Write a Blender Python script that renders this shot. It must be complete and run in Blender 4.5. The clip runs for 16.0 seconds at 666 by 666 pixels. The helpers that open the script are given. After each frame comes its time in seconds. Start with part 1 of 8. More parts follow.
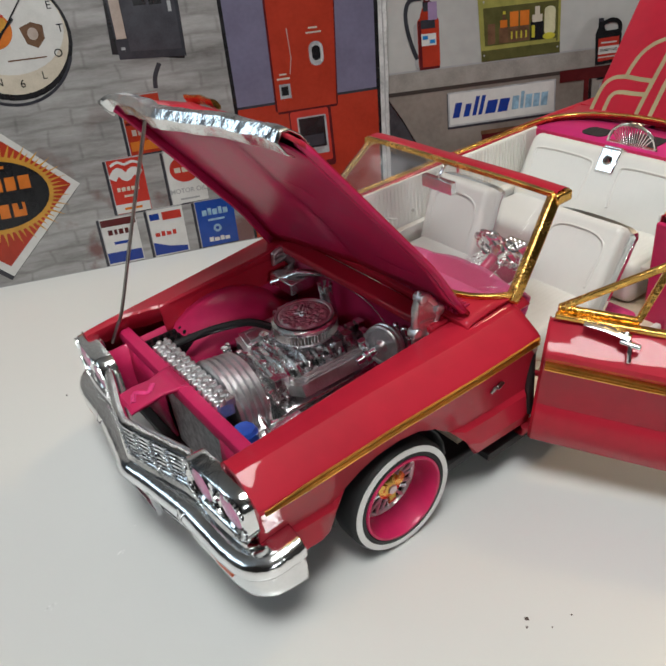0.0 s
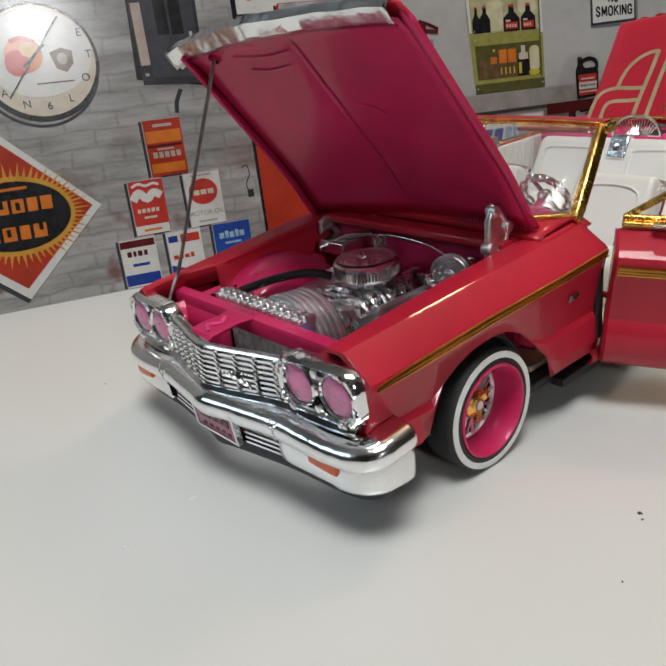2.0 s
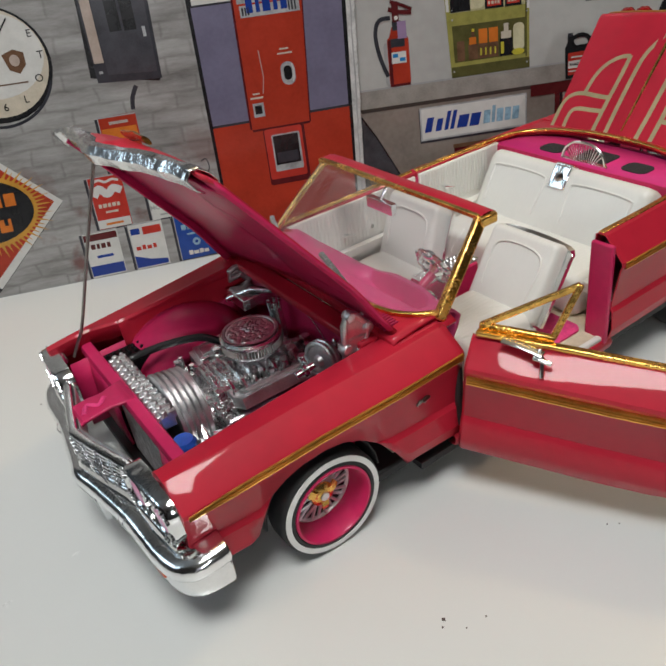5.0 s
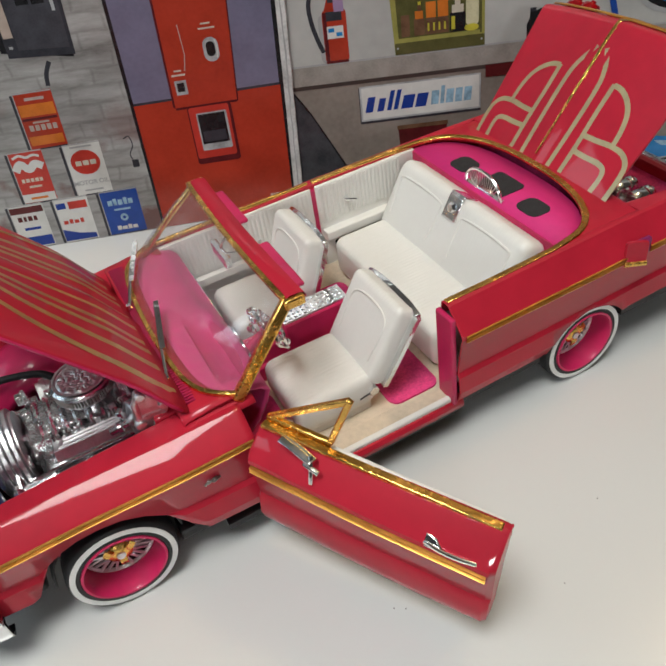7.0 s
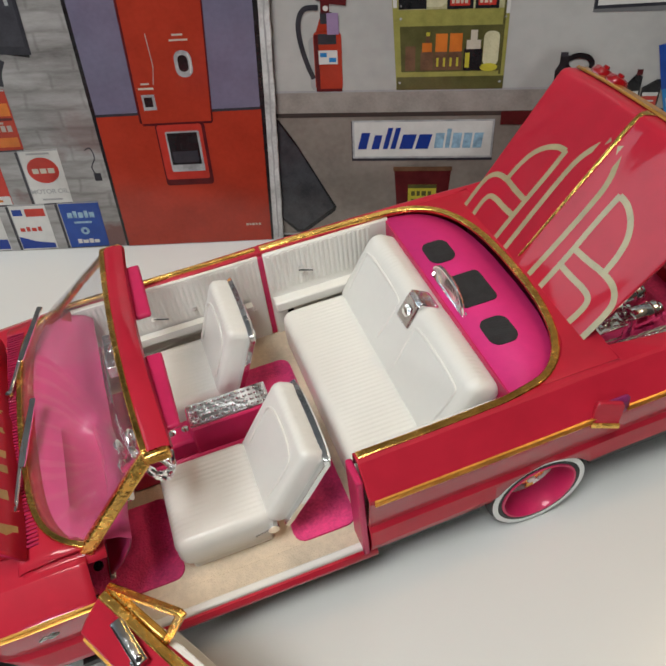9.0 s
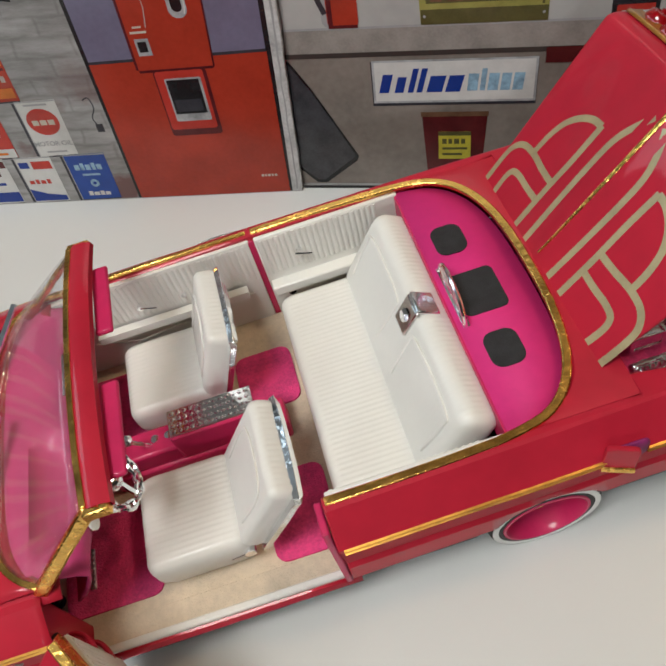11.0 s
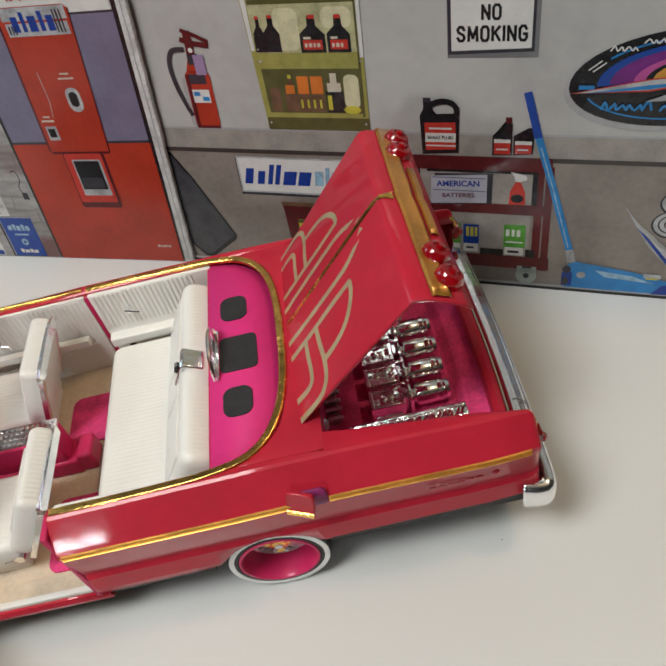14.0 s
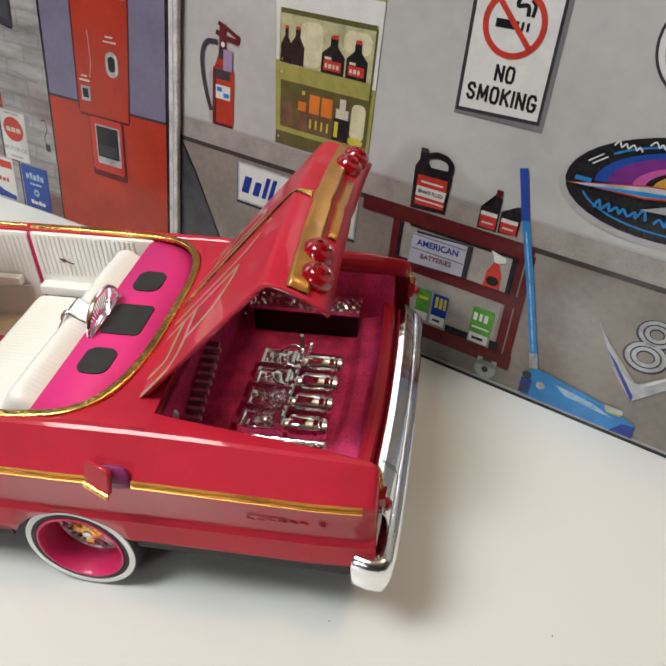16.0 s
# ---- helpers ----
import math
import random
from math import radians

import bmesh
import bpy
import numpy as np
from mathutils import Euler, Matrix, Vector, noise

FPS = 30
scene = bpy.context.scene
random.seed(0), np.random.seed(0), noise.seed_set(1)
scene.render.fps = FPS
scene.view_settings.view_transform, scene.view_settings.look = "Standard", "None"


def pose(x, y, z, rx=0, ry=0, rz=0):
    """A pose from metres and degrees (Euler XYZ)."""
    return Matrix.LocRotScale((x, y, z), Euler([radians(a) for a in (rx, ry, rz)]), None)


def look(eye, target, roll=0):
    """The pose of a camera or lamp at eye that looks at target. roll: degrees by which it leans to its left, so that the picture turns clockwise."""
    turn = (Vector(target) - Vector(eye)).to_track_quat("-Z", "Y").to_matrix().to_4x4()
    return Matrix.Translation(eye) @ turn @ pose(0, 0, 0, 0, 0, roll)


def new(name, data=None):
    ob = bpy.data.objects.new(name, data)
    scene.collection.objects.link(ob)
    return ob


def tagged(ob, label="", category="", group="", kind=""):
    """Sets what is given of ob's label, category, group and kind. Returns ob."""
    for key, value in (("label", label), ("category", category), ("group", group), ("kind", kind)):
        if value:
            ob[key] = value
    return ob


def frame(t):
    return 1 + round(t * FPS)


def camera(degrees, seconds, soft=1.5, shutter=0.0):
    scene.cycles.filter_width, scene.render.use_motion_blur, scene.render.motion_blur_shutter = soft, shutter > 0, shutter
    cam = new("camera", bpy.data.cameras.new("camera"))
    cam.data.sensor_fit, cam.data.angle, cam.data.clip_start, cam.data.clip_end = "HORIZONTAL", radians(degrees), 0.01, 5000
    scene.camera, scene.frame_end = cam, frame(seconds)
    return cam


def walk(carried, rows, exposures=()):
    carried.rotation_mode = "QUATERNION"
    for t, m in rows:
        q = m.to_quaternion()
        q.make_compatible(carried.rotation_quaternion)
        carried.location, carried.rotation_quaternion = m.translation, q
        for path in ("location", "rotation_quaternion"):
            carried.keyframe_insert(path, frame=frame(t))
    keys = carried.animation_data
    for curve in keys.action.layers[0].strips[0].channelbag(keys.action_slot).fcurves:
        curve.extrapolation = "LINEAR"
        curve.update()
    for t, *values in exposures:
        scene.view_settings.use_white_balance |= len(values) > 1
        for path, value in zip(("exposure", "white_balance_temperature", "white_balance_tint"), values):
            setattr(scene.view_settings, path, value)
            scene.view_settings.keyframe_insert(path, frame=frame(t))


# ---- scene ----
cam = camera(49.845, 16.0, soft=2.0)
PATH = [
    (0, (-0.05924, -0.10520, 0.11080), (0.03447, 0.03289, 0.00058), -4.611),
    (0.5, (-0.07004, -0.10613, 0.10147), (0.03147, 0.03369, 0.00073), -4.263),
    (1, (-0.07571, -0.10529, 0.09373), (0.03214, 0.03523, 0.00087), -4.516),
    (1.5, (-0.08378, -0.10352, 0.08710), (0.02908, 0.03781, 0.00172), -4.444),
    (2, (-0.09009, -0.10325, 0.07837), (0.02569, 0.03877, -0.00178), -4.978),
    (2.5, (-0.09555, -0.10133, 0.07379), (0.02347, 0.04180, 0.00065), -5.623),
    (3, (-0.09040, -0.10466, 0.08101), (0.02628, 0.03992, 0.00698), -6.411),
    (3.5, (-0.08282, -0.10933, 0.09032), (0.02730, 0.03638, 0.00883), -7.580),
    (3.7, (-0.07951, -0.11019, 0.09408), (0.02923, 0.03507, 0.00995), -7.137),
    (5.8, (-0.02632, -0.12443, 0.12723), (0.04952, 0.01399, 0.00440), -6.248),
    (6, (-0.02106, -0.12462, 0.12940), (0.05257, 0.01314, 0.00450), -6.209),
    (6.5, (-0.00246, -0.12438, 0.13660), (0.06161, 0.01215, 0.00524), -6.946),
    (7, (0.01450, -0.12702, 0.14198), (0.07267, 0.00895, 0.00733), -7.230),
    (7.5, (0.02446, -0.12447, 0.14594), (0.07890, 0.01110, 0.00933), -5.964),
    (8, (0.03833, -0.11580, 0.14758), (0.08667, 0.01871, 0.00769), -4.881),
    (8.5, (0.05004, -0.10921, 0.15029), (0.09284, 0.02386, 0.00725), -4.404),
    (8.7, (0.05466, -0.10457, 0.15025), (0.09572, 0.02772, 0.00598), -4.454),
    (10.8, (0.08524, -0.07660, 0.14942), (0.09700, 0.04059, -0.01222), -12.026),
    (11, (0.08926, -0.07518, 0.15205), (0.09532, 0.03887, -0.01213), -14.507),
    (11.5, (0.10176, -0.08169, 0.15652), (0.10129, 0.03450, -0.00625), -17.297),
    (12, (0.10921, -0.08624, 0.15926), (0.10604, 0.03351, -0.00089), -18.292),
    (12.5, (0.11636, -0.08794, 0.16154), (0.11599, 0.03486, 0.00368), -17.194),
    (13, (0.12563, -0.09169, 0.16073), (0.12728, 0.03272, 0.00416), -16.537),
    (13.5, (0.13713, -0.09653, 0.15952), (0.13723, 0.02921, 0.00399), -16.223),
    (14, (0.14960, -0.10462, 0.15793), (0.14265, 0.02950, 0.00973), -13.997),
    (14.5, (0.15917, -0.10677, 0.15253), (0.14724, 0.03446, 0.01142), -9.454),
    (15, (0.16682, -0.10963, 0.14693), (0.15087, 0.03722, 0.01211), -5.174),
    (15.5, (0.17515, -0.10949, 0.13977), (0.15427, 0.04077, 0.00942), -1.962),
    (16, (0.18380, -0.10696, 0.13264), (0.15884, 0.04617, 0.00644), 0.729),
]
walk(cam, [(t, look(eye, target, roll)) for t, eye, target, roll in PATH], exposures=((0.0, -0.10), (3.7, -0.20), (6.0, -0.12), (8.5, -0.03), (11.0, -0.08), (13.0, -0.08), (14.5, 0.14), (16.0, 0.38)))

# ---- light and room ----
world = bpy.data.worlds.new("room_air")
scene.world = world
world.use_nodes = True
world.node_tree.nodes["Background"].inputs[0].default_value = (0.9, 0.95, 1.0, 1)
world.node_tree.nodes["Background"].inputs[1].default_value = 0.02


def area_lamp(name, eye, target, sx, sy, watts, colour):
    d = bpy.data.lights.new(name, "AREA")
    d.shape, d.size, d.size_y, d.energy, d.color = "RECTANGLE", sx, sy, watts, colour
    ob = new(name, d)
    ob.matrix_world = look(eye, target)
    return ob


d = bpy.data.lights.new("ceiling_lamp", "POINT")
d.energy, d.color, d.shadow_soft_size = 11.5, (1.0, 0.75, 0.47), 0.075
new("ceiling_lamp", d).location = (0.80, 0.04, 1.22)
area_lamp("window_light", (-1.79, 1.00, 1.25), (0.0, 0.0, 0.05), 1.10, 0.62, 7.5, (0.70, 0.88, 1.0))
# Unseen cool fill light, added above the car to brighten it and the table
area_lamp("overhead_fill", (-0.12, -0.17, 0.64), (-0.02, -0.02, 0.0), 0.22, 0.22, 3.5, (0.97, 0.99, 0.97))
area_lamp("bench_lamp", (-0.40, -0.99, 0.466), (0.02, 0.02, 0.05), 0.09, 0.09, 2.0, (0.96, 0.98, 1.0))

# ---- materials ----


def nodes_of(name):
    m = bpy.data.materials.new(name)
    m.use_nodes = True
    nt = m.node_tree
    return m, nt, nt.nodes["Principled BSDF"]


def paint(name, colour, rough=0.4, metal=0.0, coat=0.0, vary=0.08, scale=60.0, bump=0.0, bump_scale=400.0, coat_rough=0.05, specular=0.5, stain=None, rough_vary=0.08):
    """A surface with mottled colour at two scales, uneven gloss and fine relief. Scales count per metre."""
    m, nt, bsdf = nodes_of(name)
    tc = nt.nodes.new("ShaderNodeTexCoord")
    n1 = nt.nodes.new("ShaderNodeTexNoise")
    n1.inputs["Scale"].default_value = scale
    n1.inputs["Detail"].default_value = 6
    n2 = nt.nodes.new("ShaderNodeTexNoise")
    n2.inputs["Scale"].default_value = scale * 9
    n2.inputs["Detail"].default_value = 3
    add = nt.nodes.new("ShaderNodeMath")
    add.operation = "MULTIPLY_ADD"
    add.inputs[1].default_value = 0.4
    nt.links.new(tc.outputs["Object"], n1.inputs["Vector"])
    nt.links.new(tc.outputs["Object"], n2.inputs["Vector"])
    nt.links.new(n2.outputs["Fac"], add.inputs[0])
    nt.links.new(n1.outputs["Fac"], add.inputs[2])
    ramp = nt.nodes.new("ShaderNodeValToRGB")
    c = Vector(colour[:3])
    dark = stain if stain else tuple(c * (1 - vary * 2))
    ramp.color_ramp.elements[0].position, ramp.color_ramp.elements[1].position = 0.40, 0.85
    ramp.color_ramp.elements[0].color = (*dark, 1)
    ramp.color_ramp.elements[1].color = (*[min(1, v * (1 + vary)) for v in c], 1)
    nt.links.new(add.outputs[0], ramp.inputs[0])
    nt.links.new(ramp.outputs[0], bsdf.inputs["Base Color"])
    rr = nt.nodes.new("ShaderNodeMapRange")
    rr.inputs["From Min"].default_value, rr.inputs["From Max"].default_value = 0.3, 0.9
    rr.inputs["To Min"].default_value, rr.inputs["To Max"].default_value = max(0.01, rough - rough_vary), rough + rough_vary
    nt.links.new(add.outputs[0], rr.inputs[0])
    nt.links.new(rr.outputs[0], bsdf.inputs["Roughness"])
    bsdf.inputs["Metallic"].default_value = metal
    bsdf.inputs["Coat Weight"].default_value = coat
    bsdf.inputs["Coat Roughness"].default_value = coat_rough
    bsdf.inputs["Specular IOR Level"].default_value = specular
    if bump:
        n3 = nt.nodes.new("ShaderNodeTexNoise")
        n3.inputs["Scale"].default_value = bump_scale
        n3.inputs["Detail"].default_value = 4
        nt.links.new(tc.outputs["Object"], n3.inputs["Vector"])
        b = nt.nodes.new("ShaderNodeBump")
        b.inputs["Strength"].default_value = bump
        b.inputs["Distance"].default_value = 0.0004
        nt.links.new(n3.outputs["Fac"], b.inputs["Height"])
        nt.links.new(b.outputs[0], bsdf.inputs["Normal"])
        if coat:
            nt.links.new(b.outputs[0], bsdf.inputs["Coat Normal"])
    return m


RED = paint("candy_red_paint", (0.44, 0.012, 0.032), 0.55, coat=0.48, vary=0.10, scale=30, bump=0.08, bump_scale=130, coat_rough=0.05, specular=0.2)
PINK = paint("magenta_paint", (0.55, 0.017, 0.100), 0.5, coat=0.35, vary=0.10, scale=50, bump=0.06, coat_rough=0.12, specular=0.3)
SHELF = paint("matt_magenta_card", (0.66, 0.030, 0.19), 0.62, vary=0.06, scale=60, bump=0.05, specular=0.25)
FLOCK = paint("magenta_flocking", (0.68, 0.058, 0.20), 0.85, vary=0.25, scale=160, bump=0.8, bump_scale=2500, specular=0.2)
CHROME = paint("chrome_foil", (0.90, 0.91, 0.92), 0.12, metal=1.0, vary=0.05, scale=120, bump=0.30, bump_scale=500)
SILVER = paint("silver_plated_parts", (0.84, 0.84, 0.85), 0.20, metal=1.0, vary=0.12, scale=200, bump=0.45, bump_scale=800)
GOLD = paint("gold_foil", (0.86, 0.50, 0.13), 0.22, metal=1.0, vary=0.2, scale=200, bump=0.45, bump_scale=900)
GOLDTRIM = paint("gold_trim_strip", (0.62, 0.31, 0.07), 0.33, metal=1.0, vary=0.15, scale=120, bump=0.12, bump_scale=700)
GOLDPAINT = paint("dull_gold_paint", (0.46, 0.21, 0.035), 0.32, metal=0.5, coat=0.5, vary=0.2, scale=150, bump=0.4)
KHAKI = paint("khaki_gold_stripe", (0.42, 0.36, 0.20), 0.38, metal=0.25, coat=0.6, vary=0.10, scale=200, bump=0.15)
HOODGOLD = paint("hood_gold_stripe", (0.46, 0.28, 0.10), 0.38, metal=0.35, coat=0.6, vary=0.15, scale=160, bump=0.1)
VINYL = paint("ivory_vinyl", (0.76, 0.745, 0.70), 0.30, vary=0.015, scale=60, bump=0.04, bump_scale=500, rough_vary=0.03)
CARPET = paint("cream_carpet", (0.64, 0.53, 0.40), 0.85, vary=0.12, scale=90, bump=0.7, bump_scale=2600, specular=0.2)
RUBBER = paint("tyre_rubber", (0.018, 0.018, 0.019), 0.60, vary=0.2, scale=100)
BLACK = paint("black_plastic", (0.006, 0.006, 0.007), 0.45, coat=0.3, vary=0.2, scale=150, bump=0.15, coat_rough=0.06, specular=0.2)
CHASSIS = paint("satin_black_chassis", (0.010, 0.009, 0.010), 0.5, vary=0.2, scale=100)
WHITEWALL = paint("whitewall_band", (0.80, 0.80, 0.78), 0.45, vary=0.04, scale=150)
SPEAKER = paint("speaker_cloth", (0.020, 0.020, 0.022), 0.8, vary=0.3, scale=500, bump=0.6, bump_scale=3000)
BLUE = paint("blue_filter", (0.02, 0.09, 0.46), 0.3, coat=0.6, vary=0.15, scale=200)
STEEL = paint("bare_steel_wire", (0.35, 0.33, 0.31), 0.30, metal=1.0, vary=0.15, scale=300)
TABLE = paint("white_laminate", (0.65, 0.655, 0.64), 0.24, vary=0.004, scale=9, specular=0.45, rough_vary=0.0)
PEARL = paint("pink_pearl_lens", (0.72, 0.22, 0.42), 0.28, coat=0.6, vary=0.08, scale=300)
AMBER = paint("amber_lens", (0.78, 0.10, 0.01), 0.3, coat=0.6, vary=0.1, scale=300)
PLATE = paint("licence_plate_pink", (0.42, 0.10, 0.19), 0.35, coat=0.4, vary=0.12, scale=300)
SATIN = paint("satin_silver_castings", (0.72, 0.72, 0.73), 0.36, metal=1.0, vary=0.12, scale=220, bump=0.3, bump_scale=900)
# Dash: the magenta paint with windscreen glare put into a lighter colour
DASH = paint("glare_lightened_dash", (0.62, 0.055, 0.20), 0.45, coat=0.25, vary=0.12, scale=60, bump=0.1)
MESHGREY = paint("radiator_mesh", (0.62, 0.62, 0.63), 0.4, metal=0.7, vary=0.3, scale=600, bump=1.0, bump_scale=2200)
WALLPAINT = paint("room_wall_paint", (0.13, 0.135, 0.15), 0.8, vary=0.05, scale=2)
CEILPAINT = paint("room_ceiling_paint", (0.70, 0.70, 0.70), 0.85, vary=0.04, scale=2)
FLOORMAT = paint("room_floor_boards", (0.18, 0.12, 0.08), 0.55, vary=0.2, scale=4)
DUST = paint("table_dirt", (0.06, 0.04, 0.035), 0.7, vary=0.3, scale=900)

m, nt, bsdf = nodes_of("red_lens")
bsdf.inputs["Base Color"].default_value = (0.50, 0.004, 0.010, 1)
bsdf.inputs["Roughness"].default_value = 0.06
bsdf.inputs["Transmission Weight"].default_value = 0.55
bsdf.inputs["Coat Weight"].default_value = 0.4
LENS = m
m, nt, bsdf = nodes_of("clear_glazing")
bsdf.inputs["Base Color"].default_value = (0.80, 0.80, 0.82, 1)
bsdf.inputs["Roughness"].default_value = 0.5
out = nt.nodes["Material Output"]
clear, gloss = nt.nodes.new("ShaderNodeBsdfTransparent"), nt.nodes.new("ShaderNodeBsdfGlossy")
clear.inputs[0].default_value = (0.95, 0.95, 0.96, 1)
gloss.inputs["Roughness"].default_value = 0.04
fr, haze, mixg = nt.nodes.new("ShaderNodeLayerWeight"), nt.nodes.new("ShaderNodeMixShader"), nt.nodes.new("ShaderNodeMixShader")
fr.inputs["Blend"].default_value = 0.07
haze.inputs[0].default_value = 0.03
nt.links.new(clear.outputs[0], haze.inputs[1])
nt.links.new(bsdf.outputs[0], haze.inputs[2])
nt.links.new(fr.outputs["Facing"], mixg.inputs[0])
nt.links.new(haze.outputs[0], mixg.inputs[1])
nt.links.new(gloss.outputs[0], mixg.inputs[2])
nt.links.new(mixg.outputs[0], out.inputs["Surface"])
GLASS = m

# ---- mesh helpers; all shapes are given in millimetres ----
S = 0.001


def part(name, bm, material, parent=None, label="", smooth=35, bevel=0.0, thick=0.0, offset=0.0):
    """Link a bmesh (in millimetres) as one mesh object, under a thing or under a part."""
    bmesh.ops.remove_doubles(bm, verts=bm.verts, dist=0.0005)
    bmesh.ops.recalc_face_normals(bm, faces=bm.faces)
    bmesh.ops.scale(bm, vec=(S, S, S), verts=bm.verts)
    me = bpy.data.meshes.new(name)
    bm.to_mesh(me)
    bm.free()
    me.materials.append(material)
    if smooth:
        me.polygons.foreach_set("use_smooth", [True] * len(me.polygons))
        me.set_sharp_from_angle(angle=radians(smooth))
    ob = new(name, me)
    if parent:
        ob.parent = parent
    if thick:
        mod = ob.modifiers.new("shell", "SOLIDIFY")
        mod.thickness, mod.offset, mod.use_even_offset = thick * S, offset, False
    if bevel:
        mod = ob.modifiers.new("edge", "BEVEL")
        mod.width, mod.segments, mod.limit_method, mod.angle_limit = bevel * S, 2, "ANGLE", radians(38)
    if label:
        ob["label"] = label
    return ob


def box(bm, x0, x1, y0, y1, z0, z1, m=None):
    vs = [bm.verts.new((x, y, z)) for x in (x0, x1) for y in (y0, y1) for z in (z0, z1)]
    for f in ((0, 1, 3, 2), (4, 6, 7, 5), (0, 4, 5, 1), (2, 3, 7, 6), (0, 2, 6, 4), (1, 5, 7, 3)):
        bm.faces.new([vs[i] for i in f])
    if m:
        bmesh.ops.transform(bm, matrix=m, verts=vs)
    return vs


def cyl(bm, p0, p1, r0, r1=None, seg=20, caps=True):
    p0, p1 = Vector(p0), Vector(p1)
    r1 = r0 if r1 is None else r1
    q = (p1 - p0).to_track_quat("Z", "Y")
    a, b = [], []
    for i in range(seg):
        w = 2 * math.pi * i / seg
        d = q @ Vector((math.cos(w), math.sin(w), 0))
        a.append(bm.verts.new(p0 + d * r0))
        b.append(bm.verts.new(p1 + d * r1))
    for i in range(seg):
        j = (i + 1) % seg
        bm.faces.new((a[i], a[j], b[j], b[i]))
    if caps:
        bm.faces.new(a[::-1])
        bm.faces.new(b)


def turned(bm, profile, origin=(0, 0, 0), axis=(0, 0, 1), seg=32):
    """A lathe shape: profile rows of (radius, height) about the axis."""
    q = Vector(axis).to_track_quat("Z", "Y")
    o = Vector(origin)
    rings = []
    for r, h in profile:
        if r < 1e-4:
            rings.append([bm.verts.new(o + q @ Vector((0, 0, h)))])
        else:
            rings.append([bm.verts.new(o + q @ Vector((r * math.cos(2 * math.pi * i / seg), r * math.sin(2 * math.pi * i / seg), h))) for i in range(seg)])
    for a, b in zip(rings, rings[1:]):
        for i in range(seg):
            j = (i + 1) % seg
            loop = [a[i % len(a)], a[j % len(a)], b[j % len(b)], b[i % len(b)]]
            loop = [v for k, v in enumerate(loop) if v not in loop[:k]]
            if len(loop) > 2:
                bm.faces.new(loop)


def grid(bm, rows, close_u=False, close_v=False):
    """A sheet through rows of points."""
    vs = [[bm.verts.new(p) for p in row] for row in rows]
    n, k = len(vs), len(vs[0])
    for i in range(n if close_v else n - 1):
        for j in range(k if close_u else k - 1):
            loop = (vs[i][j], vs[i][(j + 1) % k], vs[(i + 1) % n][(j + 1) % k], vs[(i + 1) % n][j])
            if len({tuple(round(c, 4) for c in v.co) for v in loop}) > 2:
                bm.faces.new(loop)
    return vs


def smooth_path(pts, steps=6):
    """A soft curve through the points (Catmull-Rom)."""
    pts = [Vector(p) for p in pts]
    out = []
    for i in range(len(pts) - 1):
        a, b, c, d = pts[max(i - 1, 0)], pts[i], pts[i + 1], pts[min(i + 2, len(pts) - 1)]
        for k in range(steps):
            t = k / steps
            out.append(0.5 * ((2 * b) + (c - a) * t + (2 * a - 5 * b + 4 * c - d) * t * t + (3 * b - a - 3 * c + d) * t ** 3))
    out.append(pts[-1])
    return out


def strip(bm, pts, w, h, up=(0, 0, 1), closed=False, round_seg=0):
    """A bar swept along points: w across, h along up; round_seg for a round bar."""
    pts = [Vector(p) for p in pts]
    n = len(pts)
    rows = []
    for i, p in enumerate(pts):
        a, b = pts[(i - 1) % n if closed else max(i - 1, 0)], pts[(i + 1) % n if closed else min(i + 1, n - 1)]
        t = (b - a).normalized()
        u = Vector(up)
        u = (u - t * u.dot(t)).normalized()
        s = t.cross(u)
        if round_seg:
            rows.append([p + s * (w / 2 * math.cos(2 * math.pi * k / round_seg)) + u * (h / 2 * math.sin(2 * math.pi * k / round_seg)) for k in range(round_seg)])
        else:
            rows.append([p + s * w / 2 - u * h / 2, p + s * w / 2 + u * h / 2, p - s * w / 2 + u * h / 2, p - s * w / 2 - u * h / 2])
    vs = grid(bm, rows, close_u=True, close_v=closed)
    if not closed:
        bm.faces.new(vs[0][::-1])
        bm.faces.new(vs[-1])


def lerp(table, x):
    """Straight-line reading of a table of (x, value)."""
    if x <= table[0][0]:
        return table[0][1]
    for (a, u), (b, v) in zip(table, table[1:]):
        if x <= b:
            return u + (v - u) * (x - a) / (b - a)
    return table[-1][1]


def steps(a, b, n):
    return [a + (b - a) * i / (n - 1) for i in range(n)]


def B():
    return bmesh.new()


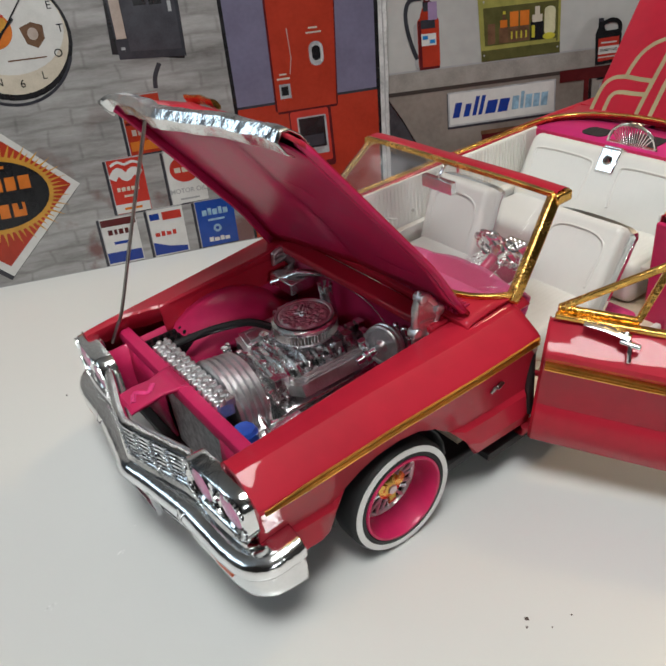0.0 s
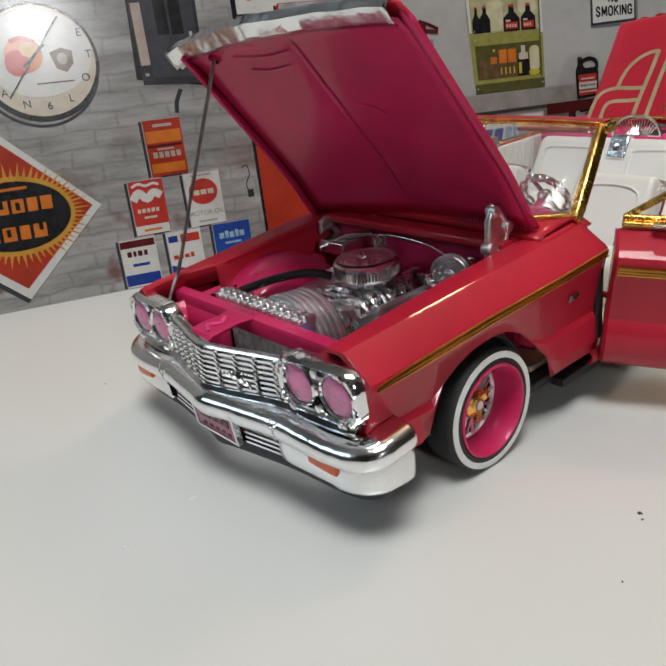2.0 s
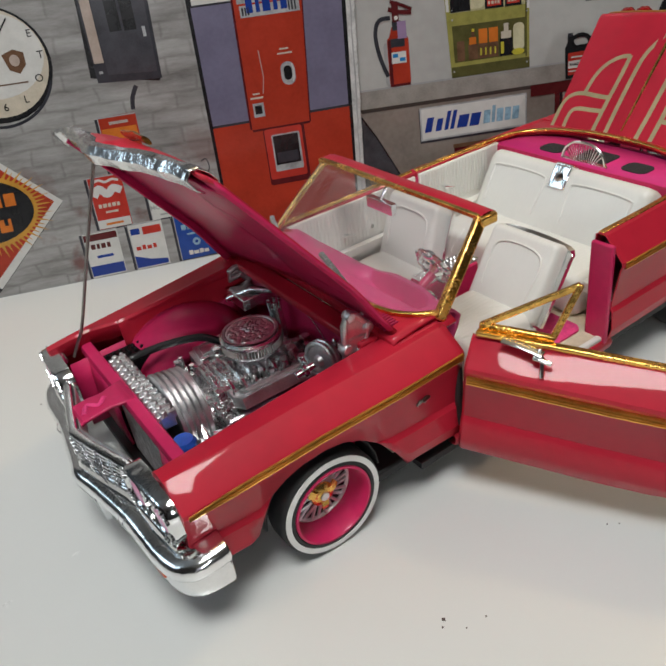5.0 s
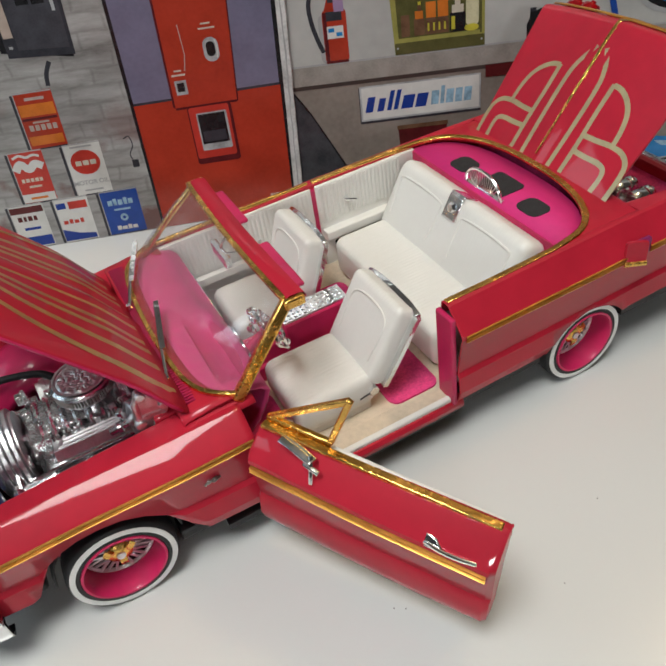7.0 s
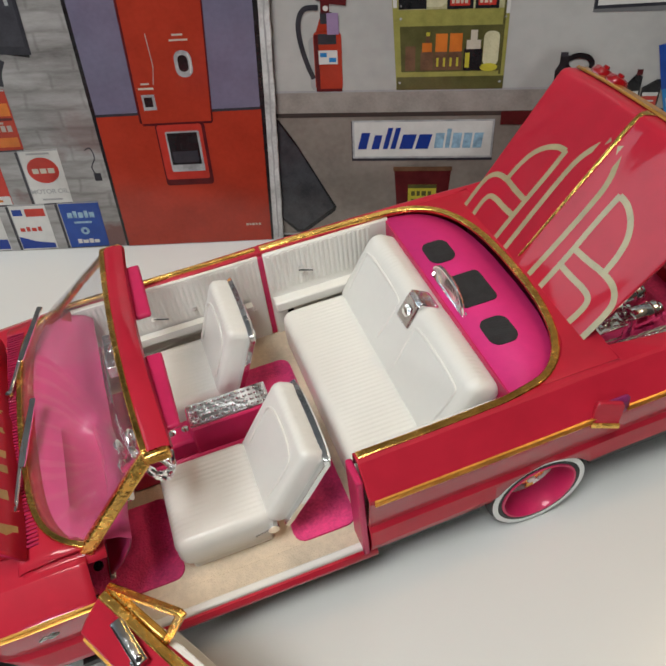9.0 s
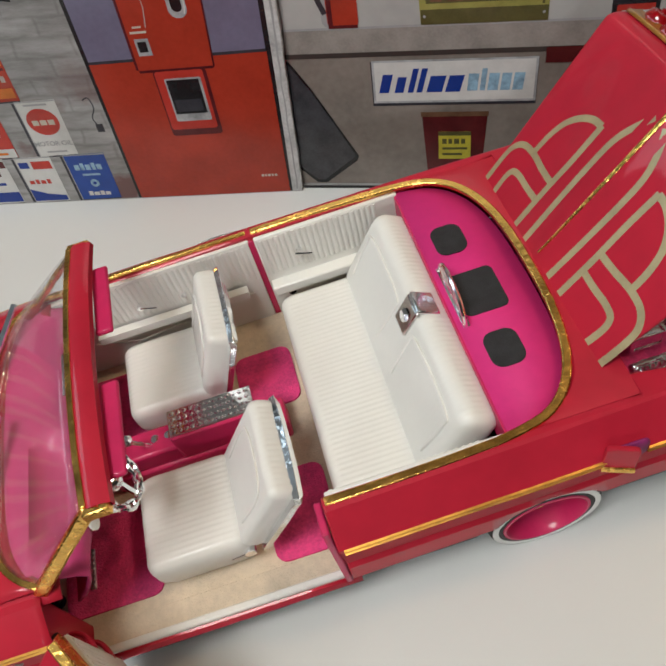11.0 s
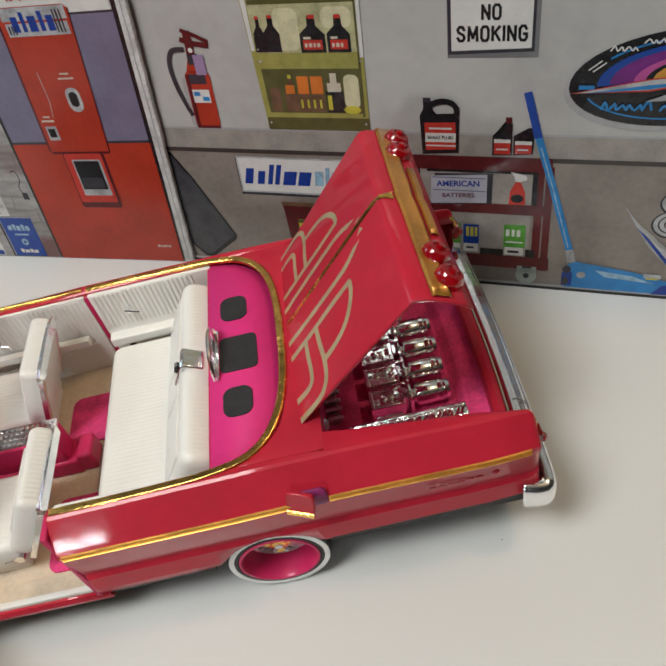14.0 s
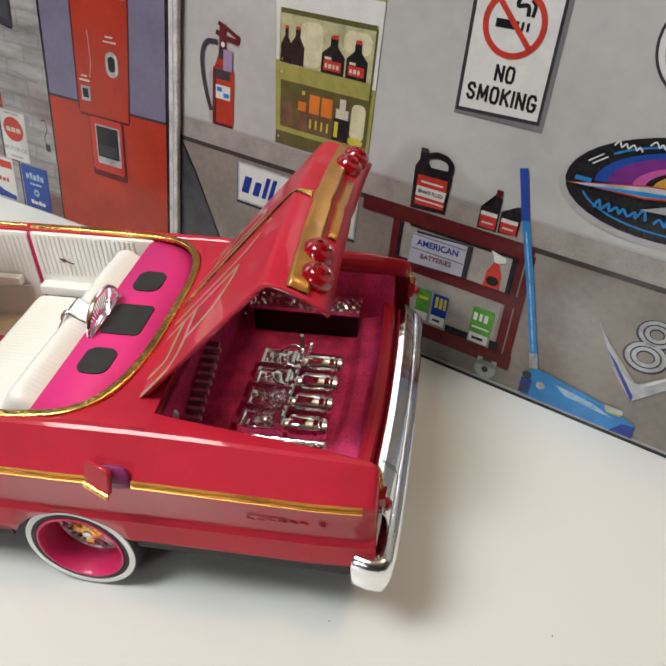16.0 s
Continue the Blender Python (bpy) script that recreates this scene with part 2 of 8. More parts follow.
# ---- the room ----
b = B()
box(b, -700, 900, -210, 480, -28, 0)
table = tagged(part("table_top", b, TABLE, bevel=2.0), "white laminate table top with small specks of dirt", "table")
for x, y in ((-640, -170), (840, -170), (-640, 420), (840, 420)):
    b = B()
    box(b, x - 25, x + 25, y - 25, y + 25, -750, -28)
    part("leg", b, TABLE, table, bevel=2.0)
for name, dims, mat in (
    ("floor", (-1800, 1800, -1800, 1800, -800, -750), FLOORMAT),
    ("ceiling", (-1800, 1800, -1800, 1800, 1650, 1700), CEILPAINT),
    ("wall_north", (-1850, 1850, 1800, 1850, -800, 1700), WALLPAINT),
    ("wall_south", (-1850, 1850, -1850, -1800, -800, 1700), WALLPAINT),
    ("wall_east", (1800, 1850, -1800, 1800, -800, 1700), WALLPAINT),
    ("wall_west_1", (-1850, -1800, -1800, 400, -800, 1700), WALLPAINT),
    ("wall_west_2", (-1850, -1800, 1600, 1800, -800, 1700), WALLPAINT),
    ("wall_west_3", (-1850, -1800, 400, 1600, -800, 900), WALLPAINT),
    ("wall_west_4", (-1850, -1800, 400, 1600, 1600, 1700), WALLPAINT),
):
    b = B()
    box(b, *dims)
    tagged(part(name, b, mat, smooth=0), "plain painted room " + name.split("_")[0] if "wall" in name else "plain room " + name, name.split("_")[0], kind="structure")
b = B()
for y0, y1, z0, z1 in ((400, 450, 900, 1600), (1550, 1600, 900, 1600), (450, 1550, 900, 950), (450, 1550, 1550, 1600), (975, 1025, 950, 1550)):
    box(b, -1840, -1800, y0, y1, z0, z1)
window = tagged(part("window_1", b, WALLPAINT, smooth=0), "white framed room window letting in daylight", "window", kind="structure")
b = B()
box(b, -1825, -1821, 450, 1550, 950, 1550)
pane = part("pane", b, GLASS, window, smooth=0)
pane.visible_shadow = False

# ---- the printed backdrop boards ----


def board_matrix(slope, lean, offset):
    h = Vector((1, slope, 0)).normalized()
    n = Vector((slope, -1, lean)).normalized()
    u = n.cross(h)
    p = Vector((98, slope * 98 + offset, 0)) * S
    return Matrix(((h.x, u.x, n.x, p.x), (h.y, u.y, n.y, p.y), (h.z, u.z, n.z, p.z), (0, 0, 0, 1)))


LEFT_M, RIGHT_M = board_matrix(-0.3575, 0.1491, 119.28), board_matrix(-0.4385, 0.1676, 129.32)


def ink(name, colour, vary=0.06, scale=220, rough=0.17):
    return paint(name, tuple(0.76 * v for v in colour), rough, vary=vary, scale=scale, bump=0.06, bump_scale=420, specular=0.5, rough_vary=0.03)


def brick_print():
    """Whitewashed old brickwork as printed on glossy card."""
    m, nt, bsdf = nodes_of("printed_whitewashed_brick")
    tc = nt.nodes.new("ShaderNodeTexCoord")
    br = nt.nodes.new("ShaderNodeTexBrick")
    br.inputs["Scale"].default_value = 1.0
    br.inputs["Brick Width"].default_value, br.inputs["Row Height"].default_value = 0.0165, 0.0054
    br.inputs["Mortar Size"].default_value, br.inputs["Mortar Smooth"].default_value = 0.0008, 1.0
    br.inputs["Color1"].default_value = (0.335, 0.33, 0.325, 1)
    br.inputs["Color2"].default_value = (0.305, 0.30, 0.297, 1)
    br.inputs["Mortar"].default_value = (0.255, 0.248, 0.246, 1)
    wob = nt.nodes.new("ShaderNodeTexNoise")
    wob.inputs["Scale"].default_value = 90
    addv = nt.nodes.new("ShaderNodeVectorMath")
    addv.operation = "MULTIPLY_ADD"
    addv.inputs[1].default_value = (0.0040, 0.0030, 0)
    nt.links.new(tc.outputs["Object"], wob.inputs["Vector"])
    nt.links.new(wob.outputs["Color"], addv.inputs[0])
    nt.links.new(tc.outputs["Object"], addv.inputs[2])
    nt.links.new(addv.outputs[0], br.inputs["Vector"])
    n1 = nt.nodes.new("ShaderNodeTexNoise")
    n1.inputs["Scale"].default_value, n1.inputs["Detail"].default_value = 60, 10
    n1.inputs["Roughness"].default_value = 0.7
    streak = nt.nodes.new("ShaderNodeMapping")
    streak.inputs["Scale"].default_value = (0.42, 1.9, 1.0)
    nt.links.new(tc.outputs["Object"], streak.inputs["Vector"])
    nt.links.new(streak.outputs[0], n1.inputs["Vector"])
    r1 = nt.nodes.new("ShaderNodeValToRGB")
    r1.color_ramp.elements[0].position, r1.color_ramp.elements[1].position = 0.30, 0.66
    r1.color_ramp.elements[0].color, r1.color_ramp.elements[1].color = (0.42, 0.40, 0.39, 1), (1.22, 1.22, 1.21, 1)
    nt.links.new(n1.outputs["Fac"], r1.inputs[0])
    mul = nt.nodes.new("ShaderNodeMix")
    mul.data_type, mul.blend_type = "RGBA", "MULTIPLY"
    mul.inputs["Factor"].default_value = 1.0
    nt.links.new(br.outputs["Color"], mul.inputs["A"])
    nt.links.new(r1.outputs[0], mul.inputs["B"])
    # bare red brick shows low on the wall where the wash has worn off
    sep = nt.nodes.new("ShaderNodeSeparateXYZ")
    nt.links.new(tc.outputs["Object"], sep.inputs[0])
    band = nt.nodes.new("ShaderNodeMapRange")
    band.inputs["From Min"].default_value, band.inputs["From Max"].default_value = 0.060, 0.012
    nt.links.new(sep.outputs["Y"], band.inputs[0])
    n2 = nt.nodes.new("ShaderNodeTexNoise")
    n2.inputs["Scale"].default_value, n2.inputs["Detail"].default_value = 45, 7
    nt.links.new(tc.outputs["Object"], n2.inputs["Vector"])
    r2 = nt.nodes.new("ShaderNodeValToRGB")
    r2.color_ramp.elements[0].position, r2.color_ramp.elements[1].position = 0.57, 0.63
    nt.links.new(n2.outputs["Fac"], r2.inputs[0])
    mm = nt.nodes.new("ShaderNodeMath")
    mm.operation = "MULTIPLY"
    nt.links.new(band.outputs[0], mm.inputs[0])
    nt.links.new(r2.outputs[0], mm.inputs[1])
    mix = nt.nodes.new("ShaderNodeMix")
    mix.data_type = "RGBA"
    nt.links.new(mm.outputs[0], mix.inputs["Factor"])
    nt.links.new(mul.outputs["Result"], mix.inputs["A"])
    mix.inputs["B"].default_value = (0.16, 0.085, 0.08, 1)
    nt.links.new(mix.outputs["Result"], bsdf.inputs["Base Color"])
    bsdf.inputs["Roughness"].default_value = 0.18
    n3 = nt.nodes.new("ShaderNodeTexNoise")
    n3.inputs["Scale"].default_value, n3.inputs["Detail"].default_value = 420, 4
    nt.links.new(tc.outputs["Object"], n3.inputs["Vector"])
    bp = nt.nodes.new("ShaderNodeBump")
    bp.inputs["Strength"].default_value, bp.inputs["Distance"].default_value = 0.10, 0.0003
    nt.links.new(n3.outputs["Fac"], bp.inputs["Height"])
    nt.links.new(bp.outputs[0], bsdf.inputs["Normal"])
    return m


def wall_print():
    """Painted garage wall as printed: pale above, soft grey clouds."""
    return ink("printed_pale_wall", (0.53, 0.525, 0.505), 0.08, 25)


BRICKPRINT, WALLPRINT = brick_print(), wall_print()
I_DADO = ink("print_grey_brown", (0.27, 0.235, 0.205), 0.14, 60)
I_LEDGE = ink("print_ledge_grey", (0.36, 0.33, 0.30), 0.12, 160)
I_LEDGED = ink("print_ledge_shadow_line", (0.06, 0.05, 0.045))
I_WHITE = ink("print_white", (0.76, 0.75, 0.72), 0.05)
I_CREAM = ink("print_cream", (0.70, 0.62, 0.50), 0.08)
I_BLACK = ink("print_black", (0.018, 0.018, 0.020), 0.2)
I_DARK = ink("print_dark_grey", (0.045, 0.045, 0.055), 0.15)
I_RED = ink("print_red", (0.46, 0.045, 0.022), 0.10, 90)
I_RED2 = ink("print_bright_red", (0.58, 0.05, 0.035), 0.08)
I_ORANGE = ink("print_orange", (0.72, 0.20, 0.03), 0.10)
I_AMBER = ink("print_amber", (0.66, 0.33, 0.05), 0.12)
I_BLUE = ink("print_blue", (0.02, 0.075, 0.36), 0.08)
I_SKY = ink("print_sky_blue", (0.03, 0.24, 0.58), 0.12)
I_DEEPBLUE = ink("print_deep_blue", (0.015, 0.05, 0.30), 0.06)
I_PALEBLUE = ink("print_pale_blue", (0.30, 0.48, 0.62), 0.25, 500)
I_LILAC = ink("print_lilac", (0.20, 0.185, 0.28), 0.08, 80)
I_MAROON = ink("print_maroon", (0.115, 0.016, 0.018), 0.15)
I_OLIVE = ink("print_olive_yellow", (0.36, 0.34, 0.09), 0.12)
I_OLIVED = ink("print_dark_olive", (0.11, 0.105, 0.035), 0.15)
I_GREEN = ink("print_green", (0.10, 0.33, 0.05), 0.2, 400)
I_PURPLE = ink("print_purple", (0.19, 0.03, 0.22), 0.12)
I_SILVER = ink("print_silver", (0.45, 0.46, 0.47), 0.25, 150)
I_SHADE = ink("print_soft_grey", (0.44, 0.44, 0.44), 0.1, 40)
I_BROWN = ink("print_brown", (0.17, 0.09, 0.05), 0.2)
I_PINKISH = ink("print_beige", (0.52, 0.42, 0.36), 0.1)
EDGEWHITE = ink("worn_white_card_edge", (0.66, 0.66, 0.65), 0.25, 120)
I_YELLOW = ink("print_yellow", (0.62, 0.55, 0.06), 0.1)


def flat(bm, pts, level):
    """A printed patch on the board: an outline in millimetres at a layer."""
    f = bm.faces.new([bm.verts.new((x, y, 0.06 * level)) for x, y in pts])
    bmesh.ops.triangulate(bm, faces=[f])


def rect(bm, x0, y0, x1, y1, level, skew=0.0):
    flat(bm, [(x0, y0), (x1, y0), (x1 + skew, y1), (x0 + skew, y1)], level)


def oval(bm, cx, cy, rx, ry, level, tilt=0.0, n=36, a0=0, a1=360):
    ct, st = math.cos(radians(tilt)), math.sin(radians(tilt))
    full = a1 - a0 >= 360
    pts = []
    for i in range(n + (0 if full else 1)):
        w = radians(a0 + (a1 - a0) * i / n)
        x, y = rx * math.cos(w), ry * math.sin(w)
        pts.append((cx + x * ct - y * st, cy + x * st + y * ct))
    flat(bm, pts, level)


def ring(bm, cx, cy, r0, r1, level, n=40, a0=0, a1=360, ry=1.0):
    for i in range(n):
        w0, w1 = radians(a0 + (a1 - a0) * i / n), radians(a0 + (a1 - a0) * (i + 1) / n)
        flat(bm, [(cx + r * math.cos(w), cy + r * ry * math.sin(w)) for r, w in ((r0, w0), (r1, w0), (r1, w1), (r0, w1))], level)


def stroke(bm, pts, w, level, curve=0):
    """A printed or painted line of even width."""
    pts = [Vector((*p, 0)) for p in pts]
    if curve:
        pts = smooth_path(pts, curve)
    n = len(pts)
    rows = []
    for i, p in enumerate(pts):
        t = (pts[min(i + 1, n - 1)] - pts[max(i - 1, 0)]).normalized()
        s = Vector((-t.y, t.x, 0)) * w / 2
        rows.append([(p.x + s.x, p.y + s.y, 0.06 * level), (p.x - s.x, p.y - s.y, 0.06 * level)])
    grid(bm, rows)


def round_rect(x0, y0, x1, y1, r, n=5):
    pts = []
    for cx, cy, a in ((x1 - r, y1 - r, 0), (x0 + r, y1 - r, 90), (x0 + r, y0 + r, 180), (x1 - r, y0 + r, 270)):
        pts += [(cx + r * math.cos(radians(a + 90 * i / n)), cy + r * math.sin(radians(a + 90 * i / n))) for i in range(n + 1)]
    return pts


def words(text, x, y, size, mat, parent, level, turn=0.0, wide=1.0, bold=0.0, name="lettering"):
    """Built-in font lettering as a flat mesh, centred on x, y (millimetres)."""
    cu = bpy.data.curves.new(name, "FONT")
    cu.body, cu.size, cu.align_x, cu.align_y, cu.offset = text, size * S, "CENTER", "CENTER", bold * S
    tmp = new(name, cu)
    bpy.context.view_layer.update()
    me = bpy.data.meshes.new_from_object(tmp.evaluated_get(bpy.context.evaluated_depsgraph_get()))
    bpy.data.objects.remove(tmp)
    me.materials.clear()
    me.materials.append(mat)
    ob = new(name, me)
    ob.parent = parent
    ob.matrix_local = pose(x * S, y * S, 0.06 * S * level, 0, 0, turn) @ Matrix.Diagonal((wide, 1, 1, 1))
    return ob


def printed(name, parent, *layers, label=""):
    """A printed picture: the first layer is the part, the others its sub-parts."""
    first = None
    for sub, mat, draw in layers:
        bm = B()
        draw(bm)
        ob = part(sub if first else name, bm, mat, first or parent, label if not first else "", smooth=0)
        first = first or ob
    return first


def scribble(bm, x0, y0, x1, h, n, level, w, seed=1):
    """A wavy pen line standing for writing that stays unread."""
    rnd = random.Random(seed)
    pts = []
    for i in range(n * 2 + 1):
        t = i / (n * 2)
        pts.append((x0 + (x1 - x0) * t + rnd.uniform(-0.2, 0.2) * h, y0 + (h * rnd.uniform(0.5, 1.0) if i % 2 else 0)))
    stroke(bm, pts, w, level, 3)


def bars(bm, x0, y0, h, widths, gap, level, slant=0.0):
    x = x0
    for w in widths:
        hh = h * (1.0 if w < 1.6 else 0.78)
        rect(bm, x, y0, x + w, y0 + hh, level, slant * hh)
        x += w + gap


# left board: whitewashed brick with signs, oil cans and a drinks machine
b = B()
f = [(-230, -0.2), (-1.2, -0.2), (5.6, 150), (-230, 150)]
grid(b, [[(x, y, -1.2) for x, y in f], [(x, y, 0) for x, y in f]], close_u=True)
b.faces.new([b.verts.new((x, y, 0)) for x, y in f])
b.faces.new([b.verts.new((x, y, -1.2)) for x, y in f[::-1]])
left_board = tagged(part("printed_backdrop_board", b, BRICKPRINT, smooth=0), "glossy printed backdrop card of a whitewashed brick wall with old signs", "backdrop board")
left_board.matrix_world = LEFT_M
b = B()
rnd = random.Random(21)
rows = []
for k in range(61):
    y = -0.2 + 150.2 * k / 60
    x0 = -1.2 + 0.0453 * y
    x1 = x0 + 3.1 + rnd.uniform(-0.12, 0.12)
    rows.append([(x0, y, -1.2), (x0, y, 0.25), (x1 - 0.25, y, 0.25), (x1, y, 0.0), (x1, y, -1.2)])
grid(b, rows)
part("board_edge", b, EDGEWHITE, left_board, "worn white card edge")
b = B()
rows = []
for k in range(40):
    y = 1.0 + 148 * k / 39
    x0 = 0.1 + 0.0453 * y + rnd.uniform(-0.15, 0.15)
    rows.append([(x0, y, 0.3), (x0 + 0.3 + rnd.uniform(0, 0.35), y, 0.3)])
grid(b, rows)
part("edge_wear", b, I_SHADE, left_board, "grey wear line down the card edge")
b = B()
box(b, -230, -1.2, -0.2, 0.25, 0, 0.12)
part("board_bottom_edge", b, I_SHADE, left_board)

LB = left_board
clock = printed("wall_clock", LB,
    ("wall_clock", I_BLACK, lambda m: oval(m, -112.8, 73.7, 17.9, 17.2, 1)),
    ("clock_rim", I_DARK, lambda m: ring(m, -113.4, 73.2, 17.4, 18.3, 1.5, a0=190, a1=340)),
    ("clock_face", I_CREAM, lambda m: oval(m, -112.6, 74.2, 16.7, 16.0, 2)),
    ("clock_face", I_WHITE, lambda m: oval(m, -112.4, 76.4, 15.8, 12.6, 3, 0, 36)),
    ("emblem", I_ORANGE, lambda m: oval(m, -116.4, 76.4, 5.4, 5.2, 4)),
    ("emblem", I_RED2, lambda m: (oval(m, -118.6, 74.2, 3.6, 3.8, 5), stroke(m, [(-119.5, 80.4), (-116.0, 81.2), (-112.6, 79.6)], 1.2, 5, 4))),
    ("emblem", I_AMBER, lambda m: oval(m, -114.6, 77.8, 2.6, 2.2, 6)),
    ("emblem", I_BROWN, lambda m: flat(m, [(-109.0, 76.4), (-105.4, 77.6), (-102.4, 76.4), (-102.6, 72.8), (-105.0, 70.4), (-107.8, 71.8)], 4)),
    ("emblem", I_PINKISH, lambda m: oval(m, -105.6, 74.4, 1.5, 1.7, 5)),
    ("clock_hand", I_BLACK, lambda m: (stroke(m, [(-123, 64.5), (-104.6, 86.4)], 0.4, 7), stroke(m, [(-117, 73), (-110, 79)], 0.6, 7))),
    ("small_print", I_BROWN, lambda m: rect(m, -114.5, 67.6, -103.4, 68.0, 4)),
    label="round cream wall clock printed on the card")
for ch, x, y in (("E", -99.4, 81.4), ("T", -97.7, 75.0), ("O", -99.9, 68.3), ("L", -105.4, 62.7), ("6", -112.1, 61.1), ("N", -118.6, 62.2), ("A", -124.2, 66.0)):
    words(ch, x, y, 3.2, I_BLACK, clock, 4, name="clock_letter")
printed("electrical_box", LB,
    ("electrical_box", I_BLACK, lambda m: flat(m, [(-84.6, 66.0), (-63.2, 62.2), (-62.6, 64.0), (-83.4, 92.0)], 1)),
    ("box_face", I_DARK, lambda m: flat(m, [(-83.3, 93.9), (-82.7, 64.2), (-62.4, 62.9), (-61.6, 94.6)], 2)),
    ("box_lid", ink("print_slate", (0.065, 0.065, 0.078), 0.15), lambda m: flat(m, [(-79.4, 92.9), (-79.0, 66.2), (-63.4, 65.2), (-62.8, 93.6)], 3)),
    ("panel_strip", I_PINKISH, lambda m: rect(m, -82.4, 70.0, -79.4, 88.6, 4)),
    ("panel_slot", I_BLACK, lambda m: (rect(m, -75.4, 78.6, -71.6, 89.2, 4), rect(m, -70.8, 78.4, -67.0, 89.2, 4))),
    ("box_latch", I_SILVER, lambda m: (rect(m, -65.4, 76.0, -64.4, 79.0, 4), rect(m, -81.6, 66.8, -80.4, 67.6, 4))),
    label="dark grey electrical box printed on the card")
printed("hose_spout", LB, ("hose_spout", I_DARK, lambda m: stroke(m, [(-73.8, 54.6), (-73.2, 58.2), (-71.2, 61.8)], 1.4, 1, 4)))
printed("top_sign", LB, ("top_sign", I_MAROON, lambda m: rect(m, -118, 99, -62, 114, 1)))
printed("loose_cable", LB, ("loose_cable", I_DARK, lambda m: (stroke(m, [(-55.4, 34.2), (-53.6, 34.8), (-53.0, 31.6), (-54.6, 28.4), (-53.2, 25.0)], 0.35, 1, 4), rect(m, -54.6, 24.0, -52.4, 26.6, 1))))


def oil_can(x0, y0, x1, y1, base, layers):
    def shadow(m):
        rect(m, x0 - 0.9, y0 - 0.4, x1 - 0.2, y1 - 0.6, 1)
    return printed("oil_can", LB, ("oil_can", I_DARK, shadow), ("can_front", base, lambda m: flat(m, [(x0, y0), (x1, y0 + 0.2), (x1 + 0.1, y1), (x0 + 0.1, y1 - 0.1)], 2)), ("can_rim", I_SHADE, lambda m: (rect(m, x0 + 0.1, y1 - 0.5, x1, y1 - 0.1, 2.5), rect(m, x0, y0, x0 + 0.3, y1 - 0.3, 2.5))), *layers, label="old oil can printed on the card")


oil_can(-86.0, 35.3, -73.6, 53.8, I_RED, [
    ("band", I_ORANGE, lambda m: (rect(m, -85.4, 46.0, -74.0, 49.8, 3), rect(m, -85.2, 36.4, -74.2, 39.4, 3))),
    ("band", I_MAROON, lambda m: rect(m, -85.4, 44.6, -74.0, 45.4, 3)),
    ("unread_words", I_PINKISH, lambda m: (bars(m, -84.0, 41.2, 1.9, (1.4,) * 5, 0.5, 3), rect(m, -82.4, 43.6, -77.0, 44.2, 3), rect(m, -82.6, 51.0, -76.4, 51.9, 3)))])
oil_can(-94.4, 17.0, -83.0, 35.3, I_RED2, [
    ("wave", I_WHITE, lambda m: (stroke(m, [(-93.4, 28.6), (-91.2, 31.0), (-88.8, 28.8), (-86.4, 30.6), (-84.0, 29.4)], 2.6, 3, 4), rect(m, -94.2, 17.2, -83.2, 20.2, 3), stroke(m, [(-93.2, 33.0), (-90.8, 33.9), (-88.6, 33.0), (-86.2, 33.6), (-84.2, 33.0)], 0.8, 3, 4))),
    ("unread_words", I_CREAM, lambda m: (bars(m, -92.6, 24.4, 1.3, (1.0, 1.3, 1.0, 1.2, 1.0), 0.4, 3), rect(m, -90.8, 22.4, -86.6, 23.1, 3))),
    ("unread_words", I_ORANGE, lambda m: rect(m, -91.6, 18.2, -85.8, 19.0, 4))])
can3 = oil_can(-76.1, 17.0, -63.7, 35.2, I_WHITE, [
    ("disc", I_RED2, lambda m: oval(m, -69.9, 28.4, 4.9, 4.3, 3)),
    ("unread_words", I_CREAM, lambda m: bars(m, -73.3, 27.4, 2.1, (2.0, 2.0, 2.0), 0.45, 4)),
    ("unread_words", I_SHADE, lambda m: (rect(m, -73.6, 33.6, -66.4, 34.2, 4), rect(m, -73.0, 18.2, -66.6, 18.8, 4)))])
words("MOTOR OIL", -69.9, 21.2, 2.2, I_SHADE, can3, 4, bold=0.04)
oil_can(-100.9, 0.3, -89.0, 16.9, I_WHITE, [
    ("band", I_MAROON, lambda m: (rect(m, -100.6, 13.6, -89.2, 16.0, 3), bars(m, -98.8, 10.6, 1.8, (1.5, 1.0, 1.5, 1.2), 0.5, 3))),
    ("band", I_DEEPBLUE, lambda m: (rect(m, -100.6, 0.9, -89.2, 4.6, 3), rect(m, -97.6, 7.2, -92.0, 8.2, 3)))])
oil_can(-85.3, 0.3, -73.4, 17.0, I_WHITE, [
    ("band", I_RED2, lambda m: (rect(m, -80.4, 12.6, -74.0, 15.4, 3), bars(m, -83.8, 7.2, 1.7, (1.6, 1.2, 1.6, 1.2), 0.5, 3))),
    ("band", I_DEEPBLUE, lambda m: (flat(m, [(-85.0, 0.8), (-73.8, 0.8), (-73.8, 2.6), (-79.6, 3.4), (-85.0, 5.4)], 3), rect(m, -84.6, 13.0, -81.4, 15.2, 3)))])
oil_can(-69.2, 0.5, -56.0, 17.1, I_BLUE, [
    ("unread_words", I_PALEBLUE, lambda m: (bars(m, -67.0, 11.4, 2.5, (1.6, 1.2, 1.6, 1.2, 1.6), 0.4, 3), rect(m, -65.4, 9.4, -59.6, 10.1, 3), oval(m, -62.6, 6.6, 1.4, 1.4, 3))),
    ("unread_words", I_DEEPBLUE, lambda m: oval(m, -62.6, 6.6, 0.6, 0.6, 4)),
    ("band", I_WHITE, lambda m: bars(m, -66.0, 2.0, 1.6, (1.4, 1.8, 1.4, 1.6), 0.3, 3))])


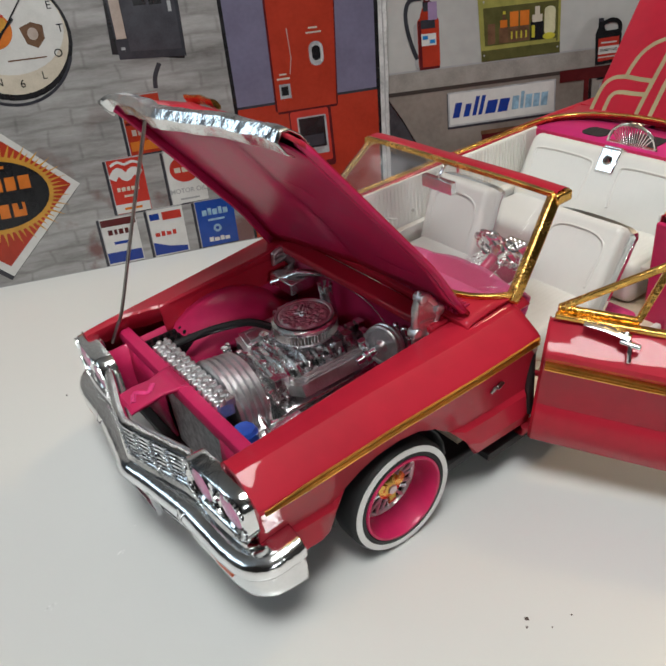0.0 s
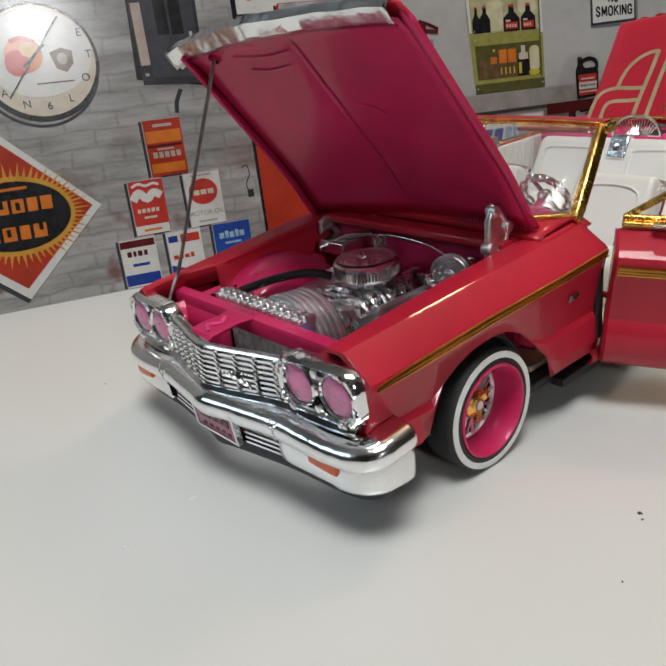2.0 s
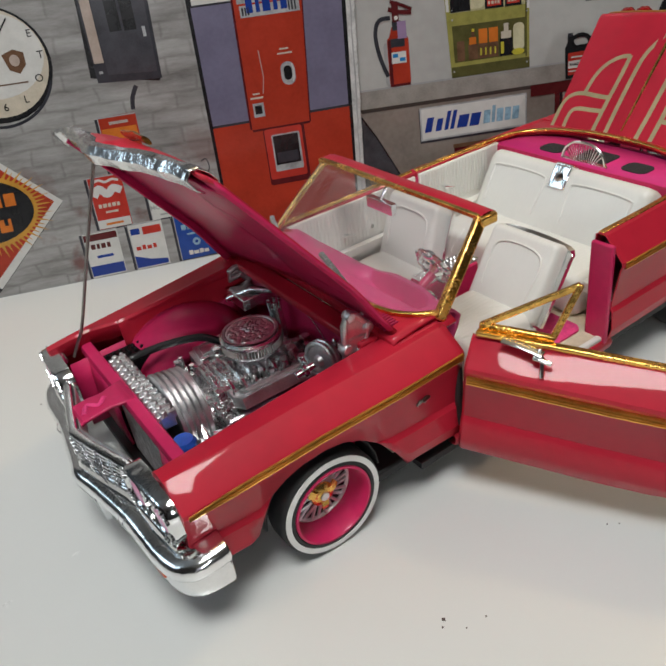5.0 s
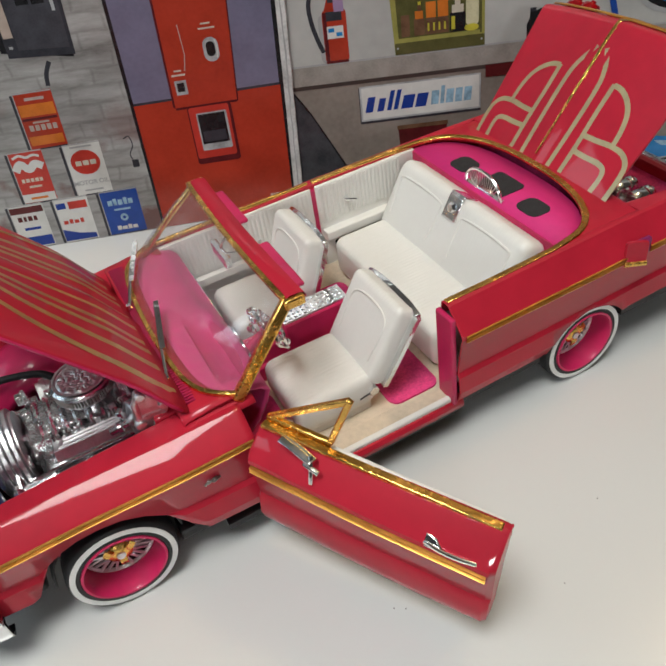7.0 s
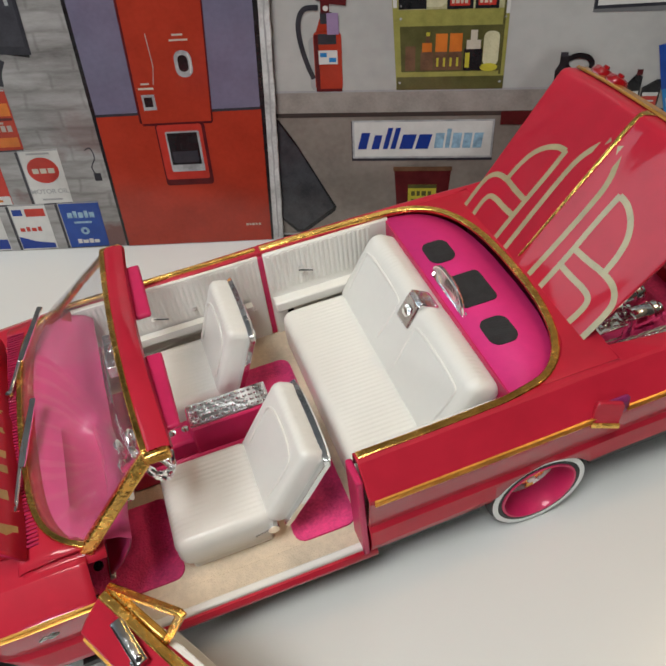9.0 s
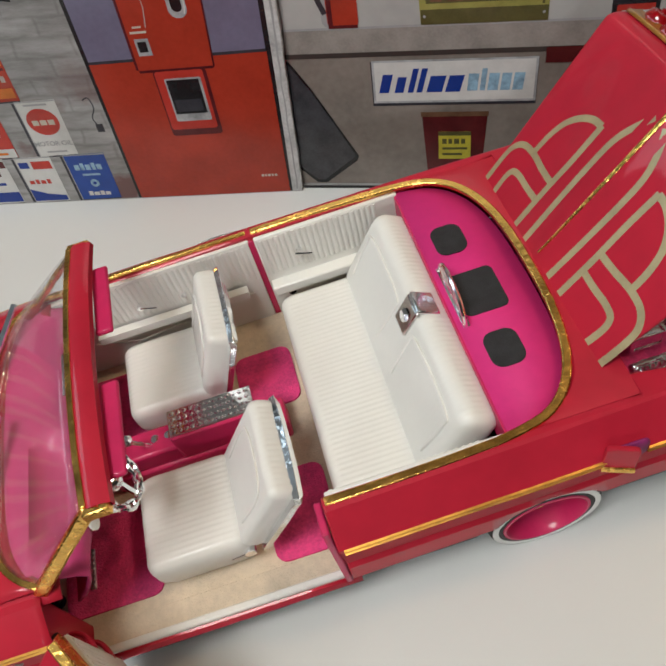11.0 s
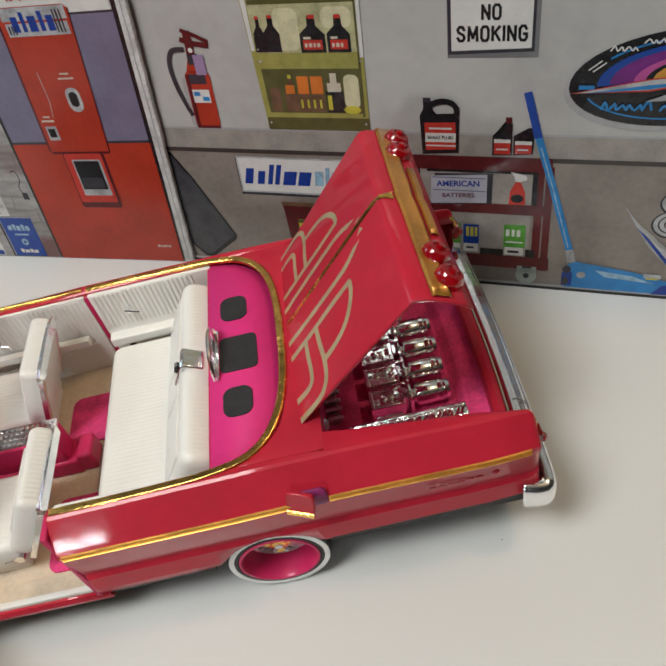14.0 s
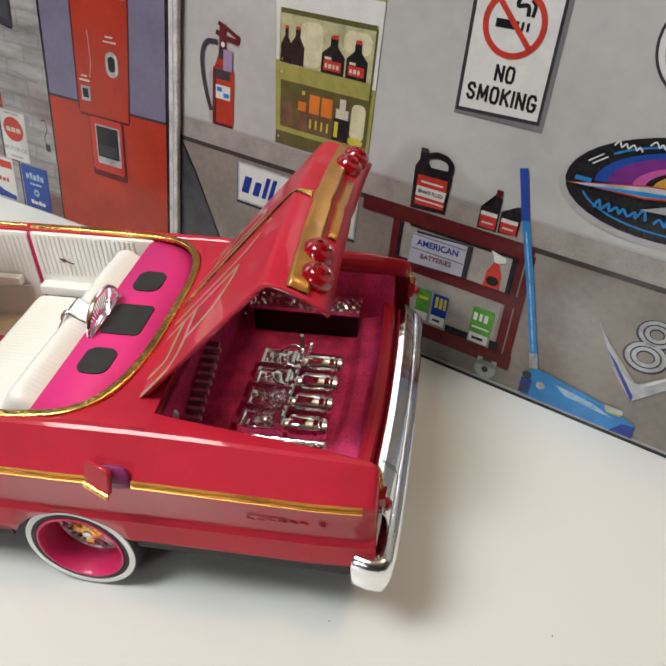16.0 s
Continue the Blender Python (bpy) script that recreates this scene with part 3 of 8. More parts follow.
def sun_rays(m):
    """Fine sunburst round the oval of the diamond sign."""
    for k in range(64):
        w0, w1 = 2 * math.pi * (k - 0.36) / 64, 2 * math.pi * (k + 0.36) / 64
        wc = 2 * math.pi * k / 64
        q = 1.22 if k % 2 else 1.34
        flat(m, [(-130 + 17.6 * math.cos(w0), 29.6 + 11.6 * math.sin(w0)), (-130 + 17.6 * math.cos(w1), 29.6 + 11.6 * math.sin(w1)), (-130 + 17.6 * q * math.cos(wc), 29.6 + 12.4 * q * math.sin(wc))], 4)


dia = [(-103.5, 29.3), (-131.2, 3.0), (-158.6, 28.0), (-129.2, 54.8)]
printed("diamond_sign", LB,
    ("diamond_sign", I_DARK, lambda m: flat(m, [(x - 1.0, y - 1.2) for x, y in dia], 1)),
    ("sign_rim", I_WHITE, lambda m: flat(m, dia, 2)),
    ("sign_field", I_RED, lambda m: flat(m, [(-131 + (x + 131) * 0.90, 29.2 + (y - 28.8) * 0.88) for x, y in dia], 3)),
    ("rays", I_AMBER, sun_rays),
    ("oval_rim", I_AMBER, lambda m: oval(m, -130, 29.6, 18.2, 12.3, 5)),
    ("oval_field", I_BLACK, lambda m: oval(m, -130, 29.6, 16.9, 10.8, 6)),
    ("unread_words", I_ORANGE, lambda m: (bars(m, -144.4, 30.6, 5.4, (3.7, 3.7, 3.7, 3.7, 3.0, 3.4), 1.0, 7, 0.06), bars(m, -139.6, 22.2, 5.6, (3.8, 4.0, 3.0, 3.9), 1.1, 7, 0.06), rect(m, -134, 37.6, -124.5, 38.5, 7))),
    ("letter_gaps", I_BLACK, lambda m: [rect(m, x, y, x + 1.3, y + 2.4, 8) for x, y in ((-143.2, 32.0), (-138.6, 32.0), (-133.8, 32.4), (-129.0, 31.4), (-138.4, 23.6), (-133.4, 23.6), (-123.6, 24.4))] and None),
    label="orange and black diamond shaped drinks sign printed on the card")


def machine_outline(inset, y1, r, n=10):
    """The machine's outline; its printed right side leans with the card edge."""
    x0 = -50.3 + inset
    right = lambda y: -1.4 + 0.0453 * y - inset
    pts = [(x0, 0.0), (right(0), 0.0), (right(y1 - r), y1 - r)]
    pts += [(right(y1) - r + r * math.cos(radians(90 * i / n)), y1 - r + r * math.sin(radians(90 * i / n))) for i in range(n + 1)]
    pts += [(x0 + r - r * math.sin(radians(90 * i / n)), y1 - r + r * math.cos(radians(90 * i / n))) for i in range(n + 1)]
    return pts + [(x0, y1 - r)]


def lean(x0, y0, x1, y1, k0=0.0, k1=0.045):
    return [(x0 + k0 * y0, y0), (x1 + k1 * y0, y0), (x1 + k1 * y1, y1), (x0 + k0 * y1, y1)]


vend = printed("drinks_machine", LB,
    ("drinks_machine", I_BLACK, lambda m: flat(m, machine_outline(0.0, 99.0, 10.5), 1)),
    ("header_panel", I_WHITE, lambda m: flat(m, machine_outline(1.7, 97.4, 9.0), 2)),
    ("side_panel", I_LILAC, lambda m: flat(m, lean(-49.1, 44.4, -2.6, 82.6), 3)),
    ("side_panel_line", I_DARK, lambda m: (flat(m, lean(-49.1, 82.2, -2.6, 82.8), 3.5), flat(m, lean(-49.1, 44.0, -2.6, 45.0), 3.6))),
    ("lower_panel", I_RED, lambda m: flat(m, [(-49.4, 0.3), (-2.0, 0.3), (-0.4, 44.2), (-49.2, 44.2)], 4)),
    ("upper_panel", I_RED, lambda m: flat(m, [(-35.9, 41.4), (-15.4, 41.0), (-12.4, 84.2), (-13.4, 85.2), (-34.4, 85.2), (-35.3, 84.2)], 5)),
    ("panel_shadow", I_MAROON, lambda m: (flat(m, [(-36.6, 42.0), (-35.9, 41.4), (-35.2, 84.6), (-36.0, 84.6)], 5), rect(m, -35.8, 40.9, -15.4, 41.6, 6), flat(m, [(-15.4, 41.0), (-14.9, 41.4), (-12.0, 84.2), (-12.4, 84.2)], 5.5))),
    ("price_plate", I_SILVER, lambda m: (rect(m, -34.2, 81.4, -13.2, 85.0, 6), rect(m, -33.6, 77.2, -13.6, 80.8, 6))),
    ("price_plate_mark", I_DEEPBLUE, lambda m: bars(m, -31.4, 78.4, 5.4, (2.2, 1.3, 2.6, 1.4, 2.2), 1.0, 7)),
    ("price_plate_mark", I_DARK, lambda m: (bars(m, -33.0, 77.8, 2.4, (0.6, 0.5, 0.6), 0.4, 7), bars(m, -17.4, 77.8, 6.2, (0.5, 0.6, 0.5), 0.5, 7))),
    ("coin_slot", I_SILVER, lambda m: flat(m, round_rect(-23.0, 54.6, -18.1, 62.1, 2.3), 6)),
    ("coin_rim", I_WHITE, lambda m: stroke(m, [(-19.0, 55.6), (-18.5, 58.4), (-19.0, 61.2)], 0.35, 6.5, 3)),
    ("coin_hole", I_BLACK, lambda m: flat(m, round_rect(-22.0, 56.2, -19.2, 60.8, 1.3), 7)),
    ("return_slot", I_SILVER, lambda m: rect(m, -34.4, 45.6, -30.6, 50.2, 6)),
    ("return_hole", I_BLACK, lambda m: rect(m, -33.8, 46.6, -31.4, 49.4, 7)),
    ("chute_frame", I_MAROON, lambda m: flat(m, round_rect(-32.4, 21.4, -17.6, 41.2, 1.0), 6)),
    ("chute_frame", I_RED2, lambda m: flat(m, round_rect(-32.0, 23.4, -18.6, 41.0, 0.8), 7)),
    ("chute", I_SILVER, lambda m: flat(m, round_rect(-29.8, 26.0, -19.6, 38.9, 0.5), 8)),
    ("chute_hole", I_BLACK, lambda m: rect(m, -29.3, 28.3, -20.3, 38.4, 9)),
    ("chute_shine", I_DARK, lambda m: rect(m, -28.6, 29.0, -21.0, 32.6, 10)),
    ("small_labels", I_CREAM, lambda m: (rect(m, -23.4, 64.6, -18.2, 65.1, 6), rect(m, -22.4, 66, -19.4, 66.5, 6), rect(m, -34.8, 51.6, -30.4, 52.2, 6), rect(m, -33.8, 53, -31.4, 53.5, 6), bars(m, -9.6, 6.0, 0.8, (0.8, 0.5, 0.9, 0.6, 0.8), 0.3, 6))),
    ("scratch", I_PINKISH, lambda m: (stroke(m, [(-29.6, 67.0), (-29.2, 58.0), (-30.2, 53.0)], 0.25, 6), stroke(m, [(-27.2, 38.0), (-27.0, 22.0)], 0.15, 4.5))),
    ("unread_words", I_RED, lambda m: (stroke(m, [(-44.2, 86.6), (-43.0, 93.0), (-40.2, 92.4), (-42.6, 89.6)], 1.2, 6, 4), scribble(m, -39.6, 87.0, -23.6, 3.6, 7, 6, 0.9, 3), stroke(m, [(-17.6, 86.6), (-16.4, 93.0), (-13.4, 92.2), (-16.2, 89.4)], 1.2, 6, 4), scribble(m, -12.8, 86.6, -6.2, 3.6, 3, 6, 0.9, 5))),
    label="red and lilac drinks vending machine printed on the card")

# right board: garage wall with shelf, signs and tools
b = B()
box(b, -3.0, 260, -0.2, 150, -2.2, 0)
right_board = tagged(part("printed_backdrop_board", b, WALLPRINT, smooth=0), "glossy printed backdrop card of a pale garage wall with tools and signs", "backdrop board")
right_board.matrix_world = RIGHT_M
RB = right_board
b = B()
box(b, -3.0, 260, -0.2, 0.7, 0, 0.7)
part("board_bottom_edge", b, I_BLACK, RB, "black bottom edge")
b = B()
box(b, -3.0, 260, 0.7, 1.2, 0, 0.5)
part("board_edge_line", b, I_SHADE, RB)
printed("dado", RB,
    ("dado", I_DADO, lambda m: rect(m, -3.0, 1.2, 260, 41.6, 1)),
    ("ledge", I_LEDGE, lambda m: rect(m, -3.0, 41.4, 260, 47.9, 2)),
    ("ledge_edge", I_SHADE, lambda m: rect(m, -3.0, 47.5, 260, 48.1, 2.5)),
    ("ledge_line", I_LEDGED, lambda m: rect(m, -3.0, 40.2, 260, 41.5, 3)))
printed("dark_wedge", RB,
    ("dark_wedge", I_BLACK, lambda m: flat(m, [(0.6, 41.0), (4.6, 39.4), (9.6, 31.6), (15.0, 21.4), (20.6, 10.8), (20.0, 9.2), (10.2, 1.6), (7.4, 1.6), (1.0, 8.0)], 3)),
    ("wedge_face", ink("print_charcoal", (0.06, 0.062, 0.07), 0.2), lambda m: flat(m, [(1.0, 40.2), (4.2, 38.8), (9.2, 31.2), (14.6, 21.0), (19.8, 10.8), (9.6, 2.6), (7.8, 2.6), (1.4, 8.6)], 4)))


def extinguisher_body(m):
    flat(m, round_rect(16.2, 47.9, 24.0, 64.6, 1.6), 4)
    flat(m, [(17.0, 64.2), (23.2, 64.2), (21.8, 67.6), (18.2, 67.6)], 4)


printed("fire_extinguisher", RB,
    ("extinguisher_shadow", I_SHADE, lambda m: flat(m, round_rect(14.8, 48.2, 20.0, 63.0, 1.6), 3)),
    ("body", I_RED, extinguisher_body),
    ("body_shade", I_MAROON, lambda m: (rect(m, 16.4, 48.6, 17.6, 63.6, 5), rect(m, 16.4, 47.9, 23.8, 48.7, 5))),
    ("neck", I_DARK, lambda m: (rect(m, 17.4, 61.0, 22.6, 63.8, 5), rect(m, 18.4, 66.4, 21.6, 69.4, 5), stroke(m, [(18.0, 70.6), (14.0, 70.2), (12.3, 66.4), (12.8, 60.6), (14.4, 55.0), (15.8, 51.6)], 1.4, 4.5, 4))),
    ("valve", I_MAROON, lambda m: (rect(m, 18.6, 69, 21.0, 75.6, 5), stroke(m, [(17.4, 73.4), (21, 72.2), (25.6, 71.6)], 1.4, 6), stroke(m, [(18.2, 75.8), (22, 74.4), (25.8, 72.6)], 1.1, 6))),
    ("tag", ink("print_violet_tag", (0.36, 0.25, 0.42)), lambda m: rect(m, 20.2, 63.6, 23.4, 69.2, 7)),
    ("gauge", I_WHITE, lambda m: oval(m, 20.0, 70.4, 0.7, 0.7, 7)),
    ("label", I_WHITE, lambda m: rect(m, 17.5, 55.6, 22.8, 59.4, 6)),
    ("label", I_SKY, lambda m: (rect(m, 17.9, 57.6, 19.8, 58.8, 7), rect(m, 20.4, 56.2, 22.4, 57.4, 7))),
    label="red fire extinguisher printed on the card")
printed("alarm_plate", RB, ("alarm_plate", I_RED, lambda m: rect(m, 18.6, 85.2, 25.8, 97, 3)), ("mark", I_WHITE, lambda m: flat(m, [(20.2, 94), (24.2, 94), (22.2, 88.5)], 4)))


def bottle(m, x, y, w, h, level):
    flat(m, [(x, y), (x + w, y), (x + w, y + h * 0.5), (x + w * 0.68, y + h * 0.74), (x + w * 0.66, y + h), (x + w * 0.36, y + h), (x + w * 0.34, y + h * 0.74), (x, y + h * 0.52)], level)


printed("wall_shelf", RB,
    ("wall_shelf", I_OLIVE, lambda m: flat(m, [(39.3, 48.0), (69.0, 48.0), (69.0, 96), (36.4, 96)], 4)),
    ("shelf_back", I_OLIVED, lambda m: flat(m, [(40.6, 53.0), (67.4, 53.0), (67.4, 64.8), (40.0, 64.8)], 5)),
    ("shelf_back", ink("print_pale_olive", (0.48, 0.46, 0.26), 0.2), lambda m: flat(m, [(39.6, 69.4), (67.4, 69.4), (67.4, 82.2), (39.0, 82.2)], 5)),
    ("back_glow", ink("print_cream_yellow", (0.66, 0.62, 0.40), 0.15), lambda m: (flat(m, round_rect(45.6, 70.0, 52.4, 80.6, 2.0), 5.5), flat(m, round_rect(58.6, 75.4, 66.6, 80.6, 2.0), 5.4), flat(m, round_rect(62.8, 54.4, 67.0, 63.6, 1.6), 5.5))),
    ("shelf_top", I_WHITE, lambda m: (flat(m, [(37.4, 82.8), (69.0, 82.8), (69.0, 88.2), (37.0, 88.2)], 5), flat(m, [(38.2, 70.0), (39.2, 70.0), (38.8, 82.8), (37.4, 82.8)], 5), flat(m, [(67.8, 68.0), (69.0, 68.0), (69.0, 82.8), (67.8, 82.8)], 5))),
    ("shelf_shadow", I_OLIVED, lambda m: (rect(m, 39.2, 81.6, 67.6, 82.8, 6), rect(m, 40.0, 64.6, 67.6, 65.2, 6), rect(m, 39.3, 48.0, 69.0, 51.6, 5), rect(m, 67.4, 52, 68.0, 82, 6))),
    ("shelf_rivet", I_SILVER, lambda m: [oval(m, x, y, 0.35, 0.35, 6, n=10) for x in (40.2, 68.0) for y in (50.0, 67.2, 70.4)] and None),
    ("bottle", I_BLACK, lambda m: (bottle(m, 39.6, 69.6, 3.2, 9.0, 6), bottle(m, 42.4, 69.6, 4.6, 9.2, 6), bottle(m, 52.4, 69.4, 6.9, 9.0, 6), bottle(m, 59.8, 69.4, 6.2, 9.0, 6))),
    ("bottle_label", I_RED2, lambda m: (rect(m, 53.2, 70.2, 58.4, 72.6, 7), rect(m, 60.6, 70.2, 65.2, 72.6, 7), rect(m, 55.2, 77.8, 57.0, 78.8, 7), rect(m, 62.2, 77.8, 63.8, 78.8, 7), rect(m, 40.6, 78.0, 41.6, 78.8, 7), rect(m, 44.2, 78.2, 45.4, 79.0, 7))),
    ("bottle_label", I_CREAM, lambda m: (bars(m, 53.6, 70.8, 1.0, (0.7, 0.9, 0.6, 0.8), 0.4, 8), bars(m, 61.0, 70.8, 1.0, (0.7, 0.9, 0.6), 0.4, 8), rect(m, 53.4, 72.8, 55.4, 73.4, 7), rect(m, 60.8, 72.8, 62.6, 73.4, 7))),
    ("bottle", I_BROWN, lambda m: (bottle(m, 45.8, 53.4, 3.6, 9.4, 6), bottle(m, 49.6, 53.4, 3.6, 8.8, 6), bottle(m, 53.4, 53.4, 3.7, 8.8, 6), rect(m, 41.6, 53.4, 44.4, 60.0, 6))),
    ("bottle_label", I_ORANGE, lambda m: (rect(m, 46.2, 58.4, 48.8, 60.8, 7), rect(m, 49.8, 58.4, 53.0, 63.2, 7), rect(m, 53.6, 58.4, 57.0, 63.2, 7))),
    ("bottle", I_BLACK, lambda m: bottle(m, 57.6, 53.2, 5.0, 10.8, 6)),
    ("bottle_cap", I_CREAM, lambda m: (rect(m, 58.2, 59.0, 62.0, 61.4, 7), rect(m, 59.2, 61.4, 61.0, 64.0, 7))),
    ("bottle_label", I_YELLOW, lambda m: (rect(m, 58.0, 54.0, 59.2, 58.0, 7), oval(m, 64.6, 54.0, 2.4, 1.1, 6), rect(m, 47.2, 62.6, 48.2, 63.6, 7), bars(m, 50.2, 54.4, 2.4, (0.6, 0.6, 0.6, 0.6), 1.2, 7))),
    label="olive wall shelf with oil bottles printed on the card")
ks = printed("pipe_sign", RB,
    ("pipe_sign", I_DARK, lambda m: rect(m, 26.0, 26.4, 68.0, 38.8, 3)),
    ("sign_rim", I_SILVER, lambda m: rect(m, 26.3, 27.2, 67.9, 39.1, 4)),
    ("sign_field", I_WHITE, lambda m: rect(m, 26.9, 27.8, 67.3, 38.6, 5)),
    ("word_bar", I_DEEPBLUE, lambda m: (bars(m, 27.8, 30.2, 6.6, (2.6,), 0, 6, 0.26), bars(m, 31.9, 30.2, 5.6, (2.3,), 0, 6, 0.26), bars(m, 35.3, 30.2, 6.6, (1.5, 1.5), 0.8, 6, 0.26), bars(m, 40.2, 30.2, 5.8, (4.0, 3.8), 0.8, 6, 0.28))),
    ("word_bar", I_PALEBLUE, lambda m: bars(m, 50.6, 30.4, 6.0, (2.6, 1.3, 2.6, 2.4, 2.6), 0.6, 6, 0.1)),
    label="white sign with blue lettering shapes printed on the card")
printed("red_box", RB,
    ("red_box", I_MAROON, lambda m: flat(m, [(38.8, 24.2), (56.2, 24.2), (55.0, 6.4), (40.0, 6.0)], 3)),
    ("box_front", I_MAROON, lambda m: flat(m, [(40.6, 22.2), (54.6, 22.2), (53.6, 7.8), (41.6, 7.4)], 4)),
    ("box_lid", I_BROWN, lambda m: rect(m, 38.6, 23.0, 56.4, 24.4, 5)),
    ("yellow_label", I_YELLOW, lambda m: rect(m, 43.2, 9.8, 51.9, 18.4, 5)),
    ("unread_words", I_OLIVED, lambda m: (rect(m, 43.2, 17.2, 51.9, 18.4, 6), bars(m, 44.2, 14.6, 1.6, (1.2, 1.0, 1.4, 1.1), 0.5, 6), rect(m, 44.2, 12.8, 51.0, 13.5, 6), rect(m, 44.2, 11.0, 49.6, 11.7, 6))))
ns = printed("no_smoking_sign", RB,
    ("sign_shadow", ink("print_drop_shadow", (0.20, 0.20, 0.205), 0.1, 40), lambda m: rect(m, 90.4, 67.6, 112.0, 104, 2)),
    ("sign_edge", I_DARK, lambda m: flat(m, [(90.6, 68.4), (111.0, 69.0), (111.0, 104), (90.2, 104)], 3)),
    ("sign_field", I_WHITE, lambda m: flat(m, [(91.4, 69.3), (110.3, 69.8), (110.3, 104), (91.2, 104)], 4)),
    ("forbidding_ring", I_RED2, lambda m: (ring(m, 100.6, 88.6, 5.9, 7.2, 6), stroke(m, [(96.0, 93.4), (105.2, 83.8)], 1.2, 6))),
    ("cigarette", I_BLACK, lambda m: (rect(m, 96.4, 87.4, 101.6, 89.2, 5), rect(m, 102.2, 87.4, 102.8, 89.2, 5), rect(m, 103.4, 87.4, 104.0, 89.2, 5), stroke(m, [(103.2, 90.4), (102.8, 92.4), (100.6, 92.2), (101.2, 94.4), (103.0, 94.8)], 0.9, 5, 4), stroke(m, [(104.2, 90.4), (104.4, 92.6), (103.4, 93.6)], 0.8, 5, 4))),
    label="white no smoking sign printed on the card")
GLYPH = {
    "N": [[(0, 0), (0, 6), (3, 0), (3, 6)]],
    "O": [[(0, 1.2), (0, 4.8), (0.7, 6), (2.3, 6), (3, 4.8), (3, 1.2), (2.3, 0), (0.7, 0), (0, 1.2)]],
    "S": [[(2.9, 4.7), (2.2, 6), (0.8, 6), (0, 4.8), (0.5, 3.6), (2.5, 2.5), (3, 1.3), (2.2, 0), (0.8, 0), (0, 1.3)]],
    "M": [[(0, 0), (0.2, 6), (1.9, 1.2), (3.6, 6), (3.8, 0)]],
    "K": [[(0, 0), (0, 6)], [(3, 6), (0.3, 2.8)], [(1.0, 3.6), (3.1, 0)]],
    "I": [[(0, 0), (0, 6)]],
    "G": [[(2.9, 4.7), (2.2, 6), (0.8, 6), (0, 4.8), (0, 1.2), (0.8, 0), (2.3, 0), (3, 1.2), (3, 2.7), (1.7, 2.7)]],
}


def sign_word(text, cx, cy, height):
    """Bold condensed capitals, each a part of its own."""
    k = height / 6
    wide = [3.8 if ch == "M" else 0.0 if ch == "I" else 3.0 for ch in text]
    x = cx - k * (sum(wide) + 1.9 * (len(text) - 1)) / 2
    for ch, w in zip(text, wide):
        bm = B()
        n = 0
        for line in GLYPH[ch]:
            for p, q in zip(line, line[1:]):
                v = (Vector(q) - Vector(p)).normalized() * 0.42
                stroke(bm, [(x + (p[0] - v.x) * k, cy + (p[1] - v.y - 3) * k), (x + (q[0] + v.x) * k, cy + (q[1] + v.y - 3) * k)], 1.25 * k, 5 + 0.04 * n)
                n += 1
        part("letter", bm, I_BLACK, ns, smooth=0)
        x += k * (w + 1.9)


sign_word("NO", 100.8, 78.2, 3.1)
sign_word("SMOKING", 101.0, 73.3, 3.2)
jug = printed("fluid_jug", RB,
    ("fluid_jug", I_BLACK, lambda m: (flat(m, [(83.2, 41.8), (93.0, 42.4), (93.2, 52.0), (92.0, 53.4), (87.2, 53.2), (86.4, 54.2), (86.0, 56.8), (83.8, 56.8), (83.8, 54.6), (82.8, 52.6)], 5), stroke(m, [(86.0, 55.8), (88.4, 56.6), (91.0, 56.2), (92.4, 54.8), (92.4, 52.6)], 1.5, 5.1, 4),)),
    ("jug_label", I_RED2, lambda m: flat(m, [(84.2, 43.0), (92.2, 43.4), (92.2, 51.0), (84.0, 50.8)], 6)),
    ("label_band", I_WHITE, lambda m: (rect(m, 84.1, 45.4, 92.2, 48.0, 7, 0.1), rect(m, 84.2, 44.2, 92.2, 44.6, 7), rect(m, 85.2, 49.0, 91.2, 49.5, 7))),
    ("jug_cap", I_DARK, lambda m: rect(m, 83.8, 56.4, 85.8, 57.6, 6)))
words("BRAKE FLUID", 88.2, 46.7, 1.3, I_BLACK, jug, 8, wide=0.9, bold=0.03)
printed("oil_bottle", RB,
    ("oil_bottle", I_BLACK, lambda m: (flat(m, [(101.8, 42.0), (106.8, 42.2), (106.8, 50.6), (105.0, 51.4), (104.8, 48.8), (101.8, 47.4)], 5), flat(m, [(107.2, 42.2), (112.2, 42.6), (112.4, 49.8), (110.8, 49.8), (107.2, 47.6)], 5))),
    ("bottle_label", I_RED2, lambda m: (rect(m, 102.2, 42.4, 106.4, 46.2, 6), rect(m, 107.6, 42.6, 111.8, 45.8, 6))),
    ("bottle_label", I_WHITE, lambda m: (rect(m, 102.2, 45.6, 106.4, 46.6, 7), rect(m, 107.6, 45.2, 111.8, 46.2, 7), rect(m, 102.8, 43.6, 105.8, 44.0, 7), rect(m, 108.2, 43.6, 111.0, 44.0, 7))),
    ("bottle_cap", I_MAROON, lambda m: rect(m, 105.0, 51.0, 106.6, 52.6, 6)))
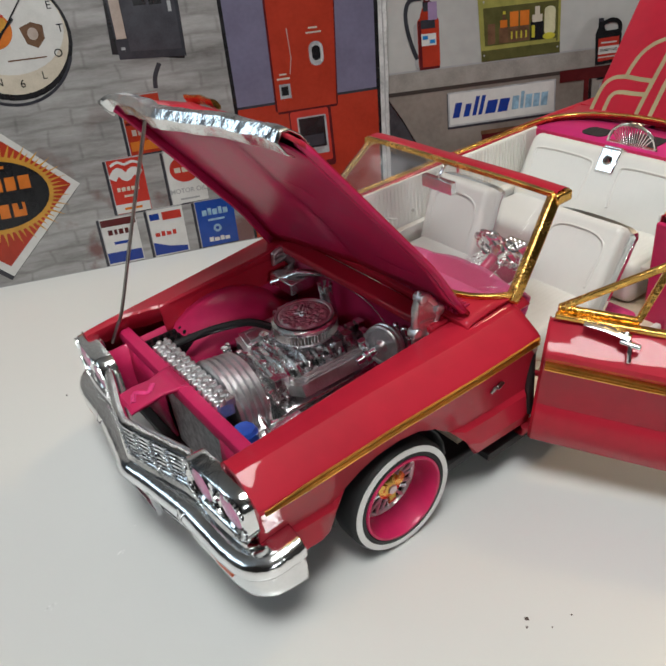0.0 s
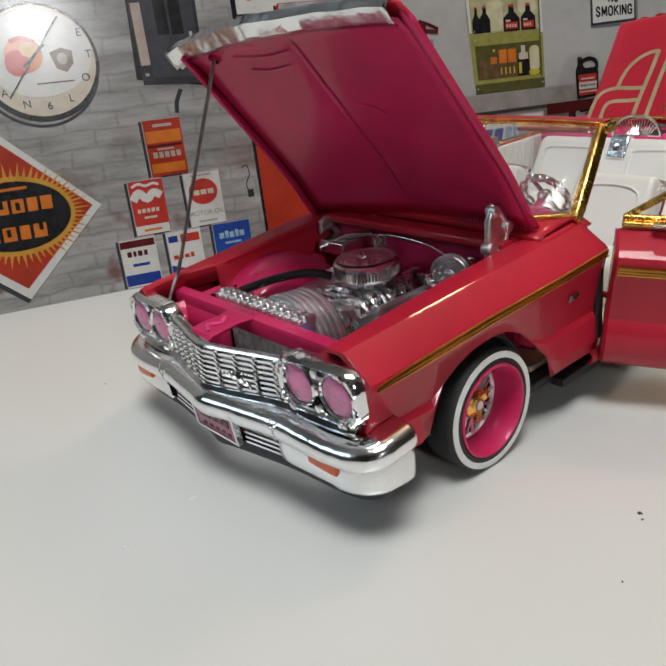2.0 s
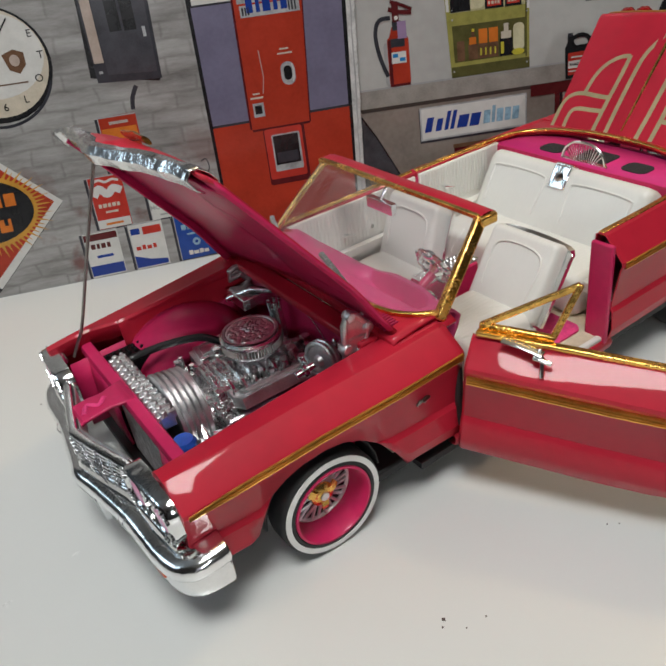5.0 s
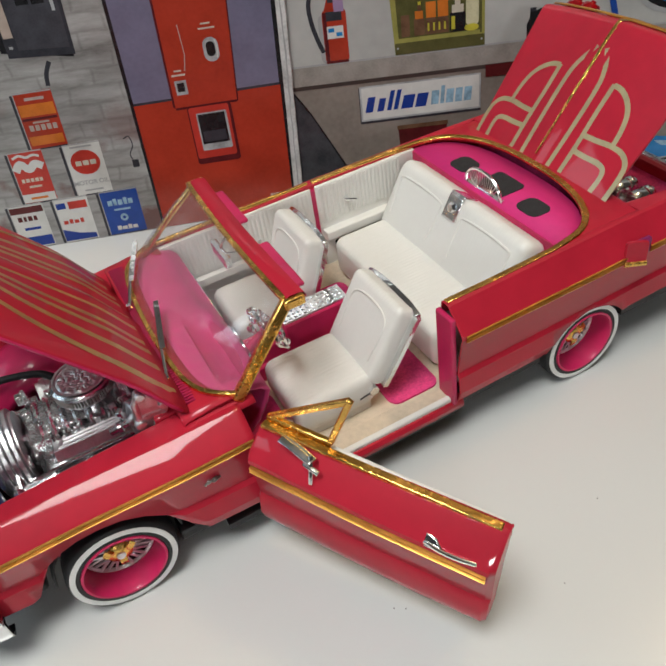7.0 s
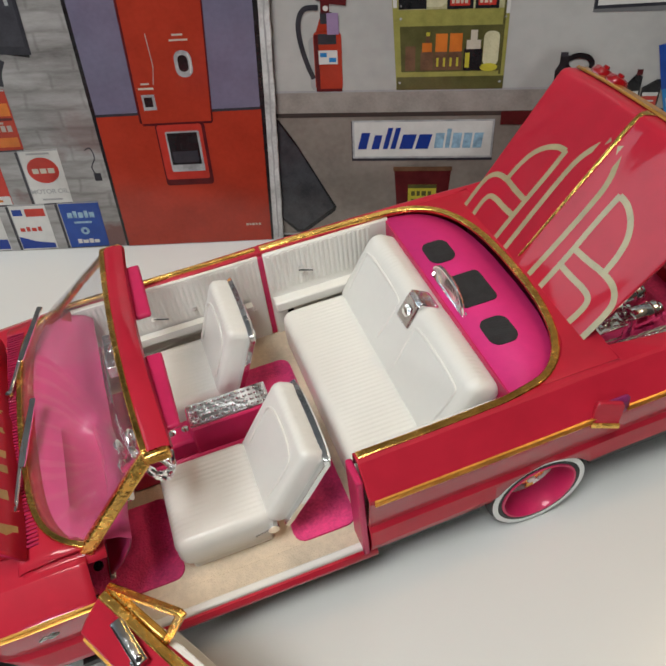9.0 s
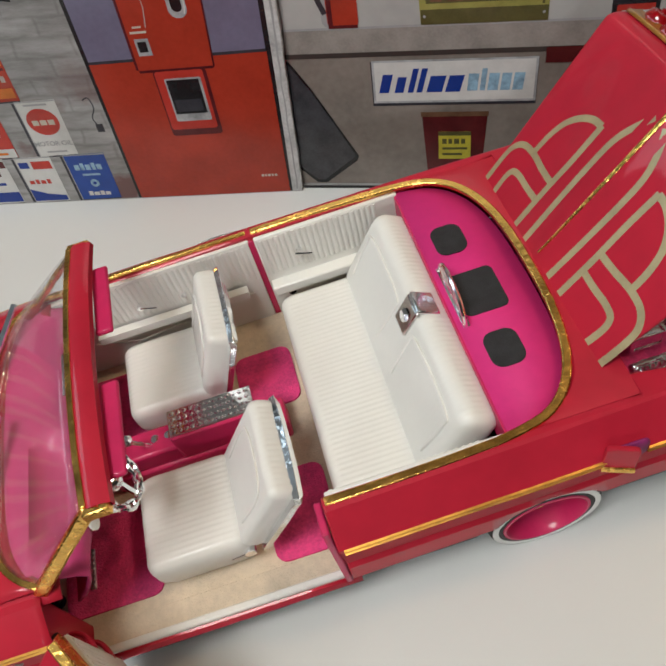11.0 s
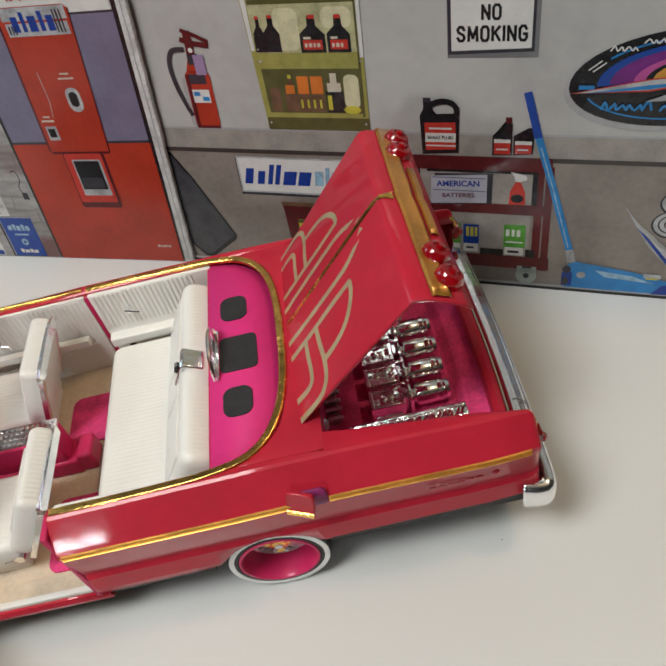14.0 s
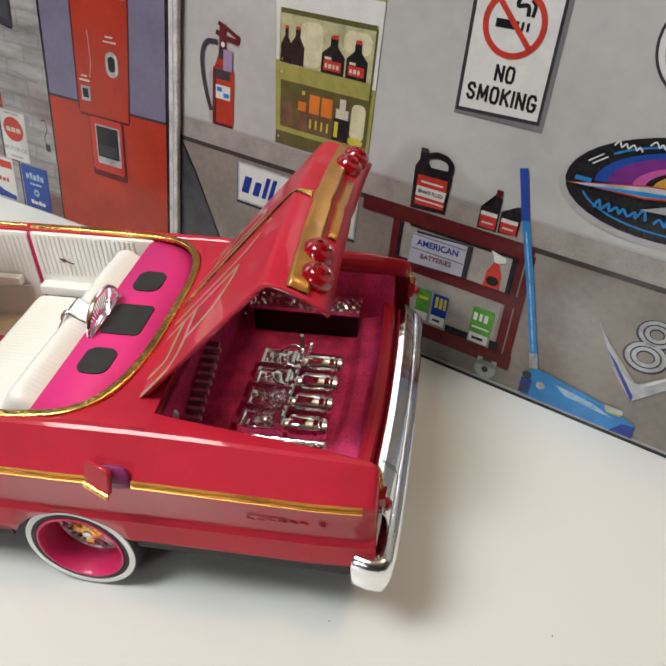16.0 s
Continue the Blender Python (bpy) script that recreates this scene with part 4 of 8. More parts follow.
printed("tool_cart", RB,
    ("tool_cart", I_MAROON, lambda m: (rect(m, 69.4, 37.4, 117.4, 41.4, 5), rect(m, 80.6, 24.2, 117.4, 27.4, 5), rect(m, 80.6, 6.2, 118.4, 10.4, 5), rect(m, 79.0, 6.4, 81.0, 40, 4), rect(m, 113.4, 7, 115.6, 39, 4), rect(m, 116.0, 6, 118.0, 39, 4))),
    ("cart_edge", I_MAROON, lambda m: (rect(m, 70.0, 41.0, 117.4, 41.4, 6), rect(m, 80.8, 27.0, 117.2, 27.4, 6), rect(m, 80.8, 10.0, 118.2, 10.4, 6))),
    ("cart_shadow", I_BLACK, lambda m: (rect(m, 112.6, 27.4, 114.0, 37.4, 5), rect(m, 99.0, 10.4, 105.6, 12.6, 6), rect(m, 111.8, 10.4, 114.4, 13.0, 6), rect(m, 81.0, 27.4, 82.2, 37.4, 5), rect(m, 84.2, 36.8, 112.6, 37.5, 6))),
    ("cart_backing", I_LEDGE, lambda m: (rect(m, 82.2, 27.4, 112.6, 37.4, 3), rect(m, 82, 10.4, 112.6, 24.2, 3))),
    ("caster", ink("print_pale_green", (0.40, 0.45, 0.40)), lambda m: (oval(m, 112.4, 4.1, 3.0, 3.0, 6), rect(m, 109.8, 4.8, 115.2, 7.2, 6))),
    ("caster_hub", I_DARK, lambda m: (oval(m, 112.4, 3.9, 0.9, 0.9, 7), rect(m, 111.2, 6.6, 113.8, 7.3, 7))),
    label="maroon tool cart printed on the card")
bat = printed("battery_carton", RB,
    ("battery_carton", I_DARK, lambda m: flat(m, [(85.8, 26.4), (102.0, 27.2), (102.2, 36.6), (86.4, 36.2)], 6)),
    ("carton_front", ink("print_pale_lilac", (0.50, 0.50, 0.58)), lambda m: flat(m, [(85.0, 26.8), (100.6, 27.6), (100.7, 36.3), (85.4, 35.4)], 7)),
    ("carton_line", I_LILAC, lambda m: (rect(m, 85.6, 31.0, 100.4, 31.3, 8), rect(m, 85.6, 34.9, 100.4, 35.2, 8))))
words("AMERICAN", 92.8, 33.2, 2.4, I_DEEPBLUE, bat, 8, bold=0.06, turn=2)
words("BATTERIES", 92.8, 29.6, 1.9, I_MAROON, bat, 8, bold=0.03, turn=2)
printed("spray_bottle", RB,
    ("spray_bottle", I_RED2, lambda m: flat(m, [(106.6, 27.4), (111.0, 27.6), (110.8, 31.4), (109.6, 34.4), (108.2, 34.4), (106.8, 31.4)], 6)),
    ("spray_head", I_WHITE, lambda m: flat(m, [(106.8, 37.4), (111.0, 36.4), (111.2, 35.2), (109.4, 34.4), (108.2, 34.6), (107.8, 36.2)], 7)),
    ("spray_label", I_BLACK, lambda m: oval(m, 108.8, 29.4, 1.7, 1.3, 7)))
printed("small_can", RB,
    ("small_can", I_GREEN, lambda m: (rect(m, 89.4, 13.6, 93.4, 20.6, 6), rect(m, 105.6, 13.4, 111.6, 21.0, 6))),
    ("small_can_front", I_DEEPBLUE, lambda m: rect(m, 94.2, 13.8, 98.6, 20.4, 6)),
    ("can_mark", I_YELLOW, lambda m: (bars(m, 95.0, 16.4, 3.2, (0.8, 0.9, 0.7), 0.4, 7), rect(m, 90.0, 17.6, 92.8, 18.4, 7))),
    ("can_mark", I_WHITE, lambda m: (bars(m, 106.2, 17.2, 2.2, (1.0, 0.8, 1.0), 0.6, 7), rect(m, 106.2, 15.0, 111.0, 15.5, 7))),
    ("can_foot", I_WHITE, lambda m: (rect(m, 89.6, 11.4, 93.2, 13.8, 6), rect(m, 94.2, 11.2, 98.4, 14.0, 6), rect(m, 106.0, 10.8, 111.2, 13.6, 6))),
    ("can_foot_mark", I_DARK, lambda m: (rect(m, 106.8, 11.6, 110.0, 12.4, 7), rect(m, 95.0, 12.2, 97.2, 12.9, 7))))
printed("floor_jack", RB,
    ("floor_jack", I_SKY, lambda m: (stroke(m, [(110.1, 59.0), (113.4, 47.4), (117.5, 34.6), (124.0, 13.0)], 1.9, 8), flat(m, [(123.0, 1.0), (123.2, 8.4), (125.4, 10.2), (130.0, 9.6), (141.2, 8.0), (151.8, 5.2), (152.2, 1.4), (150.8, 0.6)], 8))),
    ("jack_grip", I_BLUE, lambda m: stroke(m, [(110.1, 59.2), (113.4, 47.2)], 2.0, 9)),
    ("jack_shine", I_PALEBLUE, lambda m: (stroke(m, [(114.2, 44.6), (118.0, 32.8), (123.4, 14.6)], 0.35, 9.5), flat(m, [(131, 7.8), (141.2, 6.6), (147.0, 4.6), (134.0, 5.6)], 9))),
    ("jack_socket", I_SILVER, lambda m: (stroke(m, [(123.7, 14.0), (124.7, 9.8)], 2.2, 9), oval(m, 127.6, 5.8, 1.2, 1.1, 9), rect(m, 144.0, 6.4, 148.4, 7.8, 9))),
    ("jack_socket", I_YELLOW, lambda m: rect(m, 144.6, 6.0, 148.0, 6.5, 10)),
    ("jack_wheel", I_DEEPBLUE, lambda m: (rect(m, 122.4, 1.8, 125.2, 6.4, 9), flat(m, [(146.5, 1.0), (152.2, 1.2), (152.0, 4.6), (149.0, 4.2)], 9))),
    ("jack_wheel", I_DARK, lambda m: (oval(m, 123.6, 7.4, 1.2, 1.2, 10), oval(m, 123.4, 3.2, 0.9, 1.4, 10))),
    label="blue floor jack with long handle printed on the card")
OV = (145.2, 62.6)


def tilted(pts):
    c, s = math.cos(radians(6)), math.sin(radians(6))
    return [(OV[0] + x * c - y * s, OV[1] + x * s + y * c) for x, y in pts]


def arch(rx, ry, cx=0.0, cy=0.0, n=30):
    return tilted([(cx + rx * math.cos(math.pi * i / n), cy + ry * math.sin(math.pi * i / n)) for i in range(n + 1)])


printed("oval_sign", RB,
    ("sign_shadow", I_SHADE, lambda m: oval(m, OV[0] - 0.6, OV[1] - 0.9, 26.4, 12.0, 3, 6)),
    ("sign_field", I_BLACK, lambda m: oval(m, *OV, 25.8, 11.4, 4, 6)),
    ("rim_line", I_SKY, lambda m: stroke(m, arch(22.0, 9.4)[4:24], 0.45, 5)),
    ("rim_line", I_SKY, lambda m: stroke(m, tilted([(22.4 * math.cos(radians(w)), 9.6 * math.sin(radians(w))) for w in range(196, 330, 8)]), 0.4, 5)),
    ("band", I_BLUE, lambda m: flat(m, arch(20.4, 8.4, 1.0), 6)),
    ("band", I_PURPLE, lambda m: flat(m, arch(18.6, 7.2, 2.0, 0.2), 7)),
    ("band", ink("print_pink", (0.55, 0.10, 0.34)), lambda m: flat(m, arch(15.4, 5.6, 4.0, 0.3), 8)),
    ("band", I_BLACK, lambda m: flat(m, arch(13.8, 4.8, 5.0, 0.4), 9)),
    ("glow", I_AMBER, lambda m: flat(m, arch(12.8, 4.2, 5.6, 0.5), 10)),
    ("glow", I_CREAM, lambda m: flat(m, arch(11.0, 2.8, 6.4, 0.5), 11)),
    ("streak", I_RED2, lambda m: flat(m, tilted([(-25.4, -1.0), (-8, 0.8), (20, 0.9), (4, -1.2), (-8, -2.2)]), 12)),
    ("streak", I_SILVER, lambda m: (flat(m, tilted([(-24.4, -1.0), (-8, 0.5), (18, 0.7), (3, -0.8), (-8, -1.8)]), 13), flat(m, tilted([(-9.0, -4.6), (4, -0.9), (12, -0.7), (-3, -4.8)]), 13))),
    ("streak", I_SKY, lambda m: flat(m, tilted([(-22.0, -1.2), (-8, -0.6), (6, -0.8), (-8, -1.6)]), 14)),
    ("unread_words", I_SKY, lambda m: (scribble(m, 127.6, 55.0, 138.6, 2.4, 6, 12, 0.6, 7), scribble(m, 140.5, 54.8, 156, 2.4, 8, 12, 0.6, 9), rect(m, 121.8, 60.0, 125.4, 61.0, 12))),
    ("unread_words", I_WHITE, lambda m: (scribble(m, 128.0, 69.0, 134.0, 1.2, 4, 12, 0.35, 11), scribble(m, 135.0, 70.6, 146.0, 1.2, 7, 12, 0.35, 13), stroke(m, [(123.6, 64.6), (126.4, 66.8)], 0.3, 12), stroke(m, [(124.6, 64.2), (127.4, 66.4)], 0.3, 12))),
    label="black oval sign with purple and yellow swoosh printed on the card")
printed("eight_emblem", RB,
    ("eight_emblem", I_DARK, lambda m: (ring(m, 149.2, 30.0, 1.4, 4.6, 4, ry=0.8), ring(m, 148.6, 23.6, 1.8, 5.2, 4, ry=0.8))),
    ("numeral_face", I_SILVER, lambda m: (ring(m, 149.2, 30.2, 1.7, 4.1, 5, ry=0.8), ring(m, 148.6, 23.8, 2.1, 4.7, 5, ry=0.8))),
    ("numeral_groove", I_DARK, lambda m: (ring(m, 149.2, 30.2, 2.7, 3.1, 6, ry=0.8), ring(m, 148.6, 23.8, 3.2, 3.6, 6, ry=0.8))),
    ("vee", I_SILVER, lambda m: (flat(m, [(136.4, 28.6), (143.6, 16.8), (149.0, 11.2), (149.4, 16.4), (146.2, 16.8)], 7), flat(m, [(149.0, 11.2), (149.4, 16.4), (161.0, 26.4), (168.0, 30.0)], 7))),
    ("vee_face", I_WHITE, lambda m: (flat(m, [(138.6, 25.6), (146.6, 16.2), (149.2, 15.8), (146.0, 16.6)], 8), flat(m, [(149.4, 15.6), (152.4, 18.8), (162.0, 26.6), (152.0, 17.4)], 8))),
    ("vee_edge", I_DEEPBLUE, lambda m: flat(m, [(140.0, 22.6), (149.0, 11.2), (149.2, 12.6), (142.8, 20.0)], 8)),
    label="chrome engine emblem printed on the card")
printed("round_sign", RB,
    ("round_sign", I_DARK, lambda m: ring(m, 140.2, 90.6, 9.8, 10.4, 4)),
    ("sign_face", I_WHITE, lambda m: oval(m, 140.2, 90.6, 9.8, 9.8, 4)),
    ("inner_line", I_SHADE, lambda m: ring(m, 140.2, 90.6, 8.2, 8.6, 5)))

# ---- the model car; x runs to the rear, y to the car's right, in millimetres ----
car = tagged(new("model_car"), "red model lowrider convertible, gold trim, hood, door and trunk open", "model car")
CAR_M = Matrix(((0.99959, -0.00384, -0.02846, 0.25 * S), (0.00465, 0.99959, 0.02838, 1.6 * S), (0.02834, -0.0285, 0.99919, 0.17 * S), (0, 0, 0, 1)))
car.matrix_world = CAR_M

WIDE = [(-33, 35.6), (-29, 36.0), (-26, 36.4), (0, 37.4), (20, 38.6), (60, 39.4), (84, 39.2), (120, 38.8), (140, 38.4), (170, 38.2), (182, 37.4)]
TOP = [(-33, 31.0), (-26, 31.6), (0, 33.4), (36, 35.4), (84, 36.8), (130, 37.0), (150, 36.7), (172, 35.7), (182, 34.6)]
TRIM = [(-33, 26.6), (-26, 27.1), (0, 29.0), (34, 31.0), (60, 31.0), (84, 30.6), (140, 30.2), (182, 29.6)]
AXLE_F, AXLE_R = 1.6, 122.6


FOOT = [(-33, 13.2), (-16.4, 12.6), (-14.6, 13.6), (-12.8, 16.8), (-10.2, 20.8), (-7.0, 23.2), (-3.5, 24.7), (1.5, 25.3), (5.5, 24.8), (9.5, 22.8), (13.5, 19.4), (16.8, 15.4), (20.6, 9.0), (22.2, 8.4), (33, 9.4), (84, 9.6), (108.5, 10.0), (109.3, 10.6)]


def foot(x):
    """Lower edge of the body side, with the wheel openings."""
    d = x - AXLE_R
    if abs(d) < 13.0:
        return max(6.4 + 11.4 * math.sqrt(max(0, 1 - (d / 13.0) ** 2)), 10.0 if d < 0 else 12.0)
    return 12.4 if d > 0 else lerp(FOOT, x)


def section(x, inner, low=None):
    """Outline of the body side across the car; low sets another lower edge."""
    t, w, f, c = lerp(TOP, x), lerp(WIDE, x), foot(x) if low is None else low, lerp(TRIM, x)
    lip = 0.35 if x < 139.5 else 0.35 * math.exp(-(x - 139.5) / 5)
    pts = [(inner - 0.1, t - 3.4), (inner, t - 1.2 + min(3 * lip, 1.0 + lip)), (inner + 0.5, t - 0.15 + lip), ((inner + w - 5) / 2, t + 0.3), (w - 5.6, t + 0.35), (w - 5.0, t + 0.05), (w - 0.8, c + 1.5), (w - 0.15, c + 0.8), (w, c), (w - 0.4, c - 0.9), (w - 2.3, 18.7), (w - 1.6, 17.6), (w - 1.3, 13), (w - 2.2, 10), (w - 3.6, 8.6)]
    out = []
    for i, (y, z) in enumerate(pts):
        if z < f:
            (ya, za), (yb, zb) = pts[i - 1], (y, z)
            prev = out[-1]
            if prev[1] > f:
                k = (prev[1] - f) / max(prev[1] - z, 1e-6)
                out.append((prev[0] + (y - prev[0]) * k, f))
            else:
                out.append(prev)
        else:
            out.append((y, z))
    return out


def stations(a, b):
    xs = set(steps(a, b, max(3, int((b - a) / 4)))) | {x for x, _ in FOOT}
    xs |= {AXLE_R + 13.0 * math.sin(radians(w)) for w in range(-90, 91, 9)} | {AXLE_R - 13.05, AXLE_R + 13.05}
    return sorted(x for x in xs if a <= x <= b)


def side_panel(a, b, side, inner, extra=()):
    bm = B()
    rows = []
    for x in sorted(set(stations(a, b)) | set(extra)):
        rows.append([(x, side * y, z) for y, z in section(x, inner(x))])
    vs = grid(bm, rows)
    return bm, vs


def fender(side):
    bm, vs = side_panel(-26.2 if side < 0 else -28.6, 34.6, side, lambda x: (26.4 if side < 0 else min(29.6, 26.4 + max(0, -12 - x) * 0.4)) if x < 24 else 26.4 + (x - 24) * 0.45)
    if side > 0:
        for row in vs:
            for v in row:
                v.co.z -= 0.5 * min(1, max(0, (30 - v.co.x) / 40)) * min(1, max(0, (v.co.z - 14) / 10))
    # nose: the front edge rolls in towards the lamps
    rim = [v.co.copy() for v in vs[0]]
    grid(bm, [rim, [Vector((c.x - 0.6, c.y * 0.995, 25 + (c.z - 25) * 0.985)) for c in rim], [Vector((c.x - 0.7, c.y * 0.965, 25 + (c.z - 25) * 0.90)) for c in rim]])
    return part("front_fender", bm, RED, car, thick=0.3, offset=0, smooth=16)


for side in (-1, 1):
    f = fender(side)
    b = B()
    xs = steps(-26.0, 34.2, 26)
    grid(b, [[(x, side * (lerp(WIDE, x) + dy), lerp(TRIM, x) + dz * (1.0 if x > -18 else 0.5 + (x + 26) / 16)) for dy, dz in ((-0.3, 0.85), (0.42, 0.74), (0.50, 0.5), (0.12, 0.36), (0.12, 0.16), (0.46, 0.06), (0.46, -0.06), (0.12, -0.16), (0.12, -0.36), (0.50, -0.5), (0.42, -0.74), (-0.3, -0.85))] for x in xs])
    part("fender_trim", b, GOLDTRIM, f, "gold foil trim strip")
    b = B()
    stroke(b, [(0, 0), (1.0, 0.9), (2.0, 0), (3.4, 0.8)], 0.45, 1)
    stroke(b, [(0.6, 0.1), (2.8, 1.2)], 0.35, 1)
    e = part("fender_emblem", b, STEEL, f, "small dull crossed flag emblem", thick=0.3, offset=0)
    e.matrix_local = pose(22.4 * S, side * 38.1 * S, 24.6 * S, 90, 0, 0 if side < 0 else 180)


def quarter_inner(x):
    return 31.6 if x < 139.5 else lerp([(139.5, 27.6), (149, 28.6), (160, 29.5), (170, 30.2), (178, 31.4)], x)


for side in (-1, 1):
    bm, vs = side_panel(83.6, 178.0, side, quarter_inner, (139.45, 139.55))
    end = [v.co.copy() for v in vs[-1]]
    hub = Vector((0, side * 34.6, 26.0))
    grid(bm, [[Vector((c.x + dx, hub.y + (c.y - hub.y) * k, hub.z + (c.z - hub.z) * k)) for c in end] for dx, k in ((0, 1), (0.6, 0.985), (1.2, 0.94), (1.7, 0.86), (1.9, 0.74), (1.9, 0.30), (1.7, 0.05))])
    q = part("quarter_panel", bm, RED, car, thick=0.3, offset=0, smooth=16)
    b = B()
    for seg in ((84.6, 131.0), (138.2, 177.8)):
        grid(b, [[(x, side * (lerp(WIDE, x) + dy), lerp(TRIM, x) + dz) for dy, dz in ((-0.3, 0.85), (0.42, 0.74), (0.50, 0.5), (0.12, 0.36), (0.12, 0.16), (0.46, 0.06), (0.46, -0.06), (0.12, -0.16), (0.12, -0.36), (0.50, -0.5), (0.42, -0.74), (-0.3, -0.85))] for x in steps(*seg, 18)])
    part("quarter_trim", b, GOLDTRIM, q, "gold foil trim strip")
    # embossed script, unread
    b = B()
    for k in range(6):
        stroke(b, [(k * 1.9, 0.1), (k * 1.9 + 0.5, 0.8), (k * 1.9 + 0.9, 0.3), (k * 1.9 + 1.5, 0.2)], 0.2, 0.5)
    ring(b, 13.6, 0.5, 0.4, 0.75, 0.5, 14)
    e = part("embossed_script", b, RED, q, thick=0.2, offset=0)
    e.matrix_local = pose((157.4 if side < 0 else 171.4) * S, side * 37.35 * S, 23.4 * S, 101, 0, 1.9 if side < 0 else 178.1)
    b = B()
    strip(b, smooth_path([(179.2, side * 31.0, 33.4), (180.1, side * 31.6, 32.0), (180.3, side * 32.4, 29.4)], 4), 1.0, 0.5, (1, 0, 0))
    part("end_trim", b, GOLD, q, "short gold foil edge")
    b = B()
    turned(b, [(1.75, 0), (1.7, 0.9), (1.2, 1.2), (1.1, 2.0), (0.5, 2.5), (0, 2.5)], (179.8, side * 33.0, 26.6), (1, 0, 0), 16)
    box(b, 179.6, 181.2, side * 33.0 - 1.4, side * 33.0 + 1.4, 27.4, 29.4)
    part("corner_lamp", b, LENS, q, "red corner lamp")

FUEL = paint("shaded_hole_magenta", (0.20, 0.012, 0.10), 0.5, vary=0.2, scale=200)
# near-side fuel flap, open; the hole behind is a plate coloured with its shade
b = B()
f = b.faces.new([b.verts.new((x, -38.35, z)) for x, z in round_rect(131.0, 28.8, 138.0, 34.2, 1.2, 4)])
part("fuel_hole_plate", b, FUEL, car, "flat plate, dark magenta for the shade of the hole", thick=0.5, offset=0)
b = B()
f = b.faces.new([b.verts.new((x, 0, z)) for x, z in round_rect(-2.8, -3.0, 2.8, 3.0, 1.0, 4)])
g = bmesh.ops.extrude_face_region(b, geom=[f])
bmesh.ops.translate(b, vec=(0, 1.0, 0), verts=[v for v in g["geom"] if isinstance(v, bmesh.types.BMVert)])
flap = part("fuel_flap", b, RED, car, "red fuel flap standing ajar", bevel=0.25)
flap.matrix_local = pose(132.6 * S, -39.6 * S, 31.8 * S, -8, 6, -20)
b = B()
strip(b, [(-2.7, -0.1, -2.7), (2.7, -0.1, -2.7)], 0.8, 1.3, round_seg=8)
part("flap_trim", b, GOLD, flap)

# rocker, chassis and underside
for side in (-1, 1):
    b = B()
    grid(b, [[(x, side * y, z) for y, z in ((30.0, 9.6), (35.6, 10.2), (37.0, 9.8), (37.6, 8.8), (37.2, 7.2), (35.0, 6.2))] for x in steps(33.0, 85.0, 6)])
    rocker = part("rocker_panel", b, RED, car, thick=0.7, offset=-1)
    b = B()
    box(b, 24, 84, min(side * 33.0, side * 36.2), max(side * 33.0, side * 36.2), 5.2, 6.8)
    box(b, 84, 108.6, min(side * 33.0, side * 36.3), max(side * 33.0, side * 36.3), 7.6, 9.9)
    part("lower_edge", b, CHASSIS, rocker, "black lower edge")
b = B()
box(b, -24, -14, -30, 30, 7.6, 10)
box(b, 14, 107, -33.5, 33.5, 5.6, 8.2)
box(b, 133.5, 179, -31.5, 31.5, 7.6, 11.5)
box(b, -14, 14, -24, 24, 7.6, 9.8)
box(b, 107, 133.5, -26, 26, 6.4, 9.0)
for side in (-1, 1):
    s = B()
    box(s, 134.8, 177.2, min(side * 32.6, side * 36.2), max(side * 32.6, side * 36.2), 9.4, 12.8)
    part("rear_sill", s, CHASSIS, car, "black lower edge")
part("chassis_pan", b, CHASSIS, car, "black underbody", bevel=0.6)
for x in (AXLE_F, AXLE_R):
    for side in (-1, 1):
        b = B()
        z0 = 10.6 if x < 50 else 7.6
        rows = []
        for w in range(0, 181, 15):
            rows.append([(x + 13.6 * math.cos(radians(w)), side * y, z0 + 13.0 * math.sin(radians(w))) for y in (24.5, 33.0)])
        grid(b, rows)
        part("wheel_arch_liner", b, CHASSIS, car, thick=0.4, offset=0)

# ---- wheels ----
SPOKE = paint("bright_spoke_plating", (0.92, 0.92, 0.93), 0.32, metal=0.85, vary=0.05, scale=200)


